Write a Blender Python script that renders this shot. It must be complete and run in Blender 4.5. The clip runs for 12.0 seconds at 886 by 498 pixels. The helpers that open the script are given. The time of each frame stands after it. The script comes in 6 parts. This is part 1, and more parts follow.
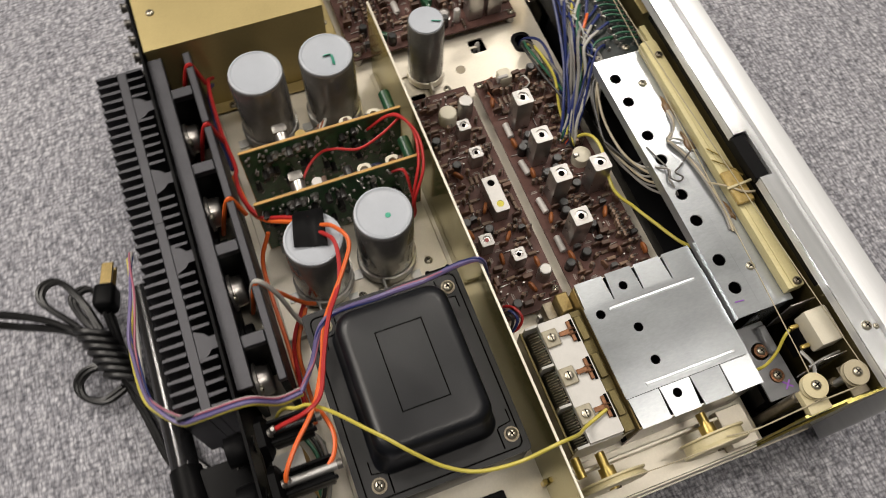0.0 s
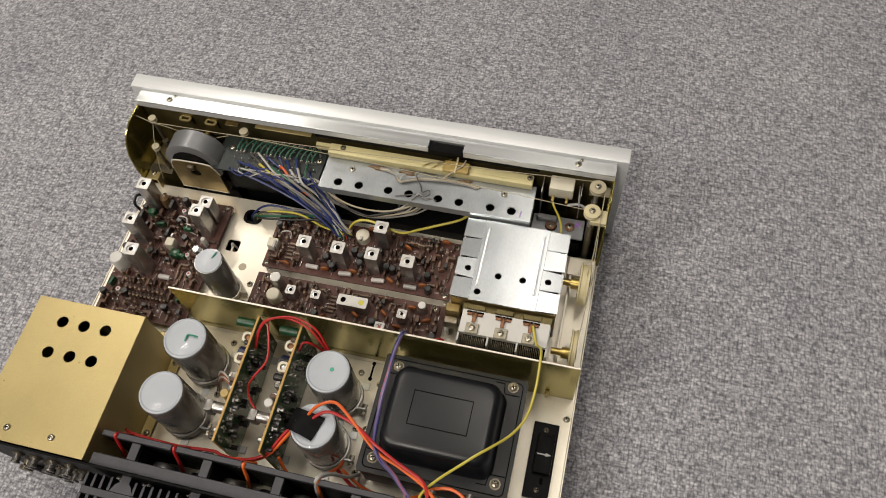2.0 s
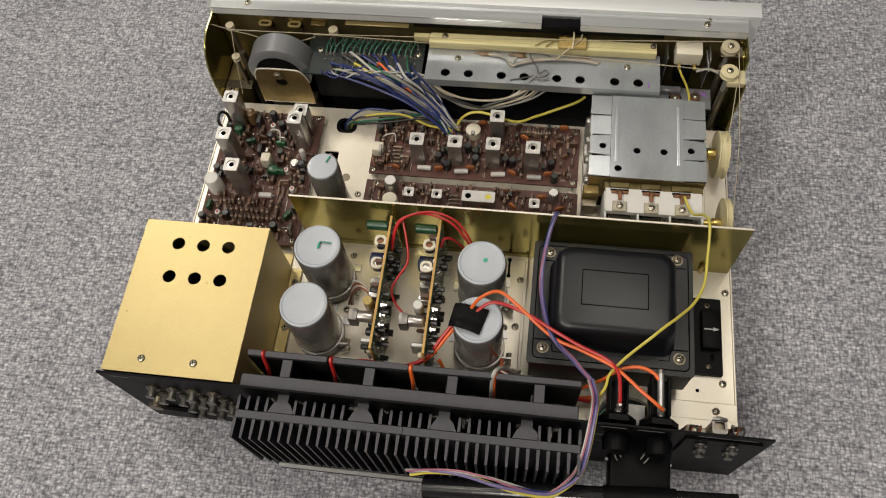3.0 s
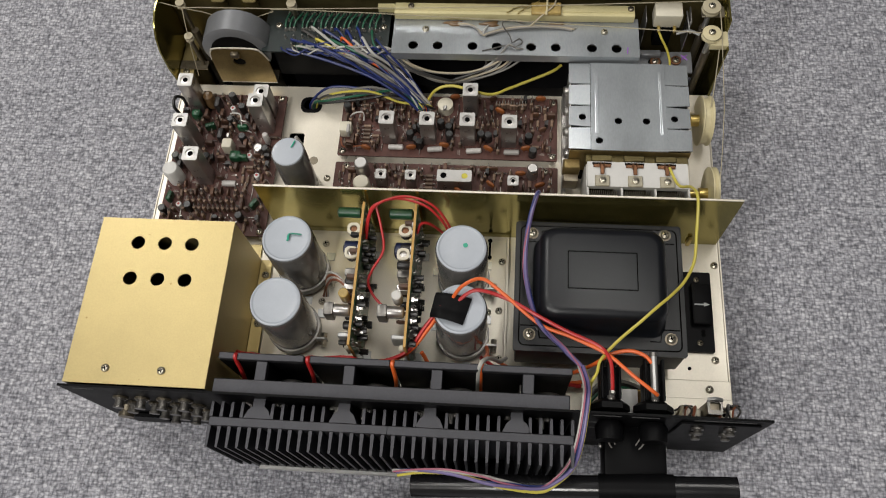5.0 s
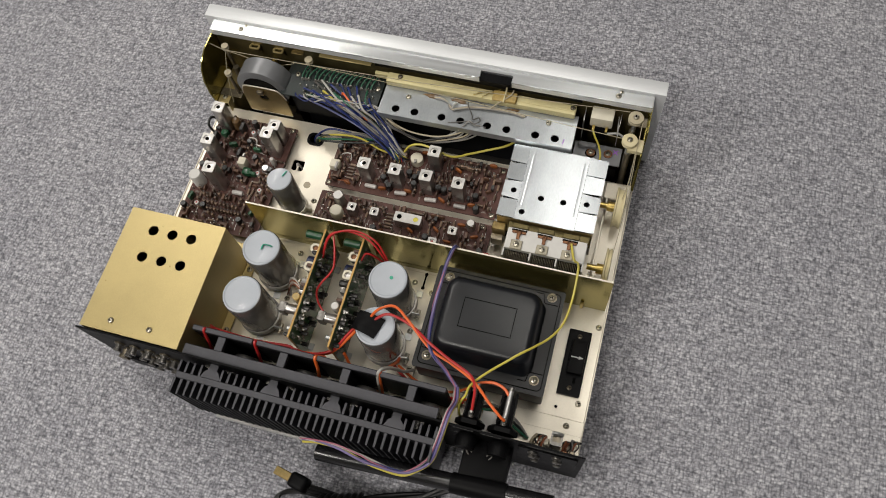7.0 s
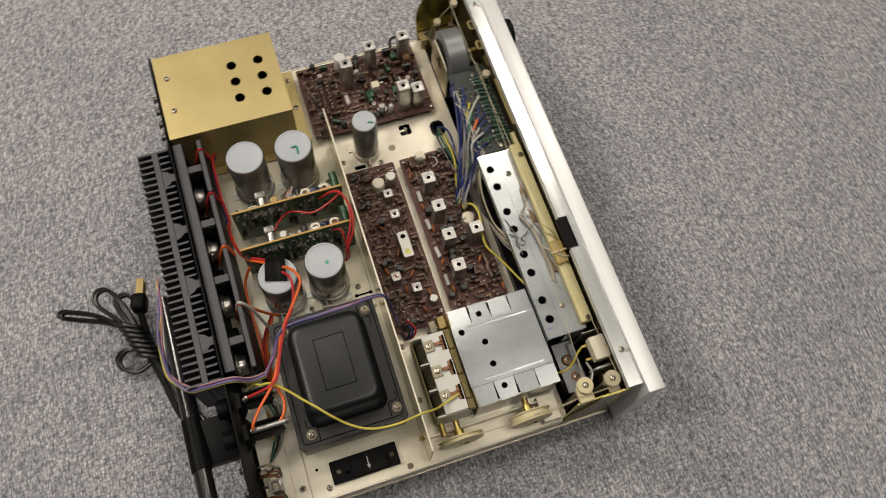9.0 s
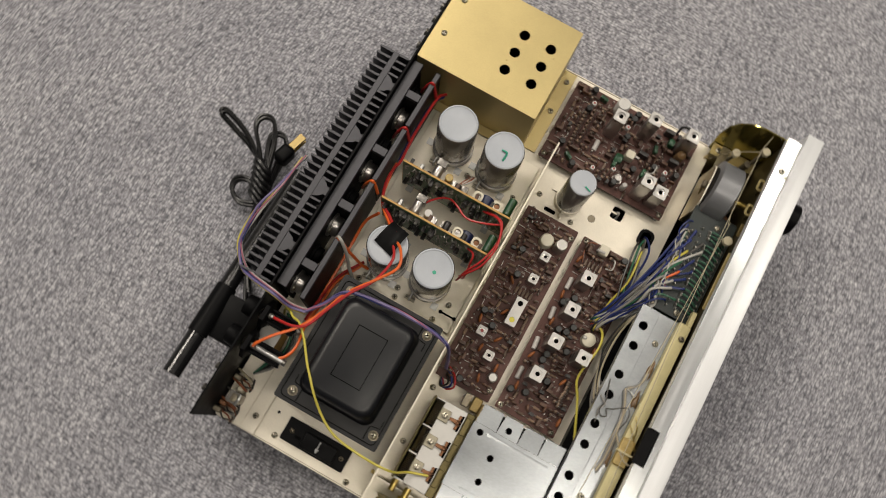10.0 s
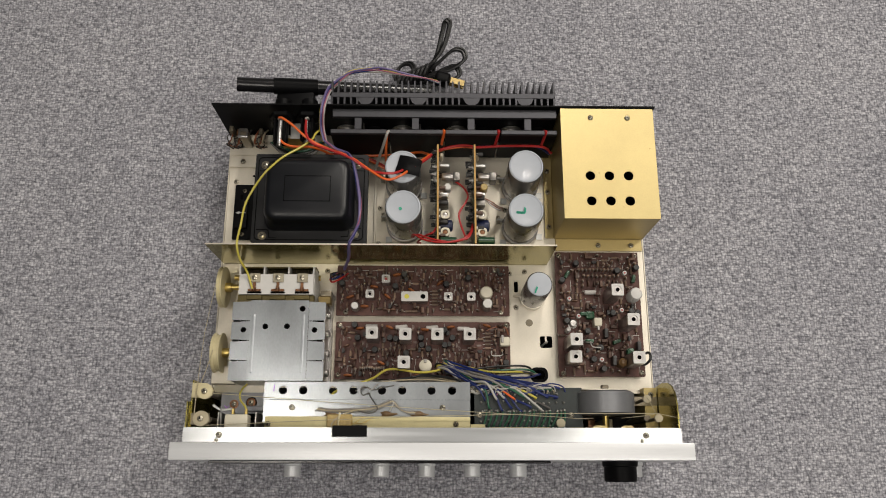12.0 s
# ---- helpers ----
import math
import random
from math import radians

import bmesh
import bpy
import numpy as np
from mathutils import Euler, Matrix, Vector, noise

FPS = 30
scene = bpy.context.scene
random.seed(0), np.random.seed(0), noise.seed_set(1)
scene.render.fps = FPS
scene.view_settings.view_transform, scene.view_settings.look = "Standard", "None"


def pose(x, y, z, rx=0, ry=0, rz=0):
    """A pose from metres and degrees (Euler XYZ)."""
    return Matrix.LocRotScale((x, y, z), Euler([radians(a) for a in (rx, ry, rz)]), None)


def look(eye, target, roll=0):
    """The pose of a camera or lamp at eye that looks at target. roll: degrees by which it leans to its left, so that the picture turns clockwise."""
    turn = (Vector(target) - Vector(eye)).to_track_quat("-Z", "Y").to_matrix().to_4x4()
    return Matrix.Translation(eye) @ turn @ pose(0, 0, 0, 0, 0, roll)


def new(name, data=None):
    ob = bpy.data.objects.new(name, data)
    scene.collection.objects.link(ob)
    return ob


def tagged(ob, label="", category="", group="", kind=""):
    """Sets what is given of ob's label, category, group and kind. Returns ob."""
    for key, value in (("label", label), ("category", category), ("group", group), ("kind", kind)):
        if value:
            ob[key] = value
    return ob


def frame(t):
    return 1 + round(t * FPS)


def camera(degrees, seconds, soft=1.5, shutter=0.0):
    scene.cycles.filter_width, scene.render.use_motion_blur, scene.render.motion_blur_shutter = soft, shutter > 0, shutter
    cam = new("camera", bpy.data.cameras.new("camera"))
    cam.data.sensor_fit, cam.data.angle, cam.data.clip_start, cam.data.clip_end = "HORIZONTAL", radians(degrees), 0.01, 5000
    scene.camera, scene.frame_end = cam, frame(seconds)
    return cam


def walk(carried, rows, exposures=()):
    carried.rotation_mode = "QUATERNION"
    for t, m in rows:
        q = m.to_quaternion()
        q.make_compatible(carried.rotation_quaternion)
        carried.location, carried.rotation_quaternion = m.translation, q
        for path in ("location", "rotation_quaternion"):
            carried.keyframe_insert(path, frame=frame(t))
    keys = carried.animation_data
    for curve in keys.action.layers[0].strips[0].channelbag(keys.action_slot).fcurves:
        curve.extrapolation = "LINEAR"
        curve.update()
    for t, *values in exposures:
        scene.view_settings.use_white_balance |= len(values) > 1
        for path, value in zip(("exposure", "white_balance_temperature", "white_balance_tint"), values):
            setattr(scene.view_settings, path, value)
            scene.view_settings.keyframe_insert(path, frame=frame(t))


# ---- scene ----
cam = camera(58.9, 12.0, soft=0.95, shutter=0.22)
PATH = [
    (0, (0.226, -0.257, 0.493), (-0.553, 0.087, -1.317), 3.4),
    (0.5, (0.182, -0.285, 0.5), (-0.409, 0.295, -1.321), 7.0),
    (1, (0.18, -0.333, 0.526), (-0.234, 0.466, -1.261), 7.6),
    (1.5, (0.187, -0.364, 0.595), (-0.175, 0.523, -1.161), 2.1),
    (2, (0.186, -0.373, 0.65), (-0.131, 0.54, -1.101), -6.7),
    (2.5, (0.112, -0.427, 0.636), (-0.13, 0.458, -1.141), -8.0),
    (3, (0.06, -0.431, 0.591), (-0.157, 0.431, -1.201), -8.1),
    (3.2, (0.058, -0.423, 0.574), (-0.14, 0.428, -1.225), -7.6),
    (4.8, (0.053, -0.412, 0.56), (-0.086, 0.378, -1.272), -6.9),
    (5, (0.054, -0.405, 0.573), (-0.092, 0.374, -1.263), -7.6),
    (5.5, (0.069, -0.379, 0.608), (-0.107, 0.382, -1.233), -9.7),
    (6, (0.095, -0.383, 0.646), (-0.122, 0.358, -1.199), -11.9),
    (6.5, (0.135, -0.393, 0.691), (-0.12, 0.323, -1.159), -12.9),
    (6.7, (0.152, -0.406, 0.706), (-0.136, 0.312, -1.139), -12.6),
    (8.3, (0.304, -0.354, 0.713), (-0.383, 0.203, -1.081), -1.5),
    (8.5, (0.308, -0.29, 0.714), (-0.397, 0.193, -1.094), 0.6),
    (9, (0.282, -0.218, 0.732), (-0.409, 0.109, -1.116), 7.4),
    (9.5, (0.191, -0.218, 0.703), (-0.367, -0.091, -1.213), 16.0),
    (10, (0.149, -0.178, 0.712), (-0.295, -0.277, -1.235), 17.0),
    (10.5, (0.129, -0.114, 0.759), (-0.246, -0.365, -1.189), 21.0),
    (11, (0.106, -0.052, 0.807), (-0.161, -0.454, -1.134), 17.7),
    (11.5, (0.069, 0.006, 0.823), (-0.069, -0.502, -1.107), 11.5),
    (12, (0.003, 0.031, 0.801), (-0.028, -0.519, -1.122), 3.4),
]
walk(cam, [(t, look(eye, target, roll)) for t, eye, target, roll in PATH],
     [(0, 0.17, 6850, 12), (1.0, 0.03, 6900, 12), (3.0, -0.05, 6950, 10), (5.0, -0.09, 6420, 10), (6.5, -0.13, 6480, 10), (8.5, -0.02, 7100, 9), (9.5, -0.17, 7150, 11), (10.5, -0.17, 6900, 11), (12.0, -0.24, 6800, 11)])

# ---- world and lights ----
world = bpy.data.worlds.new("world")
scene.world = world
world.use_nodes = True
world.node_tree.nodes["Background"].inputs[0].default_value = (0.75, 0.85, 1.0, 1)
world.node_tree.nodes["Background"].inputs[1].default_value = 0.3
scene.view_settings.exposure = 0.0


def area_lamp(name, x, y, z, sx, sy, watts, colour, aim=None):
    lamp = bpy.data.lights.new(name, "AREA")
    lamp.shape, lamp.size, lamp.size_y, lamp.energy, lamp.color = "RECTANGLE", sx, sy, watts, colour
    ob = new(name, lamp)
    ob.matrix_world = look((x, y, z), aim or (x, y + 0.0001, 0))
    return tagged(ob, "unseen white fluorescent ceiling light, placed to match the lighting", "ceiling light", "ceiling lights", "structure")


# unseen ceiling lamps; the last is added fill for transformer and bay
for lx, ly, watts in ((-0.45, -2.1, 44), (-1.95, -1.8, 66), (-1.6, 1.35, 36), (0.1, 1.05, 8), (0.66, 0.32, 15), (-0.85, -0.2, 10)):
    area_lamp("ceiling_light", lx, ly, 2.78, 0.3, 1.2, watts, (1.0, 0.965, 0.905))


# ---- materials ----
def nodes_of(name):
    m = bpy.data.materials.new(name)
    m.use_nodes = True
    nt = m.node_tree
    return m, nt, nt.nodes["Principled BSDF"]


def noise_node(nt, vec, scale, detail=4.0, rough=0.6):
    n = nt.nodes.new("ShaderNodeTexNoise")
    n.inputs["Scale"].default_value, n.inputs["Detail"].default_value, n.inputs["Roughness"].default_value = scale, detail, rough
    nt.links.new(vec, n.inputs["Vector"])
    return n.outputs["Fac"]


def ramp(nt, fac, stops):
    r = nt.nodes.new("ShaderNodeValToRGB")
    nt.links.new(fac, r.inputs[0])
    el = r.color_ramp.elements
    for i, (p, c) in enumerate(stops):
        e = el[i] if i < 2 else el.new(p)
        e.position, e.color = p, (*c, 1)
    return r.outputs[0]


def shade(c, k):
    return tuple(min(1.0, a * k) for a in c)


def surface(name, col, rough, metal=0.0, var=0.12, scale=60.0, bump=0.1, bscale=900.0, stretch=(1, 1, 1), tint=None, pieces=0.0, coat=0.0):
    """A node material: colour varied at two scales, with grain and fine relief."""
    m, nt, bsdf = nodes_of(name)
    tc = nt.nodes.new("ShaderNodeTexCoord")
    mp = nt.nodes.new("ShaderNodeMapping")
    mp.inputs["Scale"].default_value = stretch
    nt.links.new(tc.outputs["Object"], mp.inputs["Vector"])
    big = noise_node(nt, mp.outputs[0], scale, 5.0)
    fine = noise_node(nt, mp.outputs[0], bscale, 3.0)
    c = ramp(nt, big, [(0.3, shade(col, 1 - var)), (0.7, shade(col, 1 + var))] + ([(0.9, tint)] if tint else []))
    mix = nt.nodes.new("ShaderNodeMix")
    mix.data_type, mix.blend_type = "RGBA", "MULTIPLY"
    mix.inputs["Factor"].default_value = 1.0
    nt.links.new(c, mix.inputs["A"])
    nt.links.new(ramp(nt, fine, [(0.25, (1 - var,) * 3), (0.75, (1, 1, 1))]), mix.inputs["B"])
    out = mix.outputs["Result"]
    if pieces:
        info = nt.nodes.new("ShaderNodeObjectInfo")
        hsv = nt.nodes.new("ShaderNodeHueSaturation")
        mr = nt.nodes.new("ShaderNodeMapRange")
        mr.inputs["To Min"].default_value, mr.inputs["To Max"].default_value = 1 - pieces, 1 + pieces
        nt.links.new(info.outputs["Random"], mr.inputs["Value"])
        nt.links.new(mr.outputs[0], hsv.inputs["Value"])
        nt.links.new(out, hsv.inputs["Color"])
        out = hsv.outputs[0]
    nt.links.new(out, bsdf.inputs["Base Color"])
    rr = nt.nodes.new("ShaderNodeMapRange")
    rr.inputs["To Min"].default_value, rr.inputs["To Max"].default_value = max(0.02, rough - 0.1), min(1.0, rough + 0.1)
    nt.links.new(big, rr.inputs["Value"])
    nt.links.new(rr.outputs[0], bsdf.inputs["Roughness"])
    bsdf.inputs["Metallic"].default_value = metal
    bsdf.inputs["Coat Weight"].default_value = coat
    if bump:
        b = nt.nodes.new("ShaderNodeBump")
        b.inputs["Strength"].default_value, b.inputs["Distance"].default_value = bump, 0.0004
        nt.links.new(fine, b.inputs["Height"])
        nt.links.new(b.outputs[0], bsdf.inputs["Normal"])
    return m


def carpet_material():
    """Heathered grey loop pile: rows of short flat loops with dark gaps, flecked light and dark, with wide soft blotches."""
    m, nt, bsdf = nodes_of("grey_loop_carpet")
    tc = nt.nodes.new("ShaderNodeTexCoord")
    mp = nt.nodes.new("ShaderNodeMapping")
    mp.inputs["Scale"].default_value = (0.5, 1.0, 1.0)
    nt.links.new(tc.outputs["Object"], mp.inputs["Vector"])
    fibre = noise_node(nt, mp.outputs[0], 900, 2.0, 0.6)
    yarn = noise_node(nt, mp.outputs[0], 170, 4.0, 0.8)
    blotch = noise_node(nt, tc.outputs["Object"], 6, 4.0)

    def mult(a, b):
        mix = nt.nodes.new("ShaderNodeMix")
        mix.data_type, mix.blend_type = "RGBA", "MULTIPLY"
        mix.inputs["Factor"].default_value = 1.0
        nt.links.new(a, mix.inputs["A"])
        nt.links.new(b, mix.inputs["B"])
        return mix.outputs["Result"]

    def warped(vec, scale, amount):
        nz, w = nt.nodes.new("ShaderNodeTexNoise"), nt.nodes.new("ShaderNodeVectorMath")
        w.operation = "MULTIPLY_ADD"
        nz.inputs["Scale"].default_value = scale
        nt.links.new(tc.outputs["Object"], nz.inputs["Vector"])
        nt.links.new(nz.outputs["Color"], w.inputs[0])
        w.inputs[1].default_value = (amount, amount, 0)
        nt.links.new(vec, w.inputs[2])
        return w.outputs[0]

    def stretched(sx, sy, scale, detail):
        st = nt.nodes.new("ShaderNodeMapping")
        st.inputs["Scale"].default_value = (sx, sy, 1.0)
        nt.links.new(warped(tc.outputs["Object"], 60, 0.0018), st.inputs["Vector"])
        return noise_node(nt, st.outputs[0], scale, detail, 0.55)

    cells = nt.nodes.new("ShaderNodeTexVoronoi")
    cells.inputs["Scale"].default_value, cells.inputs["Randomness"].default_value = 450, 0.7
    squash = nt.nodes.new("ShaderNodeMapping")
    squash.inputs["Scale"].default_value = (0.72, 1.0, 1.0)
    nt.links.new(warped(tc.outputs["Object"], 130, 0.0022), squash.inputs["Vector"])
    nt.links.new(squash.outputs[0], cells.inputs["Vector"])
    loops = ramp(nt, cells.outputs["Distance"], [(0.26, (1, 1, 1)), (0.76, (0.50, 0.50, 0.51))])
    own = nt.nodes.new("ShaderNodeSeparateColor")
    nt.links.new(cells.outputs["Color"], own.inputs[0])
    heather = ramp(nt, own.outputs[0], [(0.0, (0.66, 0.66, 0.675)), (0.45, (0.88, 0.875, 0.88)), (1.0, (1, 0.99, 0.985))])
    pile = mult(loops, heather)
    along, across = stretched(0.24, 1.0, 520, 1.5), stretched(1.0, 0.30, 560, 1.5)
    pile = mult(pile, ramp(nt, along, [(0.36, (0.60, 0.60, 0.61)), (0.58, (1, 1, 1))]))
    pile = mult(pile, ramp(nt, across, [(0.36, (0.58, 0.58, 0.59)), (0.54, (1, 1, 1))]))
    tone = nt.nodes.new("ShaderNodeRGB")
    tone.outputs[0].default_value = (0.765, 0.77, 0.815, 1)
    c = mult(pile, tone.outputs[0])
    c = mult(c, ramp(nt, stretched(0.35, 1.0, 130, 3.0), [(0.32, (0.84, 0.84, 0.85)), (0.58, (1, 1, 1))]))
    c = mult(c, ramp(nt, fibre, [(0.3, (0.84, 0.84, 0.84)), (0.7, (1, 1, 1))]))
    c = mult(c, ramp(nt, yarn, [(0.36, (0.88, 0.88, 0.89)), (0.56, (1, 1, 1))]))
    c = mult(c, ramp(nt, blotch, [(0.35, (0.86, 0.86, 0.87)), (0.65, (1, 0.995, 0.99))]))
    nt.links.new(c, bsdf.inputs["Base Color"])
    bsdf.inputs["Roughness"].default_value = 0.95
    bsdf.inputs["Specular IOR Level"].default_value = 0.15
    bsdf.inputs["Sheen Weight"].default_value = 0.35
    bsdf.inputs["Sheen Roughness"].default_value = 0.45
    b = nt.nodes.new("ShaderNodeBump")
    b.inputs["Strength"].default_value, b.inputs["Distance"].default_value = 0.6, 0.0012
    mono = nt.nodes.new("ShaderNodeRGBToBW")
    nt.links.new(pile, mono.inputs[0])
    nt.links.new(mono.outputs[0], b.inputs["Height"])
    nt.links.new(b.outputs[0], bsdf.inputs["Normal"])
    return m


CARPET = carpet_material()
# unseen room surfaces: walls darkened for deeper shade, ceiling lightened for reflections
WALL = surface("dim_bounce_wall", (0.23, 0.225, 0.215), 0.9, var=0.03, scale=3, bscale=200)
CEILING = surface("pale_bounce_ceiling", (0.55, 0.55, 0.54), 0.9, var=0.03, scale=3, bscale=200)
WOOD = surface("brown_wood", (0.27, 0.10, 0.03), 0.4, var=0.3, scale=9, stretch=(6, 1, 1), bscale=200)
BLACKRUB = surface("black_rubber", (0.02, 0.02, 0.021), 0.55, var=0.2)
SILVER = surface("brushed_silver_aluminium", (0.70, 0.715, 0.73), 0.38, 0.3, var=0.05, scale=40, stretch=(0.15, 4, 4), bump=0.06)
SATIN = surface("satin_silver_plate", (0.48, 0.48, 0.47), 0.38, 0.8, var=0.06, scale=25, bump=0.05)
DECK = surface("cream_zinc_plate", (0.75, 0.695, 0.585), 0.37, 0.3, var=0.08, scale=24, bump=0.05, tint=(0.78, 0.74, 0.65))
GOLD = surface("gold_chromate_plate", (0.50, 0.40, 0.185), 0.40, 0.6, var=0.10, scale=11, bump=0.04, tint=(0.55, 0.43, 0.24))


def scuffed(m, scale, at):
    """Adds sparse small dark scuffs to a plated surface."""
    nt = m.node_tree
    bsdf = nt.nodes["Principled BSDF"]
    base = bsdf.inputs["Base Color"].links[0].from_socket
    tc = nt.nodes.new("ShaderNodeTexCoord")
    mix = nt.nodes.new("ShaderNodeMix")
    mix.data_type, mix.blend_type = "RGBA", "MULTIPLY"
    mix.inputs["Factor"].default_value = 1.0
    nt.links.new(base, mix.inputs["A"])
    nt.links.new(ramp(nt, noise_node(nt, tc.outputs["Object"], scale, 2.0), [(at, (1, 1, 1)), (at + 0.04, (0.62, 0.55, 0.45))]), mix.inputs["B"])
    nt.links.new(mix.outputs["Result"], bsdf.inputs["Base Color"])


scuffed(GOLD, 150, 0.745)
OLIVE = surface("olive_chromate_plate", (0.37, 0.32, 0.10), 0.17, 0.9, var=0.2, scale=30, bump=0.04, tint=(0.46, 0.38, 0.2))
SUBPANEL = surface("dull_olive_plate", (0.15, 0.12, 0.05), 0.4, 0.75, var=0.3, scale=35, bump=0.05)
BRONZE = surface("brown_gold_plate", (0.30, 0.22, 0.09), 0.36, 0.75, var=0.25, scale=60, bump=0.05)
LEDGE = surface("polished_aluminium_ledge", (0.63, 0.65, 0.66), 0.2, 0.6, var=0.05, scale=40, stretch=(0.15, 4, 4), bump=0.03)
STEEL = surface("bright_steel_plate", (0.47, 0.50, 0.52), 0.22, 0.64, var=0.14, scale=26, bump=0.02, stretch=(1, 0.35, 1), tint=(0.56, 0.57, 0.59))
TIN = surface("dull_tin_can", (0.48, 0.46, 0.44), 0.3, 0.9, var=0.1, scale=120, bump=0.08)
CANTOP = surface("pale_can_top", (0.50, 0.49, 0.47), 0.4, 0.3, var=0.05, scale=200)
FERRITE = surface("grey_ferrite_ring", (0.15, 0.148, 0.145), 0.5, 0.2, var=0.1, scale=300)
BRASS = surface("brass", (0.66, 0.50, 0.17), 0.32, 0.9, var=0.15, scale=200)
COPPER = surface("tarnished_copper", (0.22, 0.105, 0.055), 0.42, 0.8, var=0.25, scale=300)
SCREW = surface("nickel_screw", (0.52, 0.48, 0.39), 0.3, 0.9, var=0.12, scale=300)
DARKSCREW = surface("dark_screw", (0.22, 0.19, 0.14), 0.4, 0.8, var=0.2, scale=300)
SINK = surface("dark_grey_anodised_aluminium", (0.070, 0.070, 0.077), 0.5, 0.85, var=0.12, scale=60, bump=0.1)
# black of the rear panel, also painted on insides that lie in shade
REARMAT = surface("black_panel_and_shade", (0.0055, 0.0055, 0.006), 0.45, 0.1, var=0.2, scale=50)
BLACK = surface("black_enamel", (0.006, 0.006, 0.0072), 0.4, 0.0, var=0.2, scale=40, bump=0.12)
BELL = surface("satin_black_cover", (0.0058, 0.0066, 0.0088), 0.34, 0.0, var=0.12, scale=50, bump=0.1)
PLASTIC = surface("black_plastic", (0.0045, 0.0045, 0.005), 0.42, 0.0, var=0.15, scale=80)
TUBE = surface("glossy_black_tube", (0.010, 0.010, 0.011), 0.18, 0.0, var=0.1, scale=60)
PCB = surface("brown_circuit_board", (0.105, 0.050, 0.041), 0.55, var=0.28, scale=130, bscale=700, tint=(0.13, 0.066, 0.052))
PCBEDGE = surface("tan_board_edge", (0.50, 0.29, 0.08), 0.55, var=0.15, scale=90)
GREENPCB = surface("dark_green_circuit_board", (0.028, 0.105, 0.038), 0.33, var=0.5, scale=160, tint=(0.06, 0.16, 0.06))
TEALPCB = surface("dark_teal_circuit_board", (0.007, 0.015, 0.014), 0.5, var=0.4, scale=140, tint=(0.014, 0.034, 0.026))
CAPTOP = surface("grey_plastic_cap_top", (0.40, 0.43, 0.475), 0.4, var=0.05, scale=60, bump=0.03, coat=0.12)
CAPBODY = surface("grey_shrink_sleeve", (0.17, 0.165, 0.16), 0.24, 0.3, var=0.16, scale=60, bump=0.03, coat=0.7)
CREAM = surface("cream_nylon", (0.58, 0.51, 0.31), 0.45, var=0.1, scale=80)
LAMPRAIL = surface("yellowed_plastic_strip", (0.60, 0.53, 0.28), 0.42, var=0.1, scale=40, tint=(0.66, 0.60, 0.40))
IVORY = surface("ivory_plastic", (0.60, 0.56, 0.45), 0.45, var=0.06, scale=80)
WHITE = surface("white_plastic", (0.57, 0.56, 0.535), 0.4, var=0.05, scale=90)
FLYGREY = surface("grey_painted_flywheel", (0.20, 0.205, 0.215), 0.38, 0.4, var=0.06, scale=60)
ORANGEC = surface("orange_ceramic", (0.25, 0.078, 0.02), 0.5, var=0.2, scale=300, pieces=0.3)
BROWNC = surface("brown_ceramic", (0.085, 0.042, 0.025), 0.5, var=0.2, scale=300, pieces=0.5)
RESIST = surface("tan_resistor", (0.19, 0.125, 0.085), 0.5, var=0.25, scale=500, pieces=0.5)
GREYCAP = surface("grey_tubular_capacitor", (0.42, 0.40, 0.38), 0.4, var=0.15, scale=200, pieces=0.25)
GREENCAP = surface("green_film_capacitor", (0.012, 0.07, 0.03), 0.3, var=0.3, scale=200, pieces=0.3)
BLUEC = surface("dark_blue_capacitor", (0.012, 0.018, 0.06), 0.35, var=0.2, scale=200)
BLACKC = surface("black_component", (0.02, 0.018, 0.017), 0.4, var=0.3, scale=300, pieces=0.5)
AMBER = surface("amber_varnish", (0.42, 0.30, 0.10), 0.35, var=0.2, scale=300)
AMBERMICA = surface("grey_mica", (0.36, 0.325, 0.24), 0.35, var=0.15, scale=300)
SOLDER = surface("solder", (0.40, 0.385, 0.36), 0.42, 0.9, var=0.1, scale=500)
JACK = surface("dull_nickel", (0.21, 0.20, 0.185), 0.35, 0.8, var=0.2, scale=200)
# black that stands for the unlit depth of holes, slots and grooves
VOID = surface("black_hole", (0.004, 0.004, 0.004), 0.9, var=0.1)
INK_G = surface("green_ink", (0.03, 0.34, 0.22), 0.4, var=0.1)
INK_P = surface("violet_ink", (0.28, 0.10, 0.45), 0.5, var=0.1)
INK_W = surface("white_print", (0.45, 0.45, 0.45), 0.6, var=0.05)
RED_SLUG = surface("red_core", (0.35, 0.05, 0.05), 0.5, var=0.1)
YEL_SLUG = surface("yellow_core", (0.62, 0.55, 0.06), 0.5, var=0.1)
WIRE = {n: surface(n + "_wire_insulation", c, 0.38, var=0.08, scale=120, bump=0.04) for n, c in dict(
    orange=(0.72, 0.13, 0.025), red=(0.42, 0.02, 0.02), yellow=(0.55, 0.47, 0.08), violet=(0.15, 0.12, 0.26), blue=(0.014, 0.026, 0.13),
    white=(0.44, 0.43, 0.40), grey=(0.22, 0.21, 0.195), black=(0.012, 0.012, 0.012), green=(0.02, 0.11, 0.06), brown=(0.22, 0.07, 0.03),
    pink=(0.36, 0.12, 0.17), tan=(0.42, 0.36, 0.25), dark=(0.06, 0.055, 0.05), cord=(0.006, 0.006, 0.0065)).items()}
GLUE = surface("dried_brown_glue", (0.17, 0.10, 0.045), 0.3, var=0.3, scale=150)
THREAD = surface("dial_cord", (0.40, 0.35, 0.24), 0.6, var=0.1)


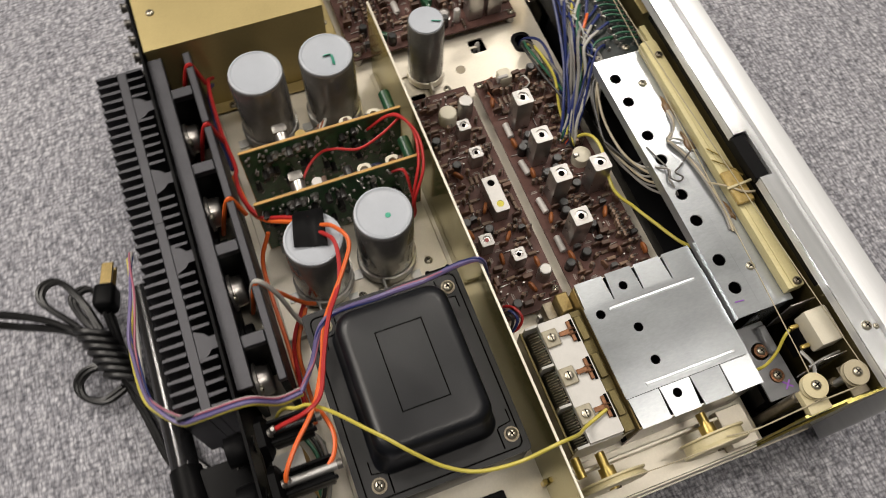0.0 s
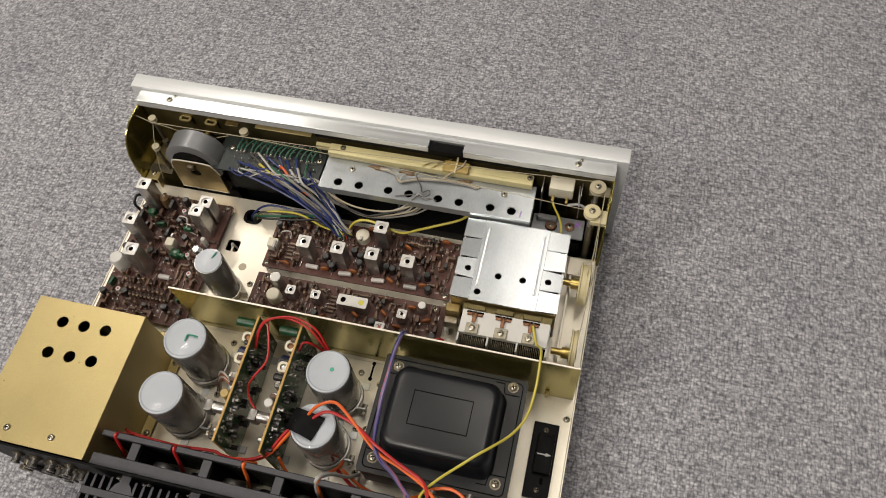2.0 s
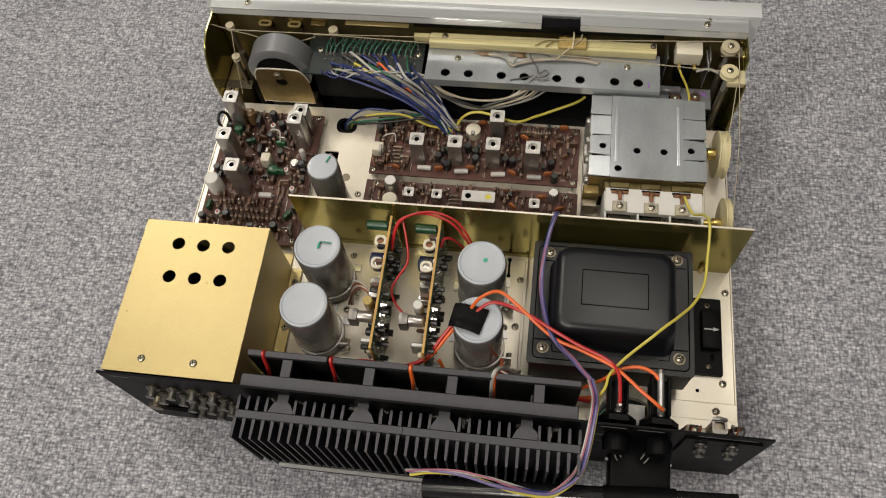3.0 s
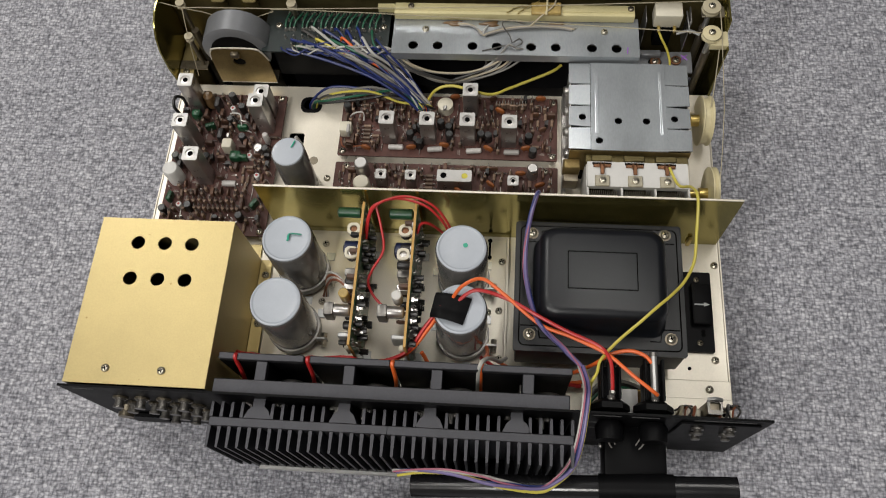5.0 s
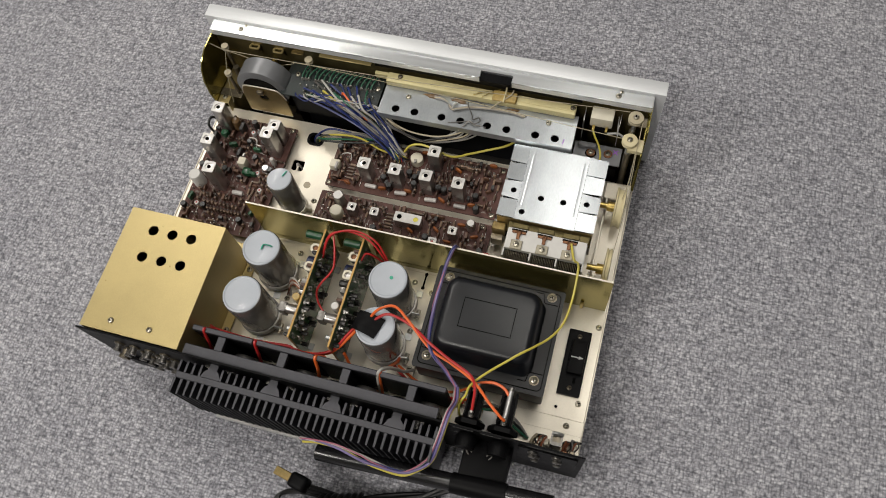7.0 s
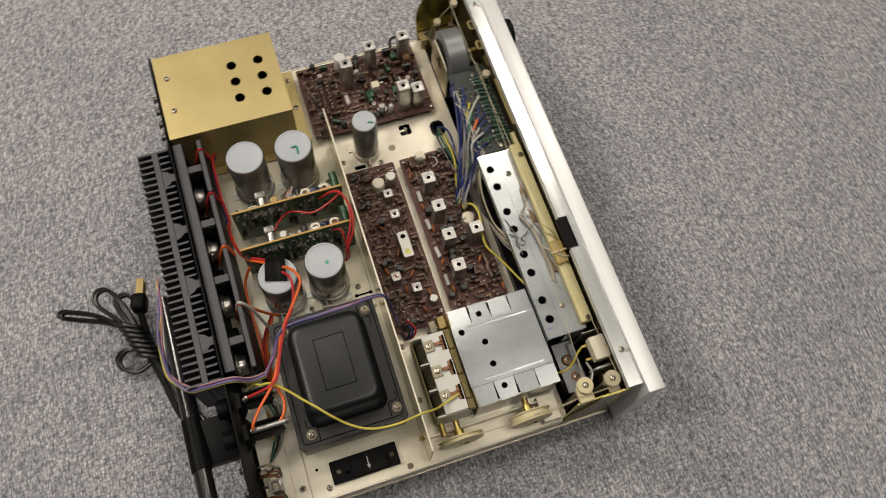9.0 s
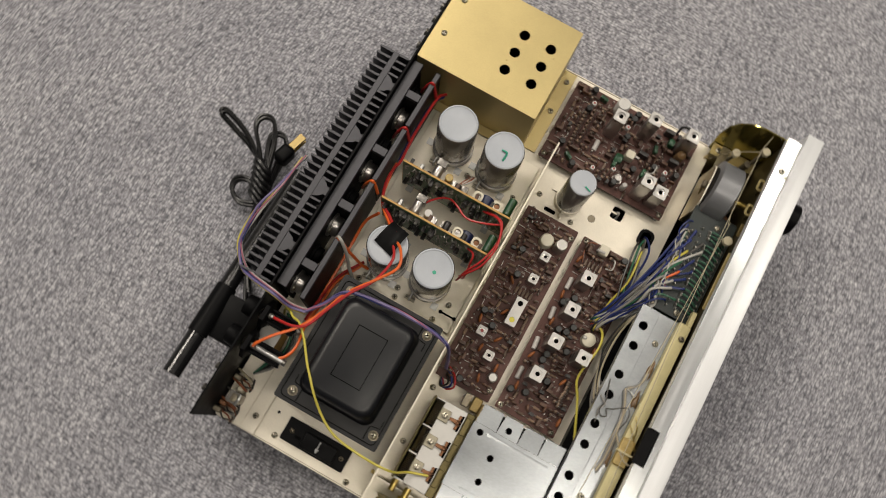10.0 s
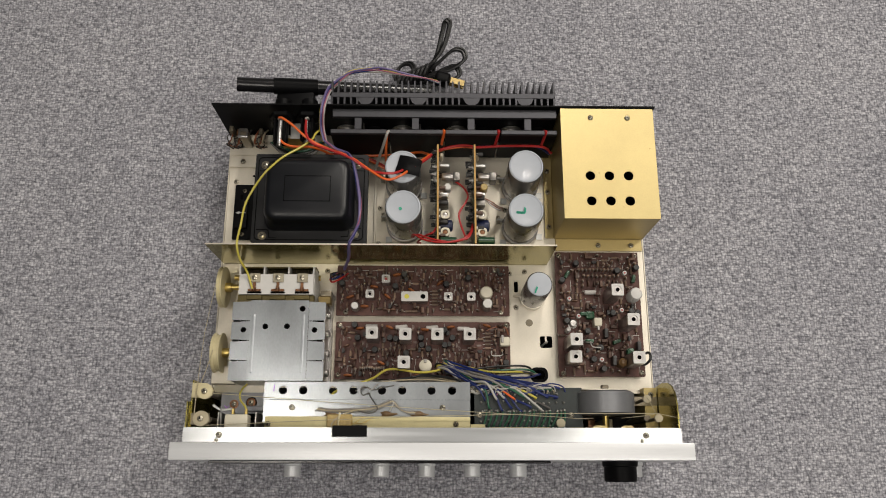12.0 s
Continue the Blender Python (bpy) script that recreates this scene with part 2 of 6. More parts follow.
VOID.node_tree.nodes["Principled BSDF"].inputs["Specular IOR Level"].default_value = 0.0
PCB.node_tree.nodes["Principled BSDF"].inputs["Specular IOR Level"].default_value = 0.25
for dull in (PLASTIC, REARMAT, BLACKRUB):
    dull.node_tree.nodes["Principled BSDF"].inputs["Specular IOR Level"].default_value = 0.07
for dull in (BLACK, BELL):
    dull.node_tree.nodes["Principled BSDF"].inputs["Specular IOR Level"].default_value = 0.38


# ---- mesh tools ----
def bev(bm, geom_faces, width, seg=2):
    edges = {e for f in geom_faces for e in f.edges}
    bmesh.ops.bevel(bm, geom=list(edges), offset=width, segments=seg, affect="EDGES", profile=0.6)


def box(x0, y0, z0, x1, y1, z1, bevel=0.0, bm=None, seg=1):
    own = bmesh.new()
    m = Matrix.Translation(((x0 + x1) / 2, (y0 + y1) / 2, (z0 + z1) / 2)) @ Matrix.Diagonal((abs(x1 - x0), abs(y1 - y0), abs(z1 - z0), 1))
    bmesh.ops.create_cube(own, size=1.0, matrix=m)
    if bevel:
        bev(own, own.faces[:], bevel, seg)
    return merge(own, bm)


def merge(own, bm):
    if bm is None:
        return own
    tmp = bpy.data.meshes.new("tmp")
    own.to_mesh(tmp)
    own.free()
    bm.from_mesh(tmp)
    bpy.data.meshes.remove(tmp)
    return bm


AXES = {"z": Matrix(), "x": Matrix.Rotation(radians(90), 4, "Y"), "y": Matrix.Rotation(radians(-90), 4, "X")}


def lathe(profile, centre=(0, 0, 0), seg=24, axis="z", bm=None):
    """A turned body: (radius, height) pairs from the bottom up, closed at both ends."""
    own = bmesh.new()
    m = Matrix.Translation(centre) @ AXES[axis]
    rings = []
    for r, h in profile:
        rings.append([own.verts.new(m @ Vector((r * math.cos(2 * math.pi * i / seg), r * math.sin(2 * math.pi * i / seg), h))) for i in range(seg)])
    for a, b in zip(rings, rings[1:]):
        for i in range(seg):
            own.faces.new((a[i], a[(i + 1) % seg], b[(i + 1) % seg], b[i]))
    own.faces.new(rings[0][::-1])
    own.faces.new(rings[-1])
    bmesh.ops.recalc_face_normals(own, faces=own.faces[:])
    return merge(own, bm)


def cyl(centre, r, h, axis="z", seg=20, bevel=0.0, bm=None):
    b = bevel
    prof = [(r - b, 0), (r, b), (r, h - b), (r - b, h)] if b else [(r, 0), (r, h)]
    return lathe(prof, centre, seg, axis, bm)


def ring_pts(cx, cy, r, n=16):
    return [(cx + r * math.cos(2 * math.pi * i / n), cy + r * math.sin(2 * math.pi * i / n)) for i in range(n)]


def rect_pts(x0, y0, x1, y1, r=0.0, n=4):
    if not r:
        return [(x0, y0), (x1, y0), (x1, y1), (x0, y1)]
    out = []
    for cx, cy, a in ((x1 - r, y0 + r, -90), (x1 - r, y1 - r, 0), (x0 + r, y1 - r, 90), (x0 + r, y0 + r, 180)):
        out += [(cx + r * math.cos(radians(a + 90 * k / n)), cy + r * math.sin(radians(a + 90 * k / n))) for k in range(n + 1)]
    return out


def plate(outline, holes, z0, z1, m=Matrix(), bm=None):
    """A sheet with real holes: an outline and hole outlines in x, y, from z0 to z1, then moved by m."""
    own = bmesh.new()
    edges = []
    for loop in (outline, *holes):
        vs = [own.verts.new((x, y, z0)) for x, y in loop]
        edges += [own.edges.new((vs[i], vs[(i + 1) % len(vs)])) for i in range(len(vs))]
    bmesh.ops.triangle_fill(own, edges=edges, use_beauty=True)
    got = bmesh.ops.extrude_face_region(own, geom=own.faces[:])
    bmesh.ops.translate(own, vec=(0, 0, z1 - z0), verts=[v for v in got["geom"] if isinstance(v, bmesh.types.BMVert)])
    bmesh.ops.recalc_face_normals(own, faces=own.faces[:])
    own.transform(m)
    return merge(own, bm)


def spline(pts, step=8):
    """A smooth line through the points (Catmull-Rom)."""
    p = [Vector(q) for q in pts]
    p = [p[0] * 2 - p[1]] + p + [p[-1] * 2 - p[-2]]
    out = []
    for i in range(1, len(p) - 2):
        a, b, c, d = p[i - 1:i + 3]
        for k in range(step):
            t = k / step
            out.append(0.5 * ((2 * b) + (c - a) * t + (2 * a - 5 * b + 4 * c - d) * t * t + (3 * b - a - 3 * c + d) * t ** 3))
    return out + [p[-2]]


def tube(pts, r, seg=7, step=8, bm=None, smooth=True, flat=1.0):
    line = spline(pts, step) if smooth else [Vector(q) for q in pts]
    own = bmesh.new()
    side = None
    rings = []
    for i, q in enumerate(line):
        d = (line[min(i + 1, len(line) - 1)] - line[max(i - 1, 0)]).normalized()
        if side is None:
            side = d.orthogonal().normalized()
        side = (side - d * side.dot(d)).normalized()
        up = d.cross(side)
        rings.append([own.verts.new(q + side * r * math.cos(2 * math.pi * k / seg) + up * r * flat * math.sin(2 * math.pi * k / seg)) for k in range(seg)])
    for a, b in zip(rings, rings[1:]):
        for k in range(seg):
            own.faces.new((a[k], a[(k + 1) % seg], b[(k + 1) % seg], b[k]))
    own.faces.new(rings[0][::-1])
    own.faces.new(rings[-1])
    bmesh.ops.recalc_face_normals(own, faces=own.faces[:])
    return merge(own, bm)


def mesh_of(name, bm, material):
    me = bpy.data.meshes.new(name)
    for f in bm.faces:
        f.smooth = True
    for e in bm.edges:
        if len(e.link_faces) == 2 and e.calc_face_angle(0) > 0.7:
            e.smooth = False
    bm.to_mesh(me)
    bm.free()
    for mt in (material if isinstance(material, (list, tuple)) else [material]):
        me.materials.append(mt)
    return me


def base_of(ob):
    v = Vector((0, 0, 0))
    while ob:
        v += ob.location
        ob = ob.parent
    return v


def thing(name, origin, label, category, group="", kind=""):
    ob = new(name)
    ob.location = origin
    ob.empty_display_size = 0.01
    return tagged(ob, label, category, group, kind)


def part(name, bm, material, parent, label=""):
    """One mesh, drawn in world metres, under a thing or under a part."""
    bm.transform(Matrix.Translation(-base_of(parent)))
    ob = new(name, mesh_of(name, bm, material))
    ob.parent = parent
    return tagged(ob, label)


def solo(name, bm, material, label, category, group="", kind="", origin=None):
    o = Vector(origin) if origin else sum((v.co for v in bm.verts), Vector()) / len(bm.verts)
    bm.transform(Matrix.Translation(-o))
    ob = new(name, mesh_of(name, bm, material))
    ob.location = o
    return tagged(ob, label, category, group, kind)


def piece(name, me, parent, at, rz=0.0, rx=0.0, ry=0.0, label=""):
    """An object of its own on a shared mesh."""
    ob = new(name, me)
    ob.parent = parent
    ob.location = Vector(at) - base_of(parent)
    ob.rotation_euler = (radians(rx), radians(ry), radians(rz))
    return tagged(ob, label)


# shared small meshes
def screw_mesh(r, material, name):
    bm = lathe([(r * 1.0, 0), (r, r * 0.25), (r * 0.8, r * 0.5), (r * 0.35, r * 0.62)], seg=14)
    for a in (0, 90):
        own = box(-r * 0.62, -r * 0.11, r * 0.4, r * 0.62, r * 0.11, r * 0.64)
        own.transform(Matrix.Rotation(radians(a + 20), 4, "Z"))
        for f in own.faces:
            f.material_index = 1
        merge(own, bm)
    return mesh_of(name, bm, [material, VOID])


SCREW3 = screw_mesh(0.0026, SCREW, "screw")
SCREW4 = screw_mesh(0.0036, SCREW, "large_screw")
SCREWD = screw_mesh(0.0024, DARKSCREW, "dark_screw_mesh")


# ---- the room ----
def room():
    g = solo("ground", box(-4, -4, -0.02, 4, 4, 0), CARPET, "grey heathered loop-pile carpet", "carpet", kind="structure", origin=(0, 0, 0))
    # walls and ceiling stay out of view, added to shape bounce light
    for n, b in (("wall_north", (-4.1, 4, -0.02, 4.1, 4.1, 2.8)), ("wall_south", (-4.1, -4.1, -0.02, 4.1, -4, 2.8)),
                 ("wall_east", (4, -4, -0.02, 4.1, 4, 2.8)), ("wall_west", (-4.1, -4, -0.02, -4, 4, 2.8))):
        solo(n, box(*b), WALL, "unseen plain grey wall added to bounce dim light", "wall", kind="structure")
    solo("ceiling", box(-4.1, -4.1, 2.8, 4.1, 4.1, 2.85), CEILING, "unseen plain pale ceiling added for bounce and reflections", "ceiling", kind="structure")
    cab = thing("wooden_platform", (-0.557, -0.325, 0), "low brown wooden platform with a black edge strip on the carpet", "platform")
    cab.rotation_euler = (0, 0, radians(4.6))
    for n, b, m, lab in (("board", (-0.36, -1.0, 0, -0.0021, 0.075, 0.021, 0.002), WOOD, ""), ("edge_strip", (-0.002, -1.0, 0, 0.0015, 0.075, 0.0205, 0.0006), BLACKRUB, "black edge strip")):
        ob = new(n, mesh_of(n, box(*b), m))
        ob.parent = cab
        tagged(ob, lab)


room()

DK = 0.045      # deck height
BT = 0.0535     # top of the flat circuit boards


# ---- chassis ----
def chassis():
    ch = thing("receiver_chassis", (0, -0.15, 0), "cream zinc-plated steel receiver chassis standing open on grey carpet", "chassis")
    holes = [rect_pts(-0.1085, -0.0655, -0.0945, -0.0545, 0.0045), rect_pts(-0.1155, -0.0975, -0.1035, -0.086, 0.002), ring_pts(-0.0935, -0.1105, 0.0036, 12),
             rect_pts(0.0440, -0.186, 0.0470, -0.175, 0.0013), rect_pts(-0.0835, -0.152, -0.0795, -0.141, 0.0015)]
    part("deck", plate(rect_pts(-0.2095, -0.306, 0.2095, -0.0425), holes, DK - 0.0012, DK), DECK, ch, "cream zinc-plated deck sheet")
    # base plate and deck lip are coloured black for the trough's shade
    part("base_plate", box(-0.206, -0.303, 0.012, 0.206, 0.002, 0.0132), REARMAT, ch)
    part("deck_lip", box(-0.2095, -0.0437, 0.015, 0.2095, -0.0425, DK - 0.0014), REARMAT, ch)
    for s in (-1, 1):
        part("side_rail", box(s * 0.2098, -0.306, 0.012, s * 0.2110, -0.0475, DK + 0.0006, 0.0003), DECK, ch)
        part("side_lip", box(s * 0.2110, -0.306, 0.012, s * 0.2118, 0.0, 0.0185), DECK, ch)
    for x in (-0.17, 0.17):
        for y in (-0.27, -0.03):
            part("foot", lathe([(0.011, 0), (0.012, 0.002), (0.010, 0.012)], (x, y, 0), 20), BLACKRUB, ch, "black rubber foot")
    # rear step strips and mounting plates
    part("step_plate", box(0.101, -0.306, DK + 0.0003, 0.2105, -0.2705, DK + 0.0030, 0.0005), DECK, ch)
    part("step_plate", box(0.101, -0.306, DK + 0.0031, 0.2102, -0.283, DK + 0.0043, 0.0004), DECK, ch)
    part("mounting_plate", box(-0.1115, -0.279, DK + 0.0003, 0.0605, -0.1725, DK + 0.0016, 0.0004), DECK, ch)
    part("plate_rib", box(0.0582, -0.279, DK + 0.0017, 0.0606, -0.1725, DK + 0.0052, 0.0005), DECK, ch)
    for x, y in ((0.0555, -0.190), (0.0555, -0.262), (0.038, -0.1835), (-0.072, -0.226), (-0.0115, -0.228), (0.0465, -0.229), (-0.0745, -0.181), (0.0545, -0.2275)):
        piece("screw", SCREW3, ch, (x, y, DK + 0.0016))
    for x, y in ((0.206, -0.186), (0.202, -0.2555), (0.124, -0.279)):
        piece("screw", SCREW3, ch, (x, y, DK + (0.003 if y < -0.27 else 0)))
    piece("screw", SCREW3, ch, (0.196, -0.2765, DK + 0.003))
    for x, y in ((0.0463, -0.1738), (0.0463, -0.187)):
        part("vent_hole", cyl((x, y, DK + 0.0016), 0.0017, 0.0003, seg=10), VOID, ch)
    part("vent_slot", box(0.0455, -0.187, DK + 0.0016, 0.0471, -0.174, DK + 0.0018), VOID, ch)
    for x, y in ((0.1845, -0.262), (0.204, -0.2935), (0.024, -0.1775), (-0.014, -0.2465)):
        part("vent_hole", cyl((x, y, DK + (0.0043 if y < -0.29 else 0.0001)), 0.0013, 0.0002, seg=10), VOID, ch)
    part("hole_tab", box(-0.1102, -0.0974, DK - 0.0011, -0.1084, -0.0905, DK - 0.0002), DECK, ch)
    part("hole_rim", lathe([(0.0030, -0.004), (0.0034, -0.0005), (0.0036, 0.0002)], (-0.0935, -0.1105, DK), 14), DARKSCREW, ch)
    for x, y in ((-0.0810, -0.1255), (-0.0755, -0.1600), (0.0660, -0.0950)):
        piece("screw", SCREW3, ch, (x, y, DK))
    part("grommet_lip", plate(rect_pts(-0.110, -0.067, -0.093, -0.053, 0.0055), [rect_pts(-0.1075, -0.0645, -0.0955, -0.0555, 0.004)], DK, DK + 0.0012), PLASTIC, ch)
    part("tie_post", tube([(-0.112, -0.093, 0.03), (-0.1095, -0.0915, 0.048), (-0.107, -0.090, 0.030)], 0.0011, 6), WHITE, ch)
    # divider
    tilt = Matrix.Translation((0, -0.1688, 0)) @ Matrix.Rotation(radians(90), 4, "X")
    part("divider", plate([(-0.1125, DK + 0.0003), (0.2082, DK + 0.0003), (0.2082, 0.1148), (-0.1125, 0.1148)], [], 0, 0.0010, tilt), OLIVE, ch, "olive-gold divider sheet")
    part("divider_edge", box(-0.1125, -0.1700, 0.1145, 0.2082, -0.1686, 0.1151, 0.0002), DECK, ch)
    part("divider_foot", box(-0.1125, -0.1686, DK + 0.0003, 0.2082, -0.1585, DK + 0.0013), DECK, ch)
    for x in (-0.09, 0.155, 0.105):
        piece("screw", SCREW3, ch, (x, -0.1615, DK + 0.0013))
    part("divider_clip", box(0.186, -0.1725, 0.047, 0.189, -0.170, 0.058, 0.0005), BRASS, ch)
    # side cheeks beside the front panel
    for s in (-1, 1):
        m = Matrix.Translation((s * 0.2105, 0, 0)) @ Matrix(((0, 0, 1, 0), (1, 0, 0, 0), (0, 1, 0, 0), (0, 0, 0, 1)))
        out = [(-0.001, 0.013), (-0.038, 0.013), (-0.0465, 0.045), (-0.049, 0.075), (-0.0475, 0.094), (-0.043, 0.105), (-0.0365, 0.1125), (-0.026, 0.1165), (-0.001, 0.1165)]
        if s > 0:
            out = [(-0.001, 0.013), (-0.046, 0.013), (-0.046, 0.060), (-0.030, 0.095), (-0.028, 0.1165), (-0.001, 0.1165)]
        part("side_cheek", plate(out, [], -0.0006, 0.0006, m), OLIVE, ch, "olive-gold cheek with a rounded edge")
    part("cheek_flange", box(-0.2094, -0.0465, 0.0580, -0.1985, -0.0040, 0.0590, 0.0003), GOLD, ch, "gold-plated cheek flange")
    part("flange_wall", box(-0.1985, -0.0465, 0.0140, -0.1977, -0.0040, 0.0590), GOLD, ch)
    piece("screw", SCREW3, ch, (-0.2037, -0.0400, 0.0590))
    # sub panel behind the front
    part("sub_panel", box(-0.2098, -0.0030, 0.014, 0.2098, -0.0018, 0.1165), SUBPANEL, ch, "dull olive sub panel")
    for x in (-0.1687, -0.1442):
        part("bent_tab", plate(rect_pts(x - 0.0055, -0.0090, x + 0.0055, -0.0031, 0.0025), [rect_pts(x - 0.0034, -0.0072, x + 0.0034, -0.0040, 0.001)], 0.1055, 0.1065), GOLD, ch)
        part("tab_web", box(x - 0.0050, -0.0045, 0.0960, x + 0.0050, -0.0031, 0.1054), SUBPANEL, ch)
    part("stiffener", box(-0.1010, -0.0072, 0.1095, -0.0490, -0.0031, 0.1106, 0.0003), GOLD, ch)
    part("stiffener", box(-0.1300, -0.0072, 0.1070, -0.1180, -0.0031, 0.1080, 0.0003), BRONZE, ch)
    return ch


CH = chassis()


PRINTGREY = surface("faded_grey_print", (0.10, 0.10, 0.10), 0.6, var=0.3, scale=900)


def rear_panel(ch):
    m = Matrix.Translation((0, -0.3085, 0)) @ Matrix.Rotation(radians(90), 4, "X")
    rp = part("rear_panel", plate([(-0.2125, 0.006), (0.2135, 0.006), (0.2135, 0.1138), (-0.2125, 0.1138)], [], 0, 0.0014, m), REARMAT, ch, "black rear panel with phono jacks and terminals")
    jack_body = mesh_of("phono_jack", lathe([(0.0040, 0), (0.0040, 0.0020), (0.0030, 0.0025), (0.0030, 0.0090), (0.0037, 0.0095), (0.0037, 0.0122), (0.0028, 0.0125)], seg=16, axis="y"), JACK)
    washer = mesh_of("jack_washer", lathe([(0.0048, 0), (0.0048, 0.0012)], seg=16, axis="y"), DARKSCREW)
    for z, x0, first, count in ((0.0890, -0.1830, 0, 4), (0.0745, -0.1795, 0, 4), (0.0580, -0.1790, 1, 3), (0.0430, -0.1770, 1, 3)):
        for i in range(first, first + count):
            x = x0 + 0.0142 * i
            piece("jack_washer", washer, rp, (x, -0.3100, z), rz=180)
            piece("phono_jack", jack_body, rp, (x, -0.3109, z), rz=180).scale = (0.92, 0.50, 0.92)
    part("ground_post", lathe([(0.0052, 0), (0.0052, 0.003), (0.0034, 0.0034), (0.0042, 0.0078), (0.0030, 0.0084)], (-0.1905, -0.3175, 0.0600), 14, "y"), DARKSCREW, rp, "dull ground post")
    # speaker terminals
    post = mesh_of("terminal_post", lathe([(0.0038, 0), (0.0038, 0.0012), (0.0022, 0.0016), (0.0030, 0.0034), (0.0024, 0.0042)], seg=12, axis="y"), JACK)
    part("terminal_block", box(0.163, -0.3114, 0.052, 0.209, -0.3100, 0.106, 0.0006), PLASTIC, rp)
    for x, z in ((0.1745, 0.0955), (0.1770, 0.0790), (0.1930, 0.0965), (0.1945, 0.0800)):
        piece("terminal_post", post, rp, (x, -0.3116, z), rz=180)
    # mains outlets and lettering bars
    part("mains_outlet", box(-0.2, -0.3133, 0.02, -0.175, -0.3100, 0.04, 0.001), PLASTIC, rp)
    for x0, x1, z in ((0.112, 0.128, 0.1085), (0.134, 0.150, 0.1085), (0.170, 0.205, 0.1085), (0.108, 0.118, 0.088), (0.110, 0.120, 0.072), (-0.205, -0.192, 0.108)):
        part("print_bar", box(x0, -0.3102, z, x1, -0.30992, z + 0.0010), PRINTGREY, rp, "faded grey print")
    # inner clutter behind the terminals
    for x, z, a in ((0.176, 0.066, DARKSCREW), (0.199, 0.064, COPPER), (0.2045, 0.072, DARKSCREW)):
        part("terminal_lug", box(x - 0.0022, -0.3058, z - 0.015, x + 0.0022, -0.2990, z, 0.0008), a, rp)
        for k in range(3):
            part("lug_wire", tube([(x, -0.301, z - 0.008), (x + 0.004 - 0.003 * k, -0.295 + 0.002 * k, z - 0.003 - 0.004 * k), (x + 0.002 + 0.002 * k, -0.290, z - 0.010), (x - 0.004 + 0.003 * k, -0.292 + 0.001 * k, 0.0500)], 0.0007, 6), WIRE[("dark", "brown", "black")[k]], rp)
    clip = part("filter_clip", plate(rect_pts(0.1858, -0.2995, 0.1952, -0.2900, 0.0014), [rect_pts(0.1872, -0.2968, 0.1938, -0.2918, 0.001)], 0.0770, 0.0790), JACK, rp, "bent nickel clip")
    part("clip_lip", tube([(0.1862, -0.2904, 0.0792), (0.1905, -0.2900, 0.0806), (0.1950, -0.2904, 0.0792)], 0.0012, 8), SATIN, clip)
    part("noise_filter", box(0.1862, -0.2990, 0.0496, 0.1948, -0.2905, 0.0768, 0.0016, seg=2), DARKSCREW, rp, "dark metal noise filter")
    part("filter_cap", box(0.1805, -0.2990, 0.0496, 0.1855, -0.2930, 0.0650, 0.0012), IVORY, rp)
    for k in range(4):
        part("loop_wire", tube([(0.1700 + 0.0085 * k, -0.3060, 0.0600), (0.1715 + 0.0085 * k, -0.2975, 0.0690 - 0.002 * k), (0.1745 + 0.0080 * k, -0.2915, 0.0610), (0.1725 + 0.0085 * k, -0.2960, 0.0510)], 0.0010, 7), WIRE[("tan", "brown", "dark", "brown")[k]], rp)
    part("solder_tag", tube([(0.2040, -0.2990, 0.0500), (0.2035, -0.2925, 0.0600), (0.2025, -0.2900, 0.0640), (0.2050, -0.2895, 0.0600)], 0.0009, 6), SOLDER, rp)
    for k, (dx, dz) in enumerate(((0, 0), (0.0035, -0.003))):
        part("jumper_wire", tube([(0.1215 + dx, -0.3150, 0.0900), (0.1260 + dx, -0.3230, 0.0800 + dz), (0.1345, -0.3255 - dx, 0.0760 + dz), (0.1430 - dx, -0.3230, 0.0800 + dz), (0.1480 - dx, -0.3150, 0.0900)], 0.0005, 6), WIRE["grey"], rp)


rear_panel(CH)


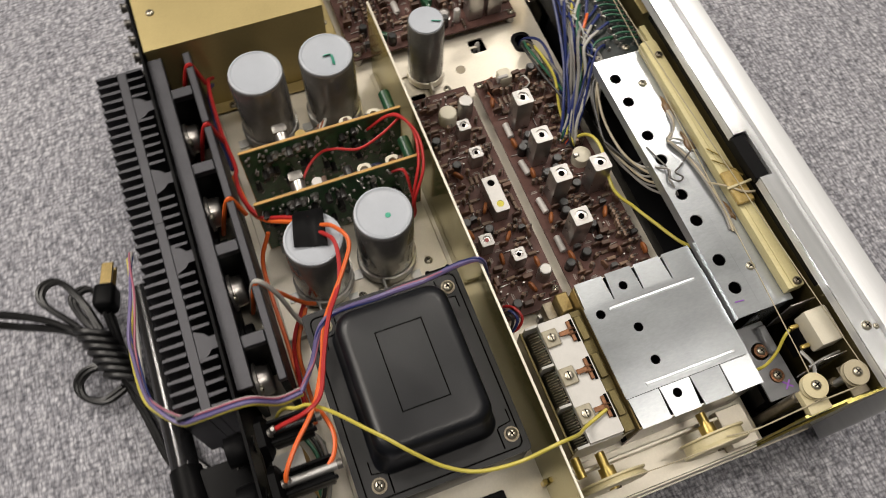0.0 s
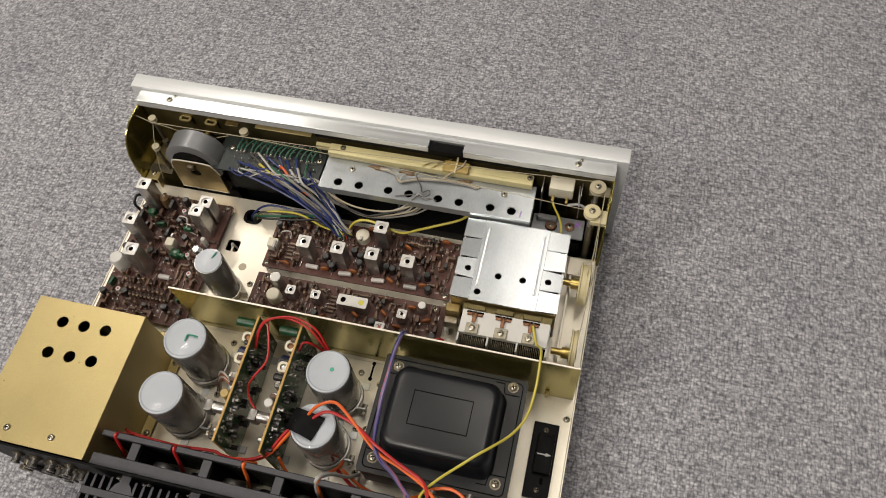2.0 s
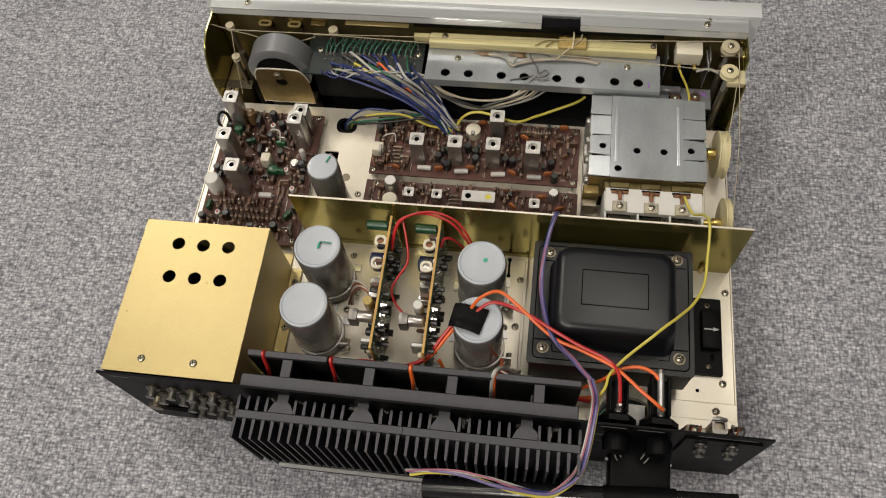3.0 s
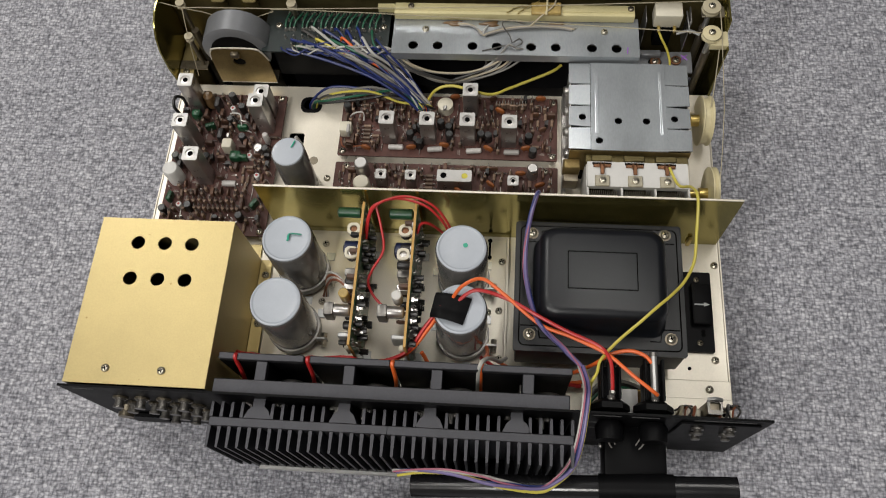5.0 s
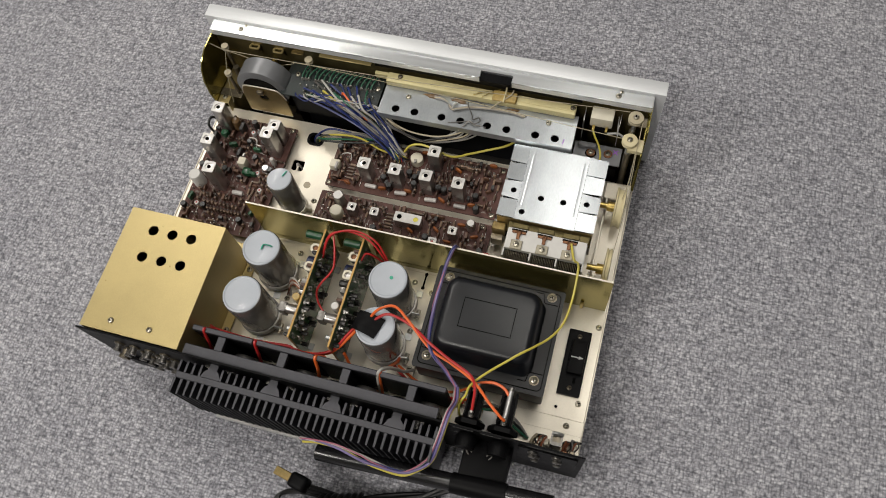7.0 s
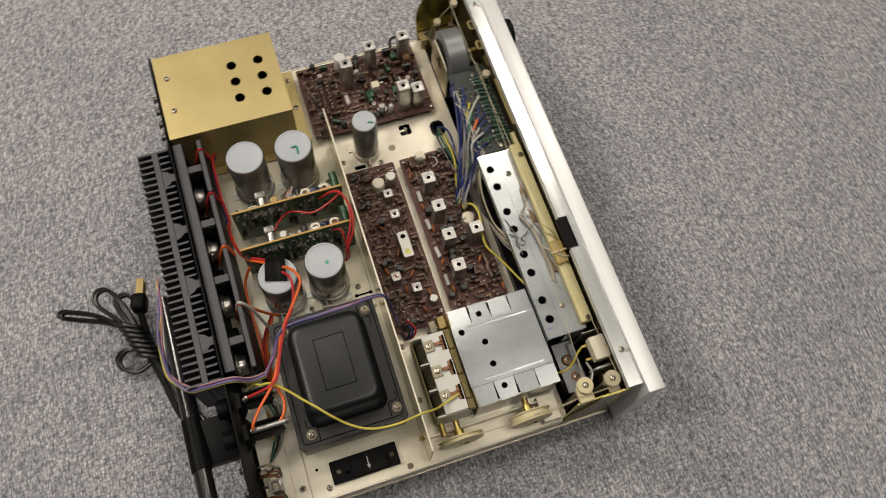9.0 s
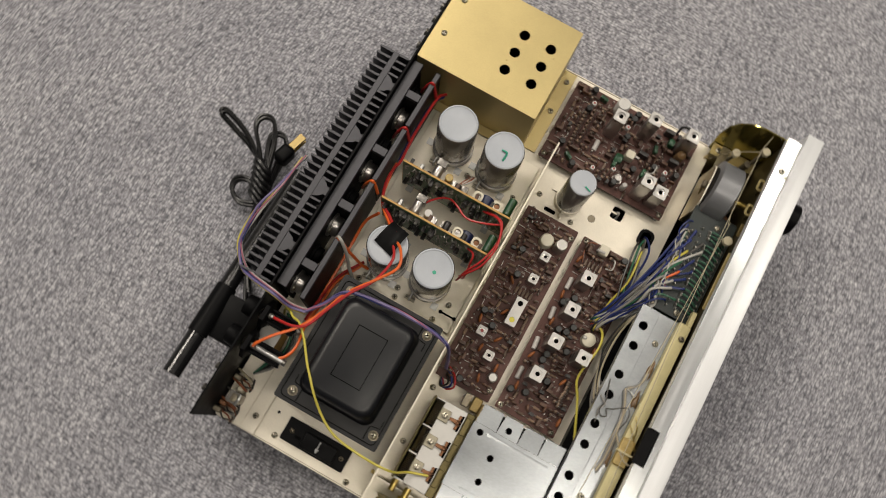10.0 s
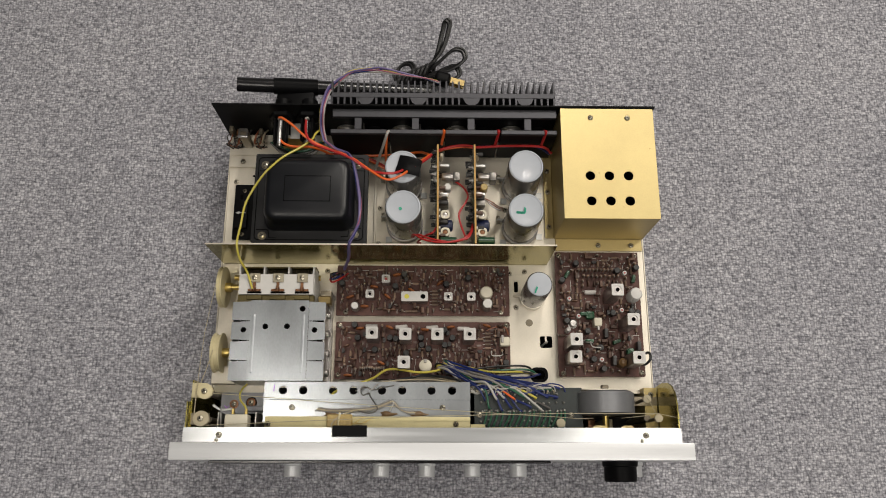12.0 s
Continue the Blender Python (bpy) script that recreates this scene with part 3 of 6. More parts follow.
# ---- front panel ----
def front_panel():
    fp = thing("front_panel", (0, 0.01, 0), "silver brushed aluminium front panel with knobs", "front panel")
    part("bezel", box(-0.2198, 0.0062, 0.012, 0.2198, 0.0205, 0.1255, 0.0008, seg=2), SILVER, fp)
    ledge = plate([(-0.2105, -0.0062), (0.056, -0.0062), (0.056, 0.0015), (0.0855, 0.0015), (0.0855, -0.0062), (0.2105, -0.0062), (0.2105, 0.0060), (-0.2105, 0.0060)], [], 0.1208, 0.1220)
    part("top_ledge", ledge, LEDGE, fp)
    part("ledge_lip", box(-0.2105, -0.0062, 0.1150, 0.0558, -0.0052, 0.1207), SILVER, fp)
    part("ledge_lip", box(0.0857, -0.0062, 0.1150, 0.2105, -0.0052, 0.1207), SILVER, fp)
    part("black_tab", box(0.0563, -0.0080, 0.1165, 0.0852, 0.0008, 0.1205, 0.0003), PLASTIC, fp, "black tape tab in the notch")
    part("inner_strip", box(-0.045, -0.0055, 0.1100, 0.150, -0.0032, 0.1165), PLASTIC, fp)
    part("dial_glass", box(-0.10, 0.0207, 0.060, 0.190, 0.0228, 0.112, 0.0005), TUBE, fp, "dark glass tuning dial")
    for x in (-0.18, 0.18):
        piece("screw", SCREW3, fp, (x, 0.0000, 0.1220))
    for x, y in ((-0.1765, 0.0035), (0.182, 0.0035)):
        piece("screw", SCREW3, fp, (x, y + 0.001, 0.1220)).scale = (0.6, 0.6, 0.6)
    small = mesh_of("knob", lathe([(0.0085, 0), (0.0085, 0.003), (0.0076, 0.004), (0.0076, 0.013), (0.0068, 0.0138)], seg=24, axis="y"), SILVER)
    for x in (0.130, 0.0482, 0.0058, -0.0363, -0.0794, -0.187):
        piece("knob", small, fp, (x, 0.0206, 0.045))
    big = lathe([(0.0155, 0), (0.0155, 0.004), (0.0142, 0.005), (0.0142, 0.0165), (0.0132, 0.0175)], (-0.1655, 0.0206, 0.083), 30, "y")
    part("tuning_knob", big, PLASTIC, fp, "black ribbed tuning knob")


front_panel()


# ---- gold shield box ----
def shield_box():
    sb = thing("shield_box", (-0.166, -0.25, DK), "gold chromate-plated steel shield box with six round holes", "shield box")
    holes = [ring_pts(x, y, 0.0046, 18) for y in (-0.2133, -0.2383) for x in (-0.1828, -0.1647, -0.1467)]
    part("top", plate(rect_pts(-0.2102, -0.3072, -0.1208, -0.1960), holes, 0.1120, 0.1130), GOLD, sb)
    part("side", box(-0.1218, -0.3070, DK + 0.0002, -0.1208, -0.1962, 0.1118), GOLD, sb)
    part("side", box(-0.2102, -0.3070, DK + 0.0008, -0.2092, -0.1962, 0.1118), GOLD, sb)
    part("front_side", box(-0.2090, -0.1972, DK + 0.0002, -0.1220, -0.1962, 0.1118), GOLD, sb)
    part("flange", box(-0.2090, -0.1960, DK + 0.0002, -0.1220, -0.1835, DK + 0.0013, 0.0003), GOLD, sb)
    part("flange", box(-0.1206, -0.3030, DK + 0.0018, -0.1120, -0.1962, DK + 0.0028, 0.0003), GOLD, sb)
    # black floor that paints the shade seen through the box holes
    part("inner_shade", box(-0.2085, -0.3035, DK + 0.001, -0.1225, -0.198, DK + 0.002), REARMAT, sb)
    for x in (-0.185, -0.1496):
        piece("screw", SCREW3, sb, (x, -0.2976, 0.1130))
    for x in (-0.165, -0.198):
        piece("screw", SCREW3, sb, (x, -0.1895, DK + 0.0013))
    for y in (-0.208, -0.245, -0.268):
        piece("screw", SCREW3, sb, (-0.1158, y, DK + 0.0028))


shield_box()


# ---- heat sink ----
def heat_sink():
    hs = thing("heat_sink", (-0.009, -0.32, 0.02), "dark grey anodised aluminium finned heat sink on the rear panel", "heat sink")
    ZT, ZB = 0.1045, 0.030
    x0, x1 = -0.1170, 0.1003
    n = 36
    pitch = (x1 - x0) / (n - 1)
    webs = (-0.0885, -0.0362, 0.0158, 0.0675)
    for a, b in ((x0, -0.0098), (-0.0085, x1)):
        part("spine", box(a - 0.0008, -0.3272, ZB, b + 0.0008, -0.3218, ZT, 0.0004), SINK, hs)
    long_fin = mesh_of("fin", plate([(-0.0011, 0), (0.0011, 0), (0.00075, -0.0125), (-0.00075, -0.0125)], [], 0, ZT - ZB), SINK)
    short_fin = mesh_of("short_fin", plate([(-0.0010, 0), (-0.0008, 0.0092), (0.0008, 0.0092), (0.0010, 0)], [], 0, ZT - ZB), SINK)
    for i in range(n):
        x = x0 + pitch * i
        piece("fin", long_fin, hs, (x, -0.3273, ZB))
        if min(abs(x - w) for w in webs) > 0.0075:
            piece("short_fin", short_fin, hs, (x, -0.3217, ZB))
    for w in webs:
        part("web", plate([(w - 0.0085, -0.3217), (w + 0.0085, -0.3217), (w + 0.006, -0.3165), (w + 0.0036, -0.3145), (w + 0.0036, -0.3078), (w - 0.0036, -0.3078), (w - 0.0036, -0.3145), (w - 0.006, -0.3165)], [], ZB, ZT), SINK, hs)
    part("top_strip", box(-0.1180, -0.3078, 0.1040, 0.0985, -0.2990, 0.1082, 0.0005), SINK, hs)
    # back plate coloured black for the shade in the bays
    part("back_plate", box(-0.1180, -0.3045, 0.047, 0.0985, -0.3010, 0.1039), REARMAT, hs)
    for a, b in ((-0.1180, -0.0640), (-0.0620, -0.0105), (-0.0085, 0.0435), (0.0455, 0.1000)):
        part("front_bar", box(a, -0.2868, 0.1030, b, -0.2822, 0.1075, 0.0006), SINK, hs)
        # bar walls and rib webs are black to stand for the unlit bays
        part("shaded_bar_wall", box(a, -0.2864, 0.049, b, -0.2826, 0.1029), REARMAT, hs, "bar wall blackened for the shade in the bay")
        c = (a + b) / 2 + 0.001
        part("rib", box(c - 0.0035, -0.3008, 0.1020, c + 0.0035, -0.2870, 0.1068, 0.0004), SINK, hs)
        part("rib_web", box(c - 0.0031, -0.3008, 0.049, c + 0.0031, -0.2870, 0.1019), REARMAT, hs)
        # this can is blackened so that it sinks into the bay's shade
        part("power_transistor", lathe([(0.0085, 0), (0.0085, 0.002), (0.0068, 0.0025), (0.0068, 0.0065), (0.0058, 0.0072)], (c - 0.014, -0.3008, 0.076), 20, "y"), PLASTIC, hs, "power transistor blackened for the shade in the bay")
        can_top = part("power_transistor", lathe([(0.0108, 0), (0.0108, 0.0016), (0.0090, 0.0020), (0.0088, 0.0072), (0.0080, 0.0084), (0.0066, 0.0088)], (c + 0.0130, -0.3006, 0.0765), 28, "y"), TIN, hs, "bright nickel power transistor can")
        for dz in (-0.0098, 0.0098):
            part("can_screw", lathe([(0.0026, 0), (0.0026, 0.0012), (0.0016, 0.0020)], (c + 0.0130 + dz * 0.7, -0.2989, 0.0765 + dz * 0.7), 12, "y"), SCREW, can_top)
        for dx in (-0.008, 0.009):
            part("bolt", lathe([(0.0022, 0), (0.0022, 0.006), (0.0036, 0.0062), (0.0030, 0.0088)], (c + dx, -0.3165, 0.090), 6, "y"), JACK, hs)
            part("nut", lathe([(0.0030, 0), (0.0030, 0.0022)], (c + dx * 1.35, -0.3118, 0.0885), 6, "y"), JACK, hs)
        # small nickel pieces added as glints in the dark bays
        part("lead_glint", box(c - 0.0050, -0.2990, 0.080, c - 0.0036, -0.2905, 0.0945, 0.0004), JACK, hs, "small nickel piece added as a glint")
        part("lead_glint", box(c - 0.0125, -0.2965, 0.0700, c - 0.0065, -0.2950, 0.0780, 0.0004), JACK, hs)
    part("bottom_trim", box(-0.106, -0.3415, 0.022, 0.003, -0.3385, 0.0245, 0.0005), SATIN, hs, "bright metal edge strip")
    part("bottom_foot", box(-0.110, -0.3385, 0.0, 0.095, -0.309, 0.030), PLASTIC, hs)


heat_sink()


# ---- transformer ----
def transformer():
    tr = thing("power_transformer", (0.1185, -0.2225, DK), "black enamelled power transformer with a rounded bell cover", "transformer")
    part("lower_bell", box(0.070, -0.262, DK + 0.0002, 0.167, -0.183, 0.0835, 0.006, seg=3), BLACK, tr)
    part("core", box(0.0660, -0.2665, 0.0560, 0.1725, -0.1782, 0.0878, 0.0015, seg=2), BLACK, tr)
    part("flange", plate(rect_pts(0.0640, -0.2675, 0.1730, -0.1773, 0.002), [], 0.0879, 0.0898), BLACK, tr)
    own = bmesh.new()
    rings = []
    for g, z, r in ((-0.0012, 0.0898, 0.009), (0.0, 0.0908, 0.009), (0.0016, 0.1120, 0.010), (0.0026, 0.1150, 0.010), (0.0046, 0.1168, 0.0095), (0.0078, 0.1175, 0.008)):
        rings.append([own.verts.new((x, y, z)) for x, y in rect_pts(0.0772 + g, -0.2545 + g, 0.1590 - g, -0.1905 - g, r, 6)])
    for a, b in zip(rings, rings[1:]):
        for i in range(len(a)):
            own.faces.new((a[i], a[(i + 1) % len(a)], b[(i + 1) % len(a)], b[i]))
    own.faces.new(rings[-1])
    bell = part("bell_cover", own, BELL, tr)
    lab = plate(rect_pts(0.0960, -0.2347, 0.1390, -0.2095), [rect_pts(0.0966, -0.2341, 0.1384, -0.2101)], 0.1175, 0.1177)
    part("label_outline", lab, VOID, bell)
    for x, y in ((0.0752, -0.1862), (0.1625, -0.1845), (0.1632, -0.2560), (0.0742, -0.2567)):
        piece("washer", WASH, tr, (x, y, 0.0898))
        piece("screw", SCREW4, tr, (x, y, 0.0906)).scale = (0.82, 0.82, 0.82)
        sx, sy = (1 if x > 0.1 else -1), (1 if y > -0.22 else -1)
        bend = [(x - sx * 0.0130, y + sy * 0.0020), (x - sx * 0.0065, y + sy * 0.0020), (x - sx * 0.0055, y - sy * 0.0050), (x - sx * 0.0045, y - sy * 0.0060), (x + sx * 0.0058, y - sy * 0.0060)]
        part("press_groove", tube([(p, q, 0.0898) for p, q in bend], 0.00045, 5, smooth=False), VOID, tr)
    part("press_groove", plate(rect_pts(0.0672, -0.2642, 0.1702, -0.1802, 0.004), [rect_pts(0.0680, -0.2634, 0.1694, -0.1810, 0.0034)], 0.0898, 0.0900), VOID, tr)


WASH = mesh_of("washer", lathe([(0.0040, 0), (0.0040, 0.0007), (0.0020, 0.0008)], seg=18), DARKSCREW)
transformer()


# ---- capacitors ----
def can_capacitor(x, y, r, top, label, mark=None, clamp=True, lean=0.0):
    c = thing("filter_capacitor", (x, y, DK + 0.0016), label, "capacitor", "large filter capacitors")
    z = DK + 0.0017
    part("sleeve", lathe([(r * 0.985, 0), (r, 0.012), (r, top - z - 0.0024), (r - 0.0004, top - z - 0.0012), (r - 0.0012, top - z - 0.0004)], (x, y, z), 40), CAPBODY, c)
    part("end_cap", lathe([(r - 0.0007, 0), (r - 0.0009, 0.0010), (r - 0.0020, 0.0014), (r - 0.0026, 0.0010), (r - 0.0034, 0.0008), (0.0008, 0.0009)], (x, y, top - 0.0010), 40), CAPTOP, c, "smooth grey plastic top")
    if clamp:
        part("clamp_band", lathe([(r + 0.0004, 0), (r + 0.0012, 0.0002), (r + 0.0012, 0.0075), (r + 0.0004, 0.0077)], (x, y, z + 0.004), 36), JACK, c, "dull metal clamp band")
        part("clamp_ear", box(x + r - 0.002, y - 0.0085, z + 0.004, x + r + 0.0065, y - 0.0068, z + 0.0115, 0.0004), SATIN, c)
        part("clamp_bolt", lathe([(0.0020, 0), (0.0020, 0.009)], (x + r + 0.0045, y - 0.012, z + 0.0078), 8, "y"), SCREW, c)
        for a in (40, 160, 280):
            part("clamp_foot", box(x + (r + 0.004) * math.cos(radians(a)) - 0.003, y + (r + 0.004) * math.sin(radians(a)) - 0.003, z, x + (r + 0.004) * math.cos(radians(a)) + 0.003, y + (r + 0.004) * math.sin(radians(a)) + 0.003, z + 0.0012), SATIN, c)
    zt = top + 0.00005
    if mark == "dot":
        part("ink_mark", cyl((x + 0.0025, y + 0.002, zt), 0.0016, 0.0002, seg=12), INK_G, c, "green ink dot")
    if mark == "tick":
        part("ink_mark", tube([(x + 0.0005, y - 0.002, zt), (x + 0.001, y + 0.003, zt), (x + 0.006, y + 0.0035, zt), (x + 0.0095, y + 0.003, zt)], 0.0021, 6, flat=0.12), INK_G, c, "green ink tick")
    return c


can_capacitor(-0.0857, -0.2050, 0.0170, 0.1100, "grey sleeved filter capacitor with a green tick on top", "tick")
can_capacitor(-0.0868, -0.2487, 0.0170, 0.1100, "grey sleeved filter capacitor with a plain grey top")
can_capacitor(0.0290, -0.2074, 0.0170, 0.1100, "grey sleeved filter capacitor with a green dot on top", "dot")
can_capacitor(0.0303, -0.2480, 0.0170, 0.1085, "grey sleeved filter capacitor with black tape over its top")


def small_capacitor():
    x, y = -0.0968, -0.1358
    c = thing("small_filter_capacitor", (x, y, DK), "slim grey sleeved capacitor with a green smear on top", "capacitor")
    part("sleeve", lathe([(0.0121, 0), (0.0121, 0.0553), (0.0115, 0.0566)], (x, y, DK + 0.0002), 32), CAPBODY, c)
    part("end_cap", lathe([(0.0112, 0), (0.0108, 0.001), (0.0095, 0.0012), (0.0005, 0.0011)], (x, y, DK + 0.0566), 32), CAPTOP, c, "pale grey top")
    part("ink_mark", tube([(x + 0.002, y + 0.003, DK + 0.0579), (x + 0.004, y + 0.0085, DK + 0.0579)], 0.0016, 6, flat=0.15), INK_G, c, "green ink smear")
    part("clamp_band", lathe([(0.0125, 0), (0.0130, 0.0002), (0.0130, 0.0055), (0.0125, 0.0057)], (x, y, DK + 0.002), 30), DECK, c)
    part("clamp_ear", box(x + 0.012, y - 0.002, DK + 0.002, x + 0.019, y, DK + 0.0085, 0.0004), DECK, c)
    part("clamp_foot", box(x - 0.010, y - 0.018, DK + 0.0002, x - 0.003, y - 0.012, DK + 0.0015), DECK, c)


small_capacitor()


def tape():
    own = bmesh.new()
    pts = [(0.0145, -0.2378), (0.0375, -0.2415), (0.0325, -0.2590), (0.0115, -0.2540)]
    n = 7
    grid = []
    a, b, c, d = [Vector((*p, 0)) for p in pts]
    for i in range(n):
        row = []
        for k in range(n):
            u, v = i / (n - 1), k / (n - 1)
            p = a.lerp(b, u).lerp(d.lerp(c, u), v)
            edge = math.hypot(p.x - 0.0303, p.y + 0.2480)
            z = 0.1090 + 0.0022 * math.sin(u * 3.1) + 0.0006 * math.sin(v * 9) - max(0, edge - 0.0172) * 0.8
            row.append(own.verts.new((p.x, p.y, z)))
        grid.append(row)
    for i in range(n - 1):
        for k in range(n - 1):
            own.faces.new((grid[i][k], grid[i][k + 1], grid[i + 1][k + 1], grid[i + 1][k]))
    got = bmesh.ops.extrude_face_region(own, geom=own.faces[:])
    bmesh.ops.translate(own, vec=(0, 0, 0.0009), verts=[v for v in got["geom"] if isinstance(v, bmesh.types.BMVert)])
    bmesh.ops.recalc_face_normals(own, faces=own.faces[:])
    solo("electrical_tape", own, PLASTIC, "black insulating tape wrapped over wires on the capacitor", "tape")


tape()


# ---- fuse block ----
def fuse_block():
    fb = thing("fuse_block", (0.192, -0.222, DK), "black plastic fuse cover with a white arrow", "fuse block")
    part("base", plate(rect_pts(0.1822, -0.2510, 0.2016, -0.1930, 0.001), [ring_pts(0.192, -0.2445, 0.0022, 10), ring_pts(0.192, -0.1985, 0.0022, 10)], DK + 0.0003, DK + 0.0035), PLASTIC, fb)
    part("cover", box(0.1868, -0.2330, DK + 0.0036, 0.2000, -0.2035, DK + 0.0095, 0.0012, seg=2), PLASTIC, fb)
    part("arrow", plate([(0.188, -0.2195), (0.1945, -0.2195), (0.1945, -0.2205), (0.1985, -0.2190), (0.1945, -0.2175), (0.1945, -0.2186), (0.188, -0.2186)], [], DK + 0.0095, DK + 0.0098), INK_W, fb, "white printed arrow")
    for y in (-0.2445, -0.1985):
        piece("screw", SCREWD, fb, (0.192, y, DK + 0.002))
    for y in (-0.239, -0.2365):
        part("contact_hole", cyl((0.1945, y, DK + 0.0035), 0.0015, 0.0002, seg=8), VOID, fb)


fuse_block()


# ---- fuse holders on the rear panel ----
def fuse_holder(x, y0, label):
    z = 0.0975
    fh = thing("fuse_holder", (x, -0.295, z - 0.01), label, "fuse holder", "fuse holders")
    part("collar", lathe([(0.0120, 0), (0.0120, 0.0035), (0.0085, 0.006)], (x, -0.3046, z), 6, "y"), PLASTIC, fh)
    part("barrel", box(x - 0.0062, y0 + 0.001, z - 0.0070, x + 0.0062, -0.2986, z + 0.0035, 0.0015, seg=2), PLASTIC, fh)
    for s in (-1, 1):
        part("barrel_wall", box(x + s * 0.0042, y0 + 0.003, z + 0.0030, x + s * 0.0060, -0.2988, z + 0.0085, 0.0006), PLASTIC, fh)
    part("knob", lathe([(0.0080, 0), (0.0088, 0.008), (0.0070, 0.011), (0.0045, 0.0115), (0.0045, 0.014)], (x, -0.3215, z - 0.0030), 12, "y"), PLASTIC, fh)
    part("lug", box(x - 0.0014, y0 - 0.0015, z + 0.0062, x + 0.0014, y0 + 0.004, z + 0.0070, 0.0003), SOLDER, fh)
    part("solder_joint", lathe([(0.0014, 0), (0.0020, 0.001), (0.001, 0.003)], (x, -0.2960, z + 0.0105), 10), SOLDER, fh)
    part("glass_fuse", tube([(x, y0 + 0.004, z + 0.0066), (x, -0.297, z + 0.0066)], 0.0022, 12, smooth=False), SATIN if x > 0.13 else TUBE, fh, "glossy fuse tube")
    for y in (y0 + 0.004, -0.2995):
        part("fuse_cap", cyl((x, y, z + 0.0066), 0.0024, 0.0026, "y", 12), JACK, fh)
    part("terminal_strip", box(x - 0.0012, -0.2984, z + 0.0036, x + 0.0012, -0.2955, z + 0.0104, 0.0003), TIN, fh)


fuse_holder(0.1230, -0.2790, "black fuse holder with a red wire soldered on")
fuse_holder(0.1488, -0.2760, "black fuse holder with orange wires soldered on")
tag = thing("paper_tag", (0.140, -0.288, DK + 0.0043), "folded white and brown card between the fuse holders", "tag")
part("flap", box(0.1295, -0.3035, 0.0822, 0.1425, -0.2872, 0.0828), WHITE, tag, "white flap")
part("face", box(0.1285, -0.2878, DK + 0.0044, 0.1530, -0.2872, 0.0821), PCBEDGE, tag, "brown card face")


# ---- circuit boards ----
INK_D = surface("worn_white_print", (0.27, 0.225, 0.20), 0.6, var=0.3, scale=600)
rng = random.Random(7)
CAPDARK = surface("dark_capacitor_top", (0.02, 0.021, 0.021), 0.35, var=0.2, scale=400, pieces=0.6)


def can_meshes(w, h, key):
    top = bmesh.new()
    plate(rect_pts(-w / 2, -w / 2, w / 2, w / 2, 0.0011, 3), [ring_pts(0, 0, w * 0.34, 18)], h - 0.0006, h, bm=top)
    ring = lathe([(w * 0.33, 0), (w * 0.30, 0.0002), (w * 0.16, 0.0003)], (0, 0, h - 0.0011), 18)
    for f in ring.faces:
        f.material_index = 1
    merge(ring, top)
    body = box(-w / 2, -w / 2, 0, w / 2, w / 2, h - 0.0007, 0.0011, seg=2)
    slug = cyl((0, 0, h - 0.0009), w * 0.17, 0.0005, seg=12)
    return mesh_of(key, body, TIN), mesh_of(key + "_top", top, [CANTOP, FERRITE]), mesh_of(key + "_slug", slug, VOID)


CAN_BIG = can_meshes(0.0112, 0.0385, "if_can")
CAN_MID = can_meshes(0.0112, 0.0290, "if_can_mid")
CAN_TINY = can_meshes(0.0080, 0.0135, "small_can")


def can(parent, x, y, meshes, z=BT, slug=None, rz=0.0):
    body = piece("coil_can", meshes[0], parent, (x, y, z), rz, label="shielded coil can with a pale top")
    piece("can_top", meshes[1], body, (x, y, z))
    s = piece("core", meshes[2], body, (x, y, z))
    if slug:
        s.data = s.data.copy()
        s.data.materials[0] = slug


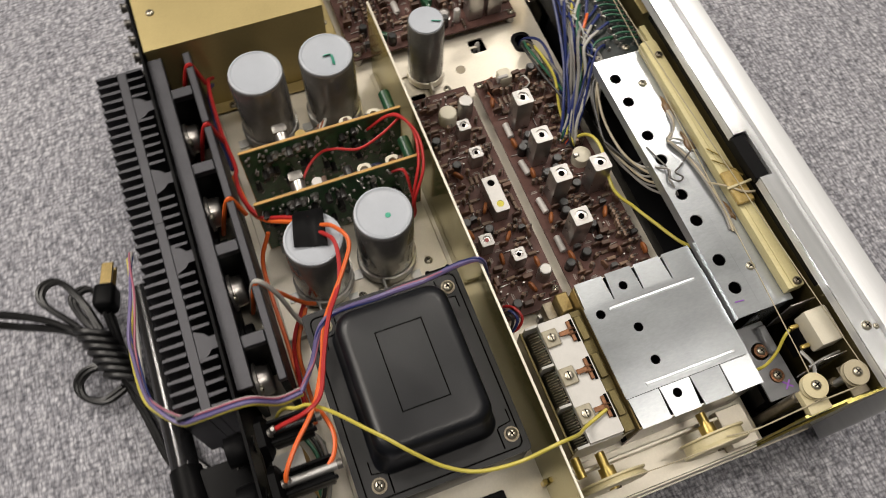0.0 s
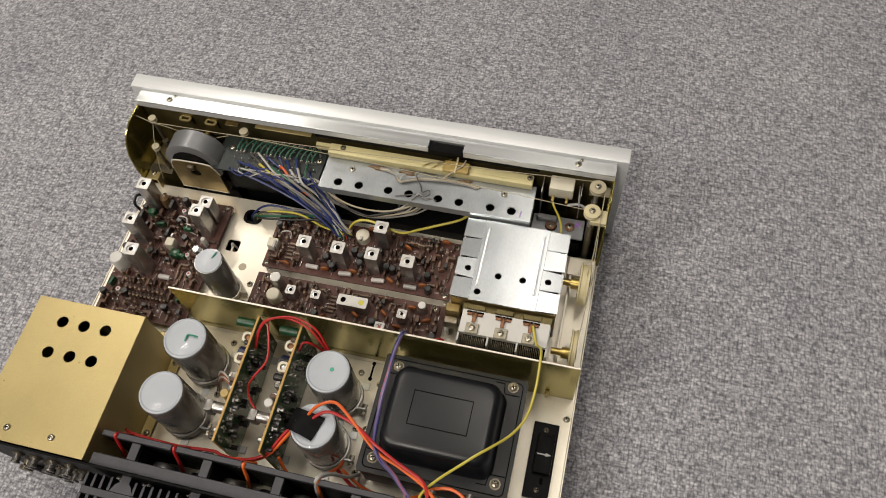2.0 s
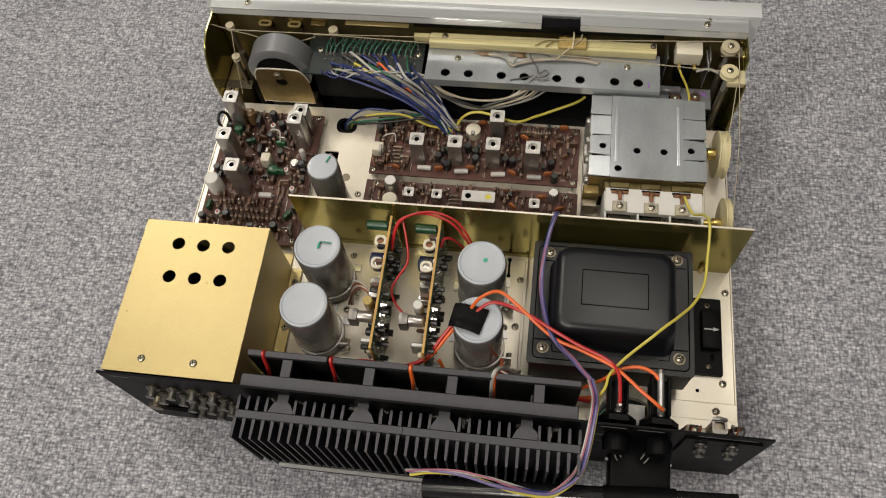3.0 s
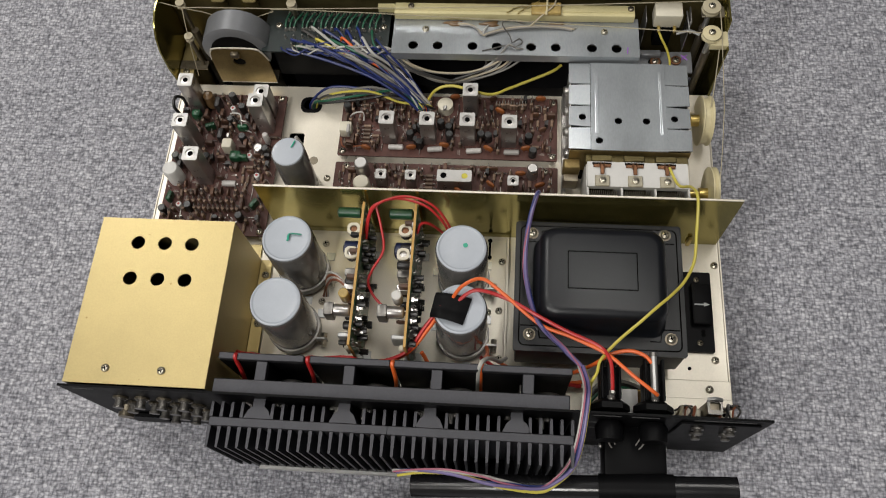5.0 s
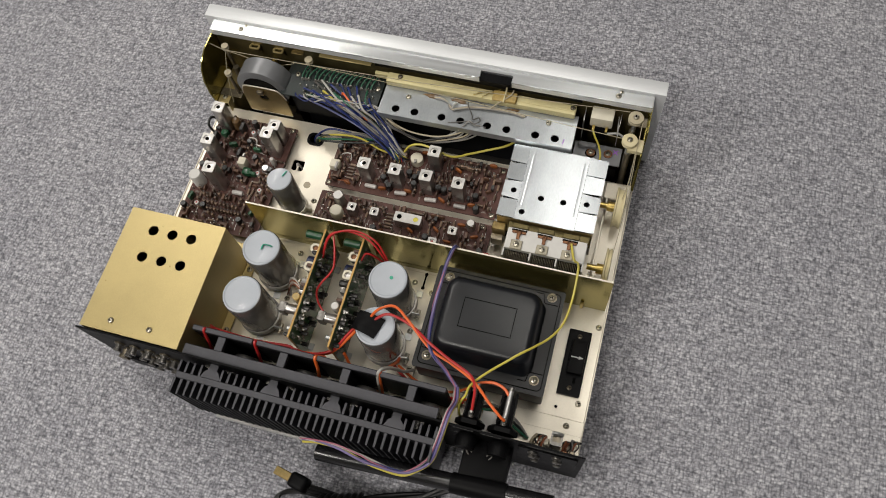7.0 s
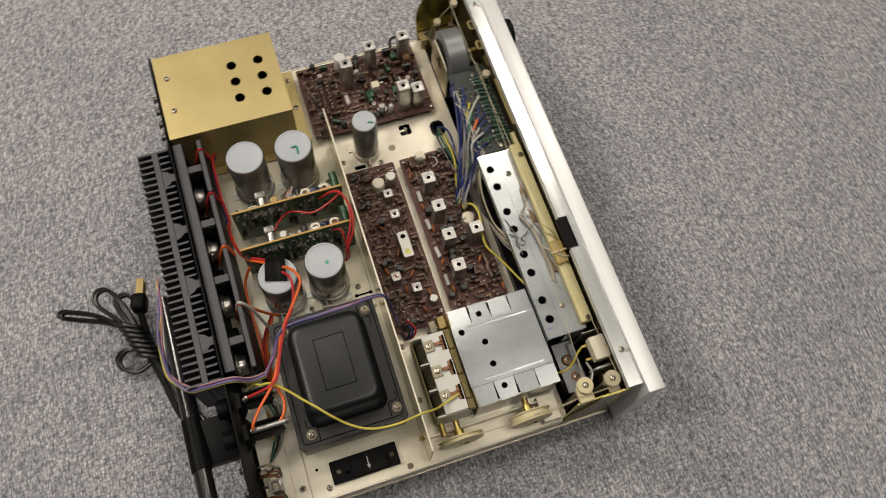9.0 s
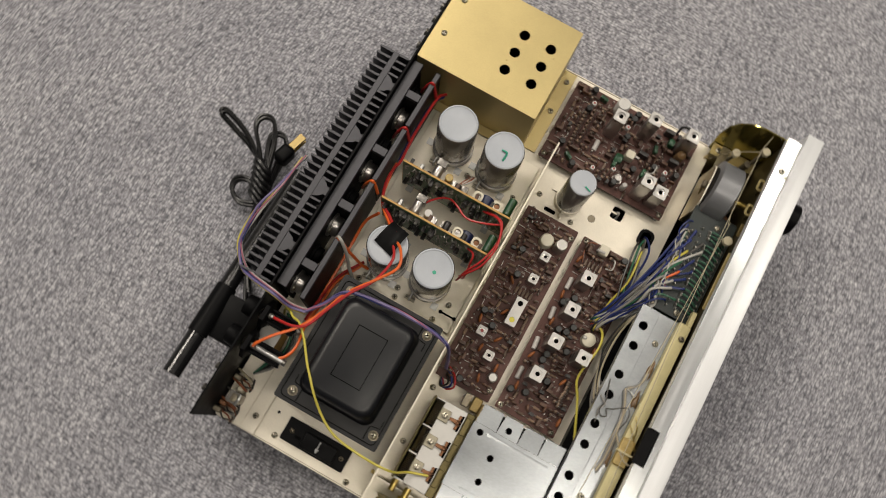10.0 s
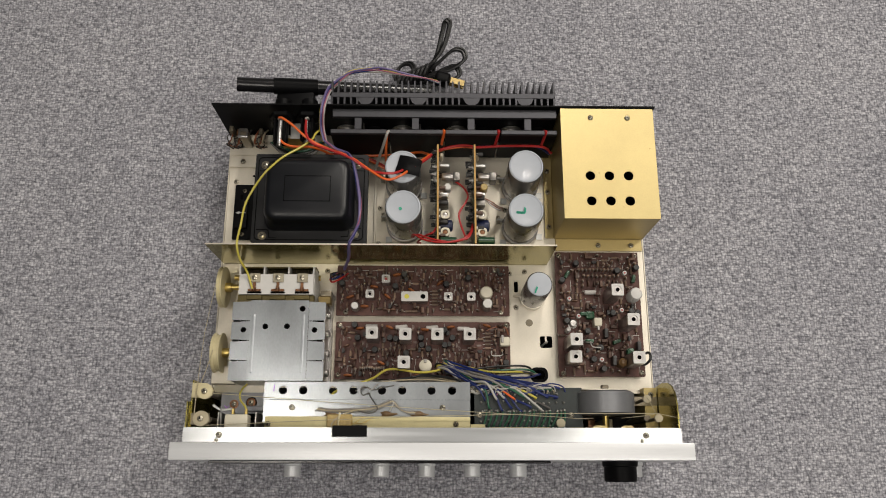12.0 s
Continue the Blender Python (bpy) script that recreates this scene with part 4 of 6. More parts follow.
def comp_mesh(kind):
    if kind == "resistor":
        bm = lathe([(0.0007, 0), (0.0013, 0.0004), (0.0012, 0.0015), (0.0012, 0.0045), (0.0013, 0.0056), (0.0007, 0.006)], (-0.003, 0, 0.0014), 8, "x")
        for s in (-1, 1):
            w = tube([(s * 0.003, 0, 0.0014), (s * 0.0046, 0, 0.0012), (s * 0.0048, 0, 0)], 0.00032, 5, 2)
            for f in w.faces:
                f.material_index = 1
            merge(w, bm)
        return mesh_of(kind, bm, [RESIST, SOLDER])
    if kind == "standing_resistor":
        bm = lathe([(0.0007, 0), (0.0013, 0.0004), (0.0012, 0.0015), (0.0012, 0.0045), (0.0013, 0.0056), (0.0007, 0.006)], (0, 0, 0.001), 8)
        w = tube([(0, 0, 0.007), (0.0008, 0, 0.0082), (0.0024, 0, 0.0072), (0.0026, 0, 0)], 0.00032, 5, 3)
        for f in w.faces:
            f.material_index = 1
        merge(w, bm)
        return mesh_of(kind, bm, [RESIST, SOLDER])
    if kind in ("orange_disc", "brown_disc"):
        bm = lathe([(0.0012, 0), (0.0030, 0.0005), (0.0032, 0.0011), (0.0030, 0.0017), (0.0012, 0.0022)], (0, -0.0011, 0.0052), 14, "y")
        for s in (-1, 1):
            tube([(s * 0.0014, 0, 0.003), (s * 0.0016, 0, 0)], 0.0003, 4, 2, bm=bm)
        return mesh_of(kind, bm, ORANGEC if kind[0] == "o" else BROWNC)
    if kind == "large_disc":
        bm = lathe([(0.0016, 0), (0.0037, 0.0006), (0.0041, 0.0014), (0.0037, 0.0022), (0.0016, 0.0028)], (0, -0.0014, 0.0050), 16, "y")
        for v in bm.verts:
            v.co.z = 0.0050 + (v.co.z - 0.0050) * 0.72
        for s in (-1, 1):
            tube([(s * 0.0018, 0, 0.003), (s * 0.0020, 0, 0)], 0.0003, 4, 2, bm=bm)
        return mesh_of(kind, bm, ORANGEC)
    if kind == "electrolytic":
        bm = lathe([(0.0030, 0), (0.0030, 0.0006), (0.0027, 0.0010), (0.0030, 0.0014), (0.0030, 0.0080), (0.0026, 0.0086)], seg=14)
        t = cyl((0, 0, 0.0086), 0.0022, 0.0003, seg=12)
        for f in t.faces:
            f.material_index = 1
        merge(t, bm)
        return mesh_of(kind, bm, [BLACKC, CAPDARK])
    if kind == "grey_tubular":
        bm = lathe([(0.0008, 0), (0.0021, 0.0007), (0.0021, 0.0113), (0.0008, 0.012)], (-0.006, 0, 0.0024), 12, "x")
        return mesh_of(kind, bm, GREYCAP)
    if kind == "green_film":
        return mesh_of(kind, box(-0.0040, -0.0018, 0.0008, 0.0040, 0.0018, 0.0078, 0.0014, seg=2), GREENCAP)
    if kind == "transistor":
        bm = plate([(-0.0022, -0.0008), (0.0022, -0.0008), (0.0022, 0.0004), (0.0014, 0.0018), (-0.0014, 0.0018), (-0.0022, 0.0004)], [], 0.003, 0.0076)
        for s in (-1, 0, 1):
            tube([(s * 0.0012, 0, 0.0032), (s * 0.0013, 0, 0)], 0.00025, 4, 2, bm=bm)
        return mesh_of(kind, bm, BLACKC)
    if kind == "film_block":
        return mesh_of(kind, box(-0.003, -0.0014, 0.0004, 0.003, 0.0014, 0.0065, 0.0007, seg=2), BROWNC)
    if kind == "pin":
        return mesh_of(kind, lathe([(0.0009, 0), (0.0006, 0.001), (0.0006, 0.0045)], seg=6), SOLDER)
    if kind == "print_mark":
        bm = box(-0.0022, -0.0005, 0, 0.0022, 0.0003, 0.0001)
        box(-0.0014, 0.0007, 0, 0.0018, 0.0011, 0.0001, bm=bm)
        return mesh_of(kind, bm, INK_D)
    if kind == "link":
        return mesh_of(kind, tube([(-0.003, 0, 0), (-0.0028, 0, 0.0008), (0.0028, 0, 0.0008), (0.003, 0, 0)], 0.0003, 5, 2, smooth=False), SOLDER)
    if kind == "red_ring":
        bm = lathe([(0.0021, 0), (0.0021, 0.0050), (0.0017, 0.0053)], seg=12)
        t = cyl((0, 0, 0.0053), 0.0010, 0.0003, seg=10)
        for f in t.faces:
            f.material_index = 1
        merge(t, bm)
        return mesh_of(kind, bm, [WHITE, RED_SLUG])


KINDS = ("resistor", "standing_resistor", "orange_disc", "brown_disc", "electrolytic", "grey_tubular", "green_film", "transistor", "film_block", "pin", "link", "red_ring", "print_mark", "large_disc")
COMP = {k: comp_mesh(k) for k in KINDS}
PLAIN = {"orange_disc": "ceramic_capacitor", "large_disc": "ceramic_capacitor", "brown_disc": "ceramic_capacitor", "grey_tubular": "tubular_capacitor", "green_film": "film_capacitor", "film_block": "film_capacitor", "link": "wire_link", "red_ring": "test_socket", "electrolytic": "electrolytic_capacitor"}
LABELS = {"large_disc": "orange-brown disc ceramic capacitor", "orange_disc": "orange disc ceramic capacitor", "brown_disc": "brown disc ceramic capacitor", "green_film": "dark green film capacitor", "grey_tubular": "grey tubular capacitor"}


def put(parent, kind, x, y, rz=0.0, z=BT):
    return piece(PLAIN.get(kind, kind), COMP[kind], parent, (x, y, z), rz, label=LABELS.get(kind, ""))


def scatter(parent, x0, y0, x1, y1, n, taken, kinds, z=BT):
    """Small parts in loose rows, clear of what already stands there."""
    done = tries = 0
    while done < n and tries < n * 30:
        tries += 1
        kind = rng.choice(kinds)
        x, y = rng.uniform(x0 + 0.004, x1 - 0.004), rng.uniform(y0 + 0.004, y1 - 0.004)
        r = {"grey_tubular": 0.0055, "resistor": 0.0036, "link": 0.003, "green_film": 0.004}.get(kind, 0.0024) * 0.74
        if any(math.hypot(x - a, y - b) < r + c for a, b, c in taken):
            continue
        taken.append((x, y, r))
        put(parent, kind, x, y, rng.choice((0, 90, 90, 90)) + rng.uniform(-4, 4), z)
        done += 1


MIX = ["resistor"] * 10 + ["standing_resistor"] * 9 + ["brown_disc"] * 4 + ["electrolytic"] * 1 + ["film_block"] * 2 + ["print_mark"] * 5 + ["transistor"] * 1 + ["link"] * 4 + ["pin"] * 3


def board(name, x0, y0, x1, y1, label, screws, origin_z=DK):
    b = thing(name, ((x0 + x1) / 2, (y0 + y1) / 2, DK), label, "circuit board", "flat brown circuit boards")
    part("board", plate(rect_pts(x0, y0, x1, y1, 0.001), [], BT - 0.0016, BT), PCB, b)
    post = mesh_of("spacer", cyl((0, 0, 0), 0.003, BT - 0.0016 - DK, seg=10), TIN)
    for x, y in screws:
        piece("spacer", post, b, (x, y, DK))
        piece("screw", SCREW3, b, (x, y, BT))
    return b


def left_board():
    x0, y0, x1, y1 = -0.2020, -0.1800, -0.1195, -0.0575
    b = board("phono_board", x0, y0, x1, y1, "brown circuit board crowded with coil cans and small parts", [(-0.1237, -0.0604), (-0.1985, -0.0610), (-0.1235, -0.1765), (-0.1985, -0.1765)])
    taken = []
    for x, y, m in ((-0.1870, -0.0705, CAN_BIG), (-0.1842, -0.1057, CAN_BIG), (-0.1710, -0.1335, CAN_BIG), (-0.1307, -0.0871, CAN_BIG), (-0.1311, -0.0725, CAN_MID)):
        can(b, x, y, m)
        taken.append((x, y, 0.0075))
    part("white_capacitor", lathe([(0.0062, 0), (0.0062, 0.016), (0.0052, 0.0178), (0.002, 0.0184)], (-0.1938, -0.1346, BT), 22), WHITE, b, "white round capacitor")
    part("paint_dot", cyl((-0.1965, -0.1362, BT + 0.0172), 0.0013, 0.0008, seg=8), RED_SLUG, b)
    taken.append((-0.1938, -0.1346, 0.007))
    trim = part("trimmer", box(-0.1610, -0.1125, BT, -0.1530, -0.1040, BT + 0.012, 0.002, seg=2), IVORY, b, "ivory trimmer capacitor")
    part("trimmer_tab", box(-0.1580, -0.1040, BT + 0.010, -0.1556, -0.1000, BT + 0.0125, 0.0004), SOLDER, trim)
    taken.append((-0.157, -0.108, 0.007))
    part("ring_transistor", lathe([(0.0046, 0), (0.0046, 0.0008), (0.0038, 0.001), (0.0038, 0.006), (0.0030, 0.0066), (0.0028, 0.0060)], (-0.1343, -0.1080, BT), 18), TIN, b, "metal-can transistor with a bright rim")
    taken.append((-0.1343, -0.108, 0.005))
    for k in range(9):
        put(b, "standing_resistor", -0.1800 + 0.0042 * k, -0.1545 + rng.uniform(-0.0008, 0.0008), 90)
        taken.append((-0.1800 + 0.0042 * k, -0.1545, 0.0024))
    for k in range(3):
        put(b, "resistor", -0.143 + 0.004 * k, -0.1345, 90)
        taken.append((-0.143 + 0.004 * k, -0.1345, 0.003))
    for x, y, r in ((-0.195, -0.152, 80), (-0.1300, -0.1560, 60), (-0.145, -0.117, 0), (-0.175, -0.090, 20), (-0.149, -0.0905, 0)):
        put(b, "green_film", x, y, r)
        taken.append((x, y, 0.005))
    for x, y in ((-0.160, -0.073), (-0.140, -0.115), (-0.1315, -0.132), (-0.182, -0.121), (-0.187, -0.158)):
        put(b, "red_ring", x, y)
        taken.append((x, y, 0.003))
    for x, y in ((-0.152, -0.073), (-0.128, -0.110), (-0.139, -0.167), (-0.125, -0.150), (-0.1965, -0.118)):
        put(b, "electrolytic", x, y)
        taken.append((x, y, 0.004))
    for x, y, s in ((-0.171, -0.0715, 0.012), (-0.1955, -0.0855, 0.010), (-0.165, -0.098, 0.009)):
        part("upright_capacitor", box(x - 0.002, y - 0.0045, BT + 0.0003, x + 0.002, y + 0.0045, BT + s, 0.0012, seg=2), BLACKC, b)
        taken.append((x, y, 0.005))
    part("loop_lead", tube([(-0.156, -0.081, BT), (-0.158, -0.083, BT + 0.012), (-0.150, -0.084, BT + 0.013), (-0.149, -0.091, BT + 0.006), (-0.143, -0.092, BT)], 0.0006, 6), WIRE["white"], b)
    part("loop_lead", tube([(-0.152, -0.087, BT), (-0.151, -0.088, BT + 0.010), (-0.144, -0.089, BT + 0.010), (-0.142, -0.090, BT)], 0.0006, 6), SOLDER, b)
    part("film_capacitor", lathe([(0.0020, 0), (0.0042, 0.0015), (0.0046, 0.0050), (0.0040, 0.0150), (0.0018, 0.0170)], (-0.1774, -0.0690, BT + 0.001), 14), GLUE, b, "dark brown dipped film capacitor")
    part("black_loop", tube([(-0.2010, -0.0790, BT), (-0.2035, -0.0785, BT + 0.012), (-0.2030, -0.0720, BT + 0.016), (-0.2000, -0.0680, BT + 0.010), (-0.1995, -0.0690, BT)], 0.0013, 7), WIRE["black"], b)
    part("green_capacitor", box(-0.1905, -0.0835, BT + 0.0005, -0.1835, -0.0775, BT + 0.0100, 0.0022, seg=2), GREENCAP, b, "dark green film capacitor")
    part("upright_transistor", lathe([(0.0030, 0), (0.0030, 0.0095), (0.0024, 0.0104)], (-0.1608, -0.0640, BT), 14), BLACKC, b)
    part("round_resistor", lathe([(0.0020, 0), (0.0024, 0.0010), (0.0024, 0.0115), (0.0018, 0.0125)], (-0.1284, -0.1005, BT), 14), GREYCAP, b)
    part("round_resistor", lathe([(0.0018, 0), (0.0023, 0.0008), (0.0023, 0.0095), (0.0018, 0.0105)], (-0.1575, -0.1387, BT + 0.0030), 14, "x"), GREYCAP, b)
    part("film_capacitor", box(-0.1550, -0.1195, BT + 0.0005, -0.1465, -0.1120, BT + 0.0075, 0.002, seg=2), GREENCAP, b, "dark green film capacitor")
    taken += [(-0.1774, -0.069, 0.005), (-0.187, -0.0805, 0.005), (-0.1608, -0.064, 0.004), (-0.1284, -0.1005, 0.003), (-0.1525, -0.1387, 0.005), (-0.1508, -0.1157, 0.005)]
    for k in range(10):
        put(b, "standing_resistor", -0.1740 + 0.0036 * k, -0.1610, 90)
        taken.append((-0.1740 + 0.0036 * k, -0.1610, 0.0024))
    scatter(b, x0, y0, x1, y1, 240, taken, MIX)
    for k in range(5):
        for j in range(4):
            part("pad", cyl((-0.176 + 0.0045 * k + 0.02 * (j // 2), -0.166 - 0.003 * (j % 2), BT), 0.0006, 0.0004, seg=6), SOLDER, b)


left_board()


def if_board():
    x0, y0, x1, y1 = -0.0735, -0.1094, 0.0937, -0.0545
    b = board("tuner_board", x0, y0, x1, y1, "brown circuit board with five tall coil cans", [(-0.0700, -0.1060), (0.0900, -0.1060), (0.0900, -0.0585)])
    taken = []
    for x, y in ((-0.0335, -0.0930), (-0.0035, -0.0930), (0.0262, -0.0930), (0.0570, -0.0940), (0.0272, -0.0670)):
        can(b, x, y, CAN_MID)
        taken.append((x, y, 0.0075))
    for x, y in ((-0.0285, -0.1025), (0.0015, -0.1035), (0.031, -0.1040), (0.0595, -0.1045)):
        put(b, "grey_tubular", x, y, rng.uniform(-5, 8))
        taken += [(x - 0.004, y, 0.004), (x + 0.004, y, 0.004)]
    tr = part("trimmer", lathe([(0.0060, 0), (0.0060, 0.008), (0.0045, 0.009)], (0.0075, -0.0665, BT), 16), IVORY, b, "cream trimmer capacitor")
    part("trimmer_tab", box(0.0062, -0.0725, BT + 0.0075, 0.0090, -0.0690, BT + 0.0102, 0.0004), SOLDER, tr)
    taken.append((0.0075, -0.0665, 0.007))
    tr = part("trimmer", box(-0.0725, -0.0940, BT, -0.0630, -0.0850, BT + 0.010, 0.002, seg=2), IVORY, b, "cream trimmer capacitor")
    part("trimmer_tab", box(-0.0665, -0.0955, BT + 0.004, -0.0640, -0.0880, BT + 0.011, 0.0006), GREYCAP, tr)
    taken.append((-0.068, -0.0895, 0.007))
    part("loop_lead", tube([(-0.0715, -0.0965, BT + 0.004), (-0.0690, -0.1035, BT + 0.003), (-0.0600, -0.1040, BT + 0.004), (-0.0510, -0.1010, BT + 0.002)], 0.0006, 6), WIRE["brown"], b)
    part("loop_lead", tube([(-0.0665, -0.079, BT), (-0.0640, -0.0765, BT + 0.006), (-0.0560, -0.0760, BT + 0.008), (-0.0550, -0.0810, BT + 0.004)], 0.0006, 6), WIRE["white"], b)
    for k in range(5):
        put(b, "resistor", -0.0520, -0.0840 - 0.0035 * k, 0)
        taken.append((-0.0520, -0.0840 - 0.0035 * k, 0.004))
    for x in (-0.0180, 0.0120, 0.0415, 0.0720):
        put(b, "electrolytic", x, -0.0930)
        taken.append((x, -0.0930, 0.004))
    for x, y in ((-0.0165, -0.1036), (0.0084, -0.1010), (0.0419, -0.1031), (0.0703, -0.1020), (0.0144, -0.0575), (0.0496, -0.0693), (0.0806, -0.0575), (-0.0510, -0.1049)):
        put(b, "large_disc", x, y, rng.uniform(-30, 30))
        taken.append((x, y, 0.004))
    for k in range(11):
        put(b, "standing_resistor", 0.0470 + 0.0022 * k, -0.0640 - rng.uniform(0, 0.0015), 90)
        taken.append((0.0470 + 0.0022 * k, -0.064, 0.002))
    for x, y in ((0.0825, -0.0855), (0.0440, -0.0590)):
        put(b, "brown_disc", x, y, 20)
        taken.append((x, y, 0.004))
    scatter(b, x0, y0, x1, y1, 290, taken, MIX)


if_board()


def strip_board():
    x0, y0, x1, y1 = -0.0737, -0.1655, 0.0944, -0.1155
    b = board("audio_strip_board", x0, y0, x1, y1, "long brown circuit board with small coil cans", [(-0.0650, -0.1190), (0.0850, -0.1190), (-0.0600, -0.1610)])
    taken = []
    for x, y, s in ((-0.0360, -0.1318, None), (-0.0140, -0.1319, None), (0.0612, -0.1342, None), (0.0460, -0.1490, RED_SLUG)):
        can(b, x, y, CAN_TINY, slug=s)
        taken.append((x, y, 0.006))
    f = part("filter_can", box(0.0055, -0.1365, BT, 0.0310, -0.1270, BT + 0.0130, 0.0008), TIN, b, "long shielded filter can with a pale top")
    part("can_top", plate(rect_pts(0.0055, -0.1365, 0.0310, -0.1270, 0.0012), [ring_pts(0.0103, -0.1317, 0.0024, 14), ring_pts(0.0258, -0.1317, 0.0024, 14)], BT + 0.0131, BT + 0.0137), CANTOP, f)
    part("core", cyl((0.0103, -0.1317, BT + 0.0130), 0.0023, 0.0003, seg=12), VOID, f)
    part("core", cyl((0.0258, -0.1317, BT + 0.0130), 0.0023, 0.0005, seg=12), YEL_SLUG, f, "yellow ferrite core")
    taken += [(0.011, -0.1317, 0.008), (0.026, -0.1317, 0.008)]
    for x, y, r, h in ((-0.0513, -0.1245, 0.0052, 0.0165), (0.0753, -0.1229, 0.0042, 0.0125), (-0.0508, -0.1370, 0.0062, 0.0100)):
        c = part("electrolytic_capacitor", lathe([(r, 0), (r, h - 0.0012), (r - 0.0008, h)], (x, y, BT), 20), TIN if h > 0.011 else IVORY, b)
        part("capacitor_top", cyl((x, y, BT + h), r - 0.0012, 0.0003, seg=18), WHITE if h > 0.011 else IVORY, c)
        taken.append((x, y, r + 0.001))
    for x, y in ((0.0449, -0.1334), (0.0215, -0.1395), (0.0666, -0.1236), (0.0578, -0.1430), (0.0809, -0.1327), (-0.006, -0.147), (0.036, -0.155)):
        put(b, "large_disc", x, y, rng.uniform(-40, 40))
        taken.append((x, y, 0.004))
    for k in range(4):
        put(b, "resistor", -0.0615 + 0.0037 * k, -0.1290, 90)
        taken.append((-0.0615 + 0.0037 * k, -0.1290, 0.003))
    for k in range(5):
        put(b, "resistor", -0.0010, -0.1260 - 0.0034 * k, 0)
        taken.append((-0.0010, -0.1260 - 0.0034 * k, 0.0035))
    scatter(b, x0, y0, x1, y1, 290, taken, MIX)


strip_board()


# ---- upright amplifier boards ----
def amp_board(x, label):
    b = thing("amplifier_board", (x, -0.2235, DK + 0.0016), label, "circuit board", "upright amplifier boards")
    z0, z1, y0, y1 = DK + 0.0030, 0.1040, -0.2730, -0.1738
    m = Matrix.Translation((x - 0.0008, 0, 0)) @ Matrix(((0, 0, 1, 0), (1, 0, 0, 0), (0, 1, 0, 0), (0, 0, 0, 1)))
    brd = part("board", plate([(y0, z0), (y1, z0), (y1, z1), (y0, z1)], [], 0, 0.0016, m), PCBEDGE, b, "tan laminate board edge")
    part("copper_side", plate([(y0 + 0.0005, z0 + 0.0005), (y1 - 0.0005, z0 + 0.0005), (y1 - 0.0005, z1 - 0.0008), (y0 + 0.0005, z1 - 0.0008)], [], 0.0017, 0.0019, m), GREENPCB, brd, "dark green soldered side")
    for k in range(2):
        part("bracket", box(x - 0.006, y0 + 0.006 + 0.075 * k, DK + 0.0017, x + 0.006, y0 + 0.012 + 0.075 * k, DK + 0.0029, 0.0003), SATIN, b)
    blob = mesh_of("solder_joint", lathe([(0.0012, 0), (0.0009, 0.0007), (0.0003, 0.0013)], seg=7, axis="x"), SOLDER)
    lead = mesh_of("lead", tube([(0, 0, 0), (0.0022, 0.0004, 0.0008), (0.0034, 0.0016, 0.0002)], 0.00035, 5, 3), SOLDER)
    for k in range(110):
        piece("solder_joint", blob, b, (x + 0.0011, rng.uniform(y0 + 0.003, y1 - 0.003), rng.uniform(z0 + 0.004, z1 - 0.003)))
    for k in range(40):
        piece("lead", lead, b, (x + 0.0011, rng.uniform(y0 + 0.003, y1 - 0.003), rng.uniform(z0 + 0.02, z1 - 0.003)), rx=rng.uniform(0, 360))
    nut = mesh_of("nut", lathe([(0.0028, 0), (0.0028, 0.002), (0.0014, 0.0021), (0.0014, 0.0045)], seg=6, axis="x"), TIN)
    for dy, dz in ((0.020, 0.051), (0.027, 0.051), (0.014, 0.040), (0.034, 0.052)):
        piece("nut", nut, b, (x + 0.0011, y0 + dy, DK + dz))
    # component side, facing the lower x
    cx = x - 0.001
    for y in (-0.1885, -0.2060):
        p = part("preset_pot", plate(rect_pts(cx - 0.0105, y - 0.0042, cx - 0.0020, y + 0.0042, 0.003), [ring_pts(cx - 0.0062, y, 0.0026, 14)], 0.0905, 0.0930), IVORY, b, "ivory preset potentiometer")
        part("wiper", lathe([(0.0024, 0), (0.0024, 0.0006), (0.0012, 0.0010)], (cx - 0.0062, y, 0.0910), 12), COPPER if y > -0.2 else TIN, p)
        part("pot_body", cyl((cx - 0.0062, y, 0.0860), 0.0042, 0.0044, seg=16), BLACKC, p)
        for k in (-1, 1):
            part("pot_tab", box(cx - 0.0016, y + k * 0.0030 - 0.0012, 0.0890, cx - 0.0001, y + k * 0.0030 + 0.0012, 0.0970, 0.0002), WHITE, p)
    part("film_capacitor", lathe([(0.002, 0), (0.0036, 0.001), (0.0036, 0.0155), (0.002, 0.0165)], (cx - 0.0175, -0.1785, 0.0965), 12, "x"), GREENCAP, b, "dark green film capacitor")
    part("blue_capacitor", lathe([(0.0030, 0), (0.0058, 0.0012), (0.0058, 0.0125), (0.0030, 0.0137)], (cx - 0.0140, -0.1985, 0.0800), 18, "x"), BLUEC, b, "dark blue electrolytic capacitor")
    part("metal_clip", box(cx - 0.0095, -0.2215, 0.078, cx - 0.0005, -0.2160, 0.090, 0.0012, seg=2), JACK, b)
    part("metal_clip", box(cx - 0.0095, -0.2305, 0.080, cx - 0.0005, -0.2255, 0.088, 0.0012, seg=2), TIN, b)
    part("driver_transistor", lathe([(0.0042, 0), (0.0042, 0.009), (0.0034, 0.0105)], (cx - 0.0135, -0.2455, 0.088), 18, "x"), TIN, b, "metal-can driver transistor")
    part("cooling_clip", box(cx - 0.0205, -0.2500, 0.078, cx - 0.0138, -0.2410, 0.092, 0.0016, seg=2), JACK, b)
    part("clear_capacitor", lathe([(0.0030, 0), (0.0034, 0.0005), (0.0034, 0.0125), (0.0028, 0.013)], (cx - 0.0085, -0.2345, 0.079), 16), WHITE if x > -0.02 else AMBER, b)
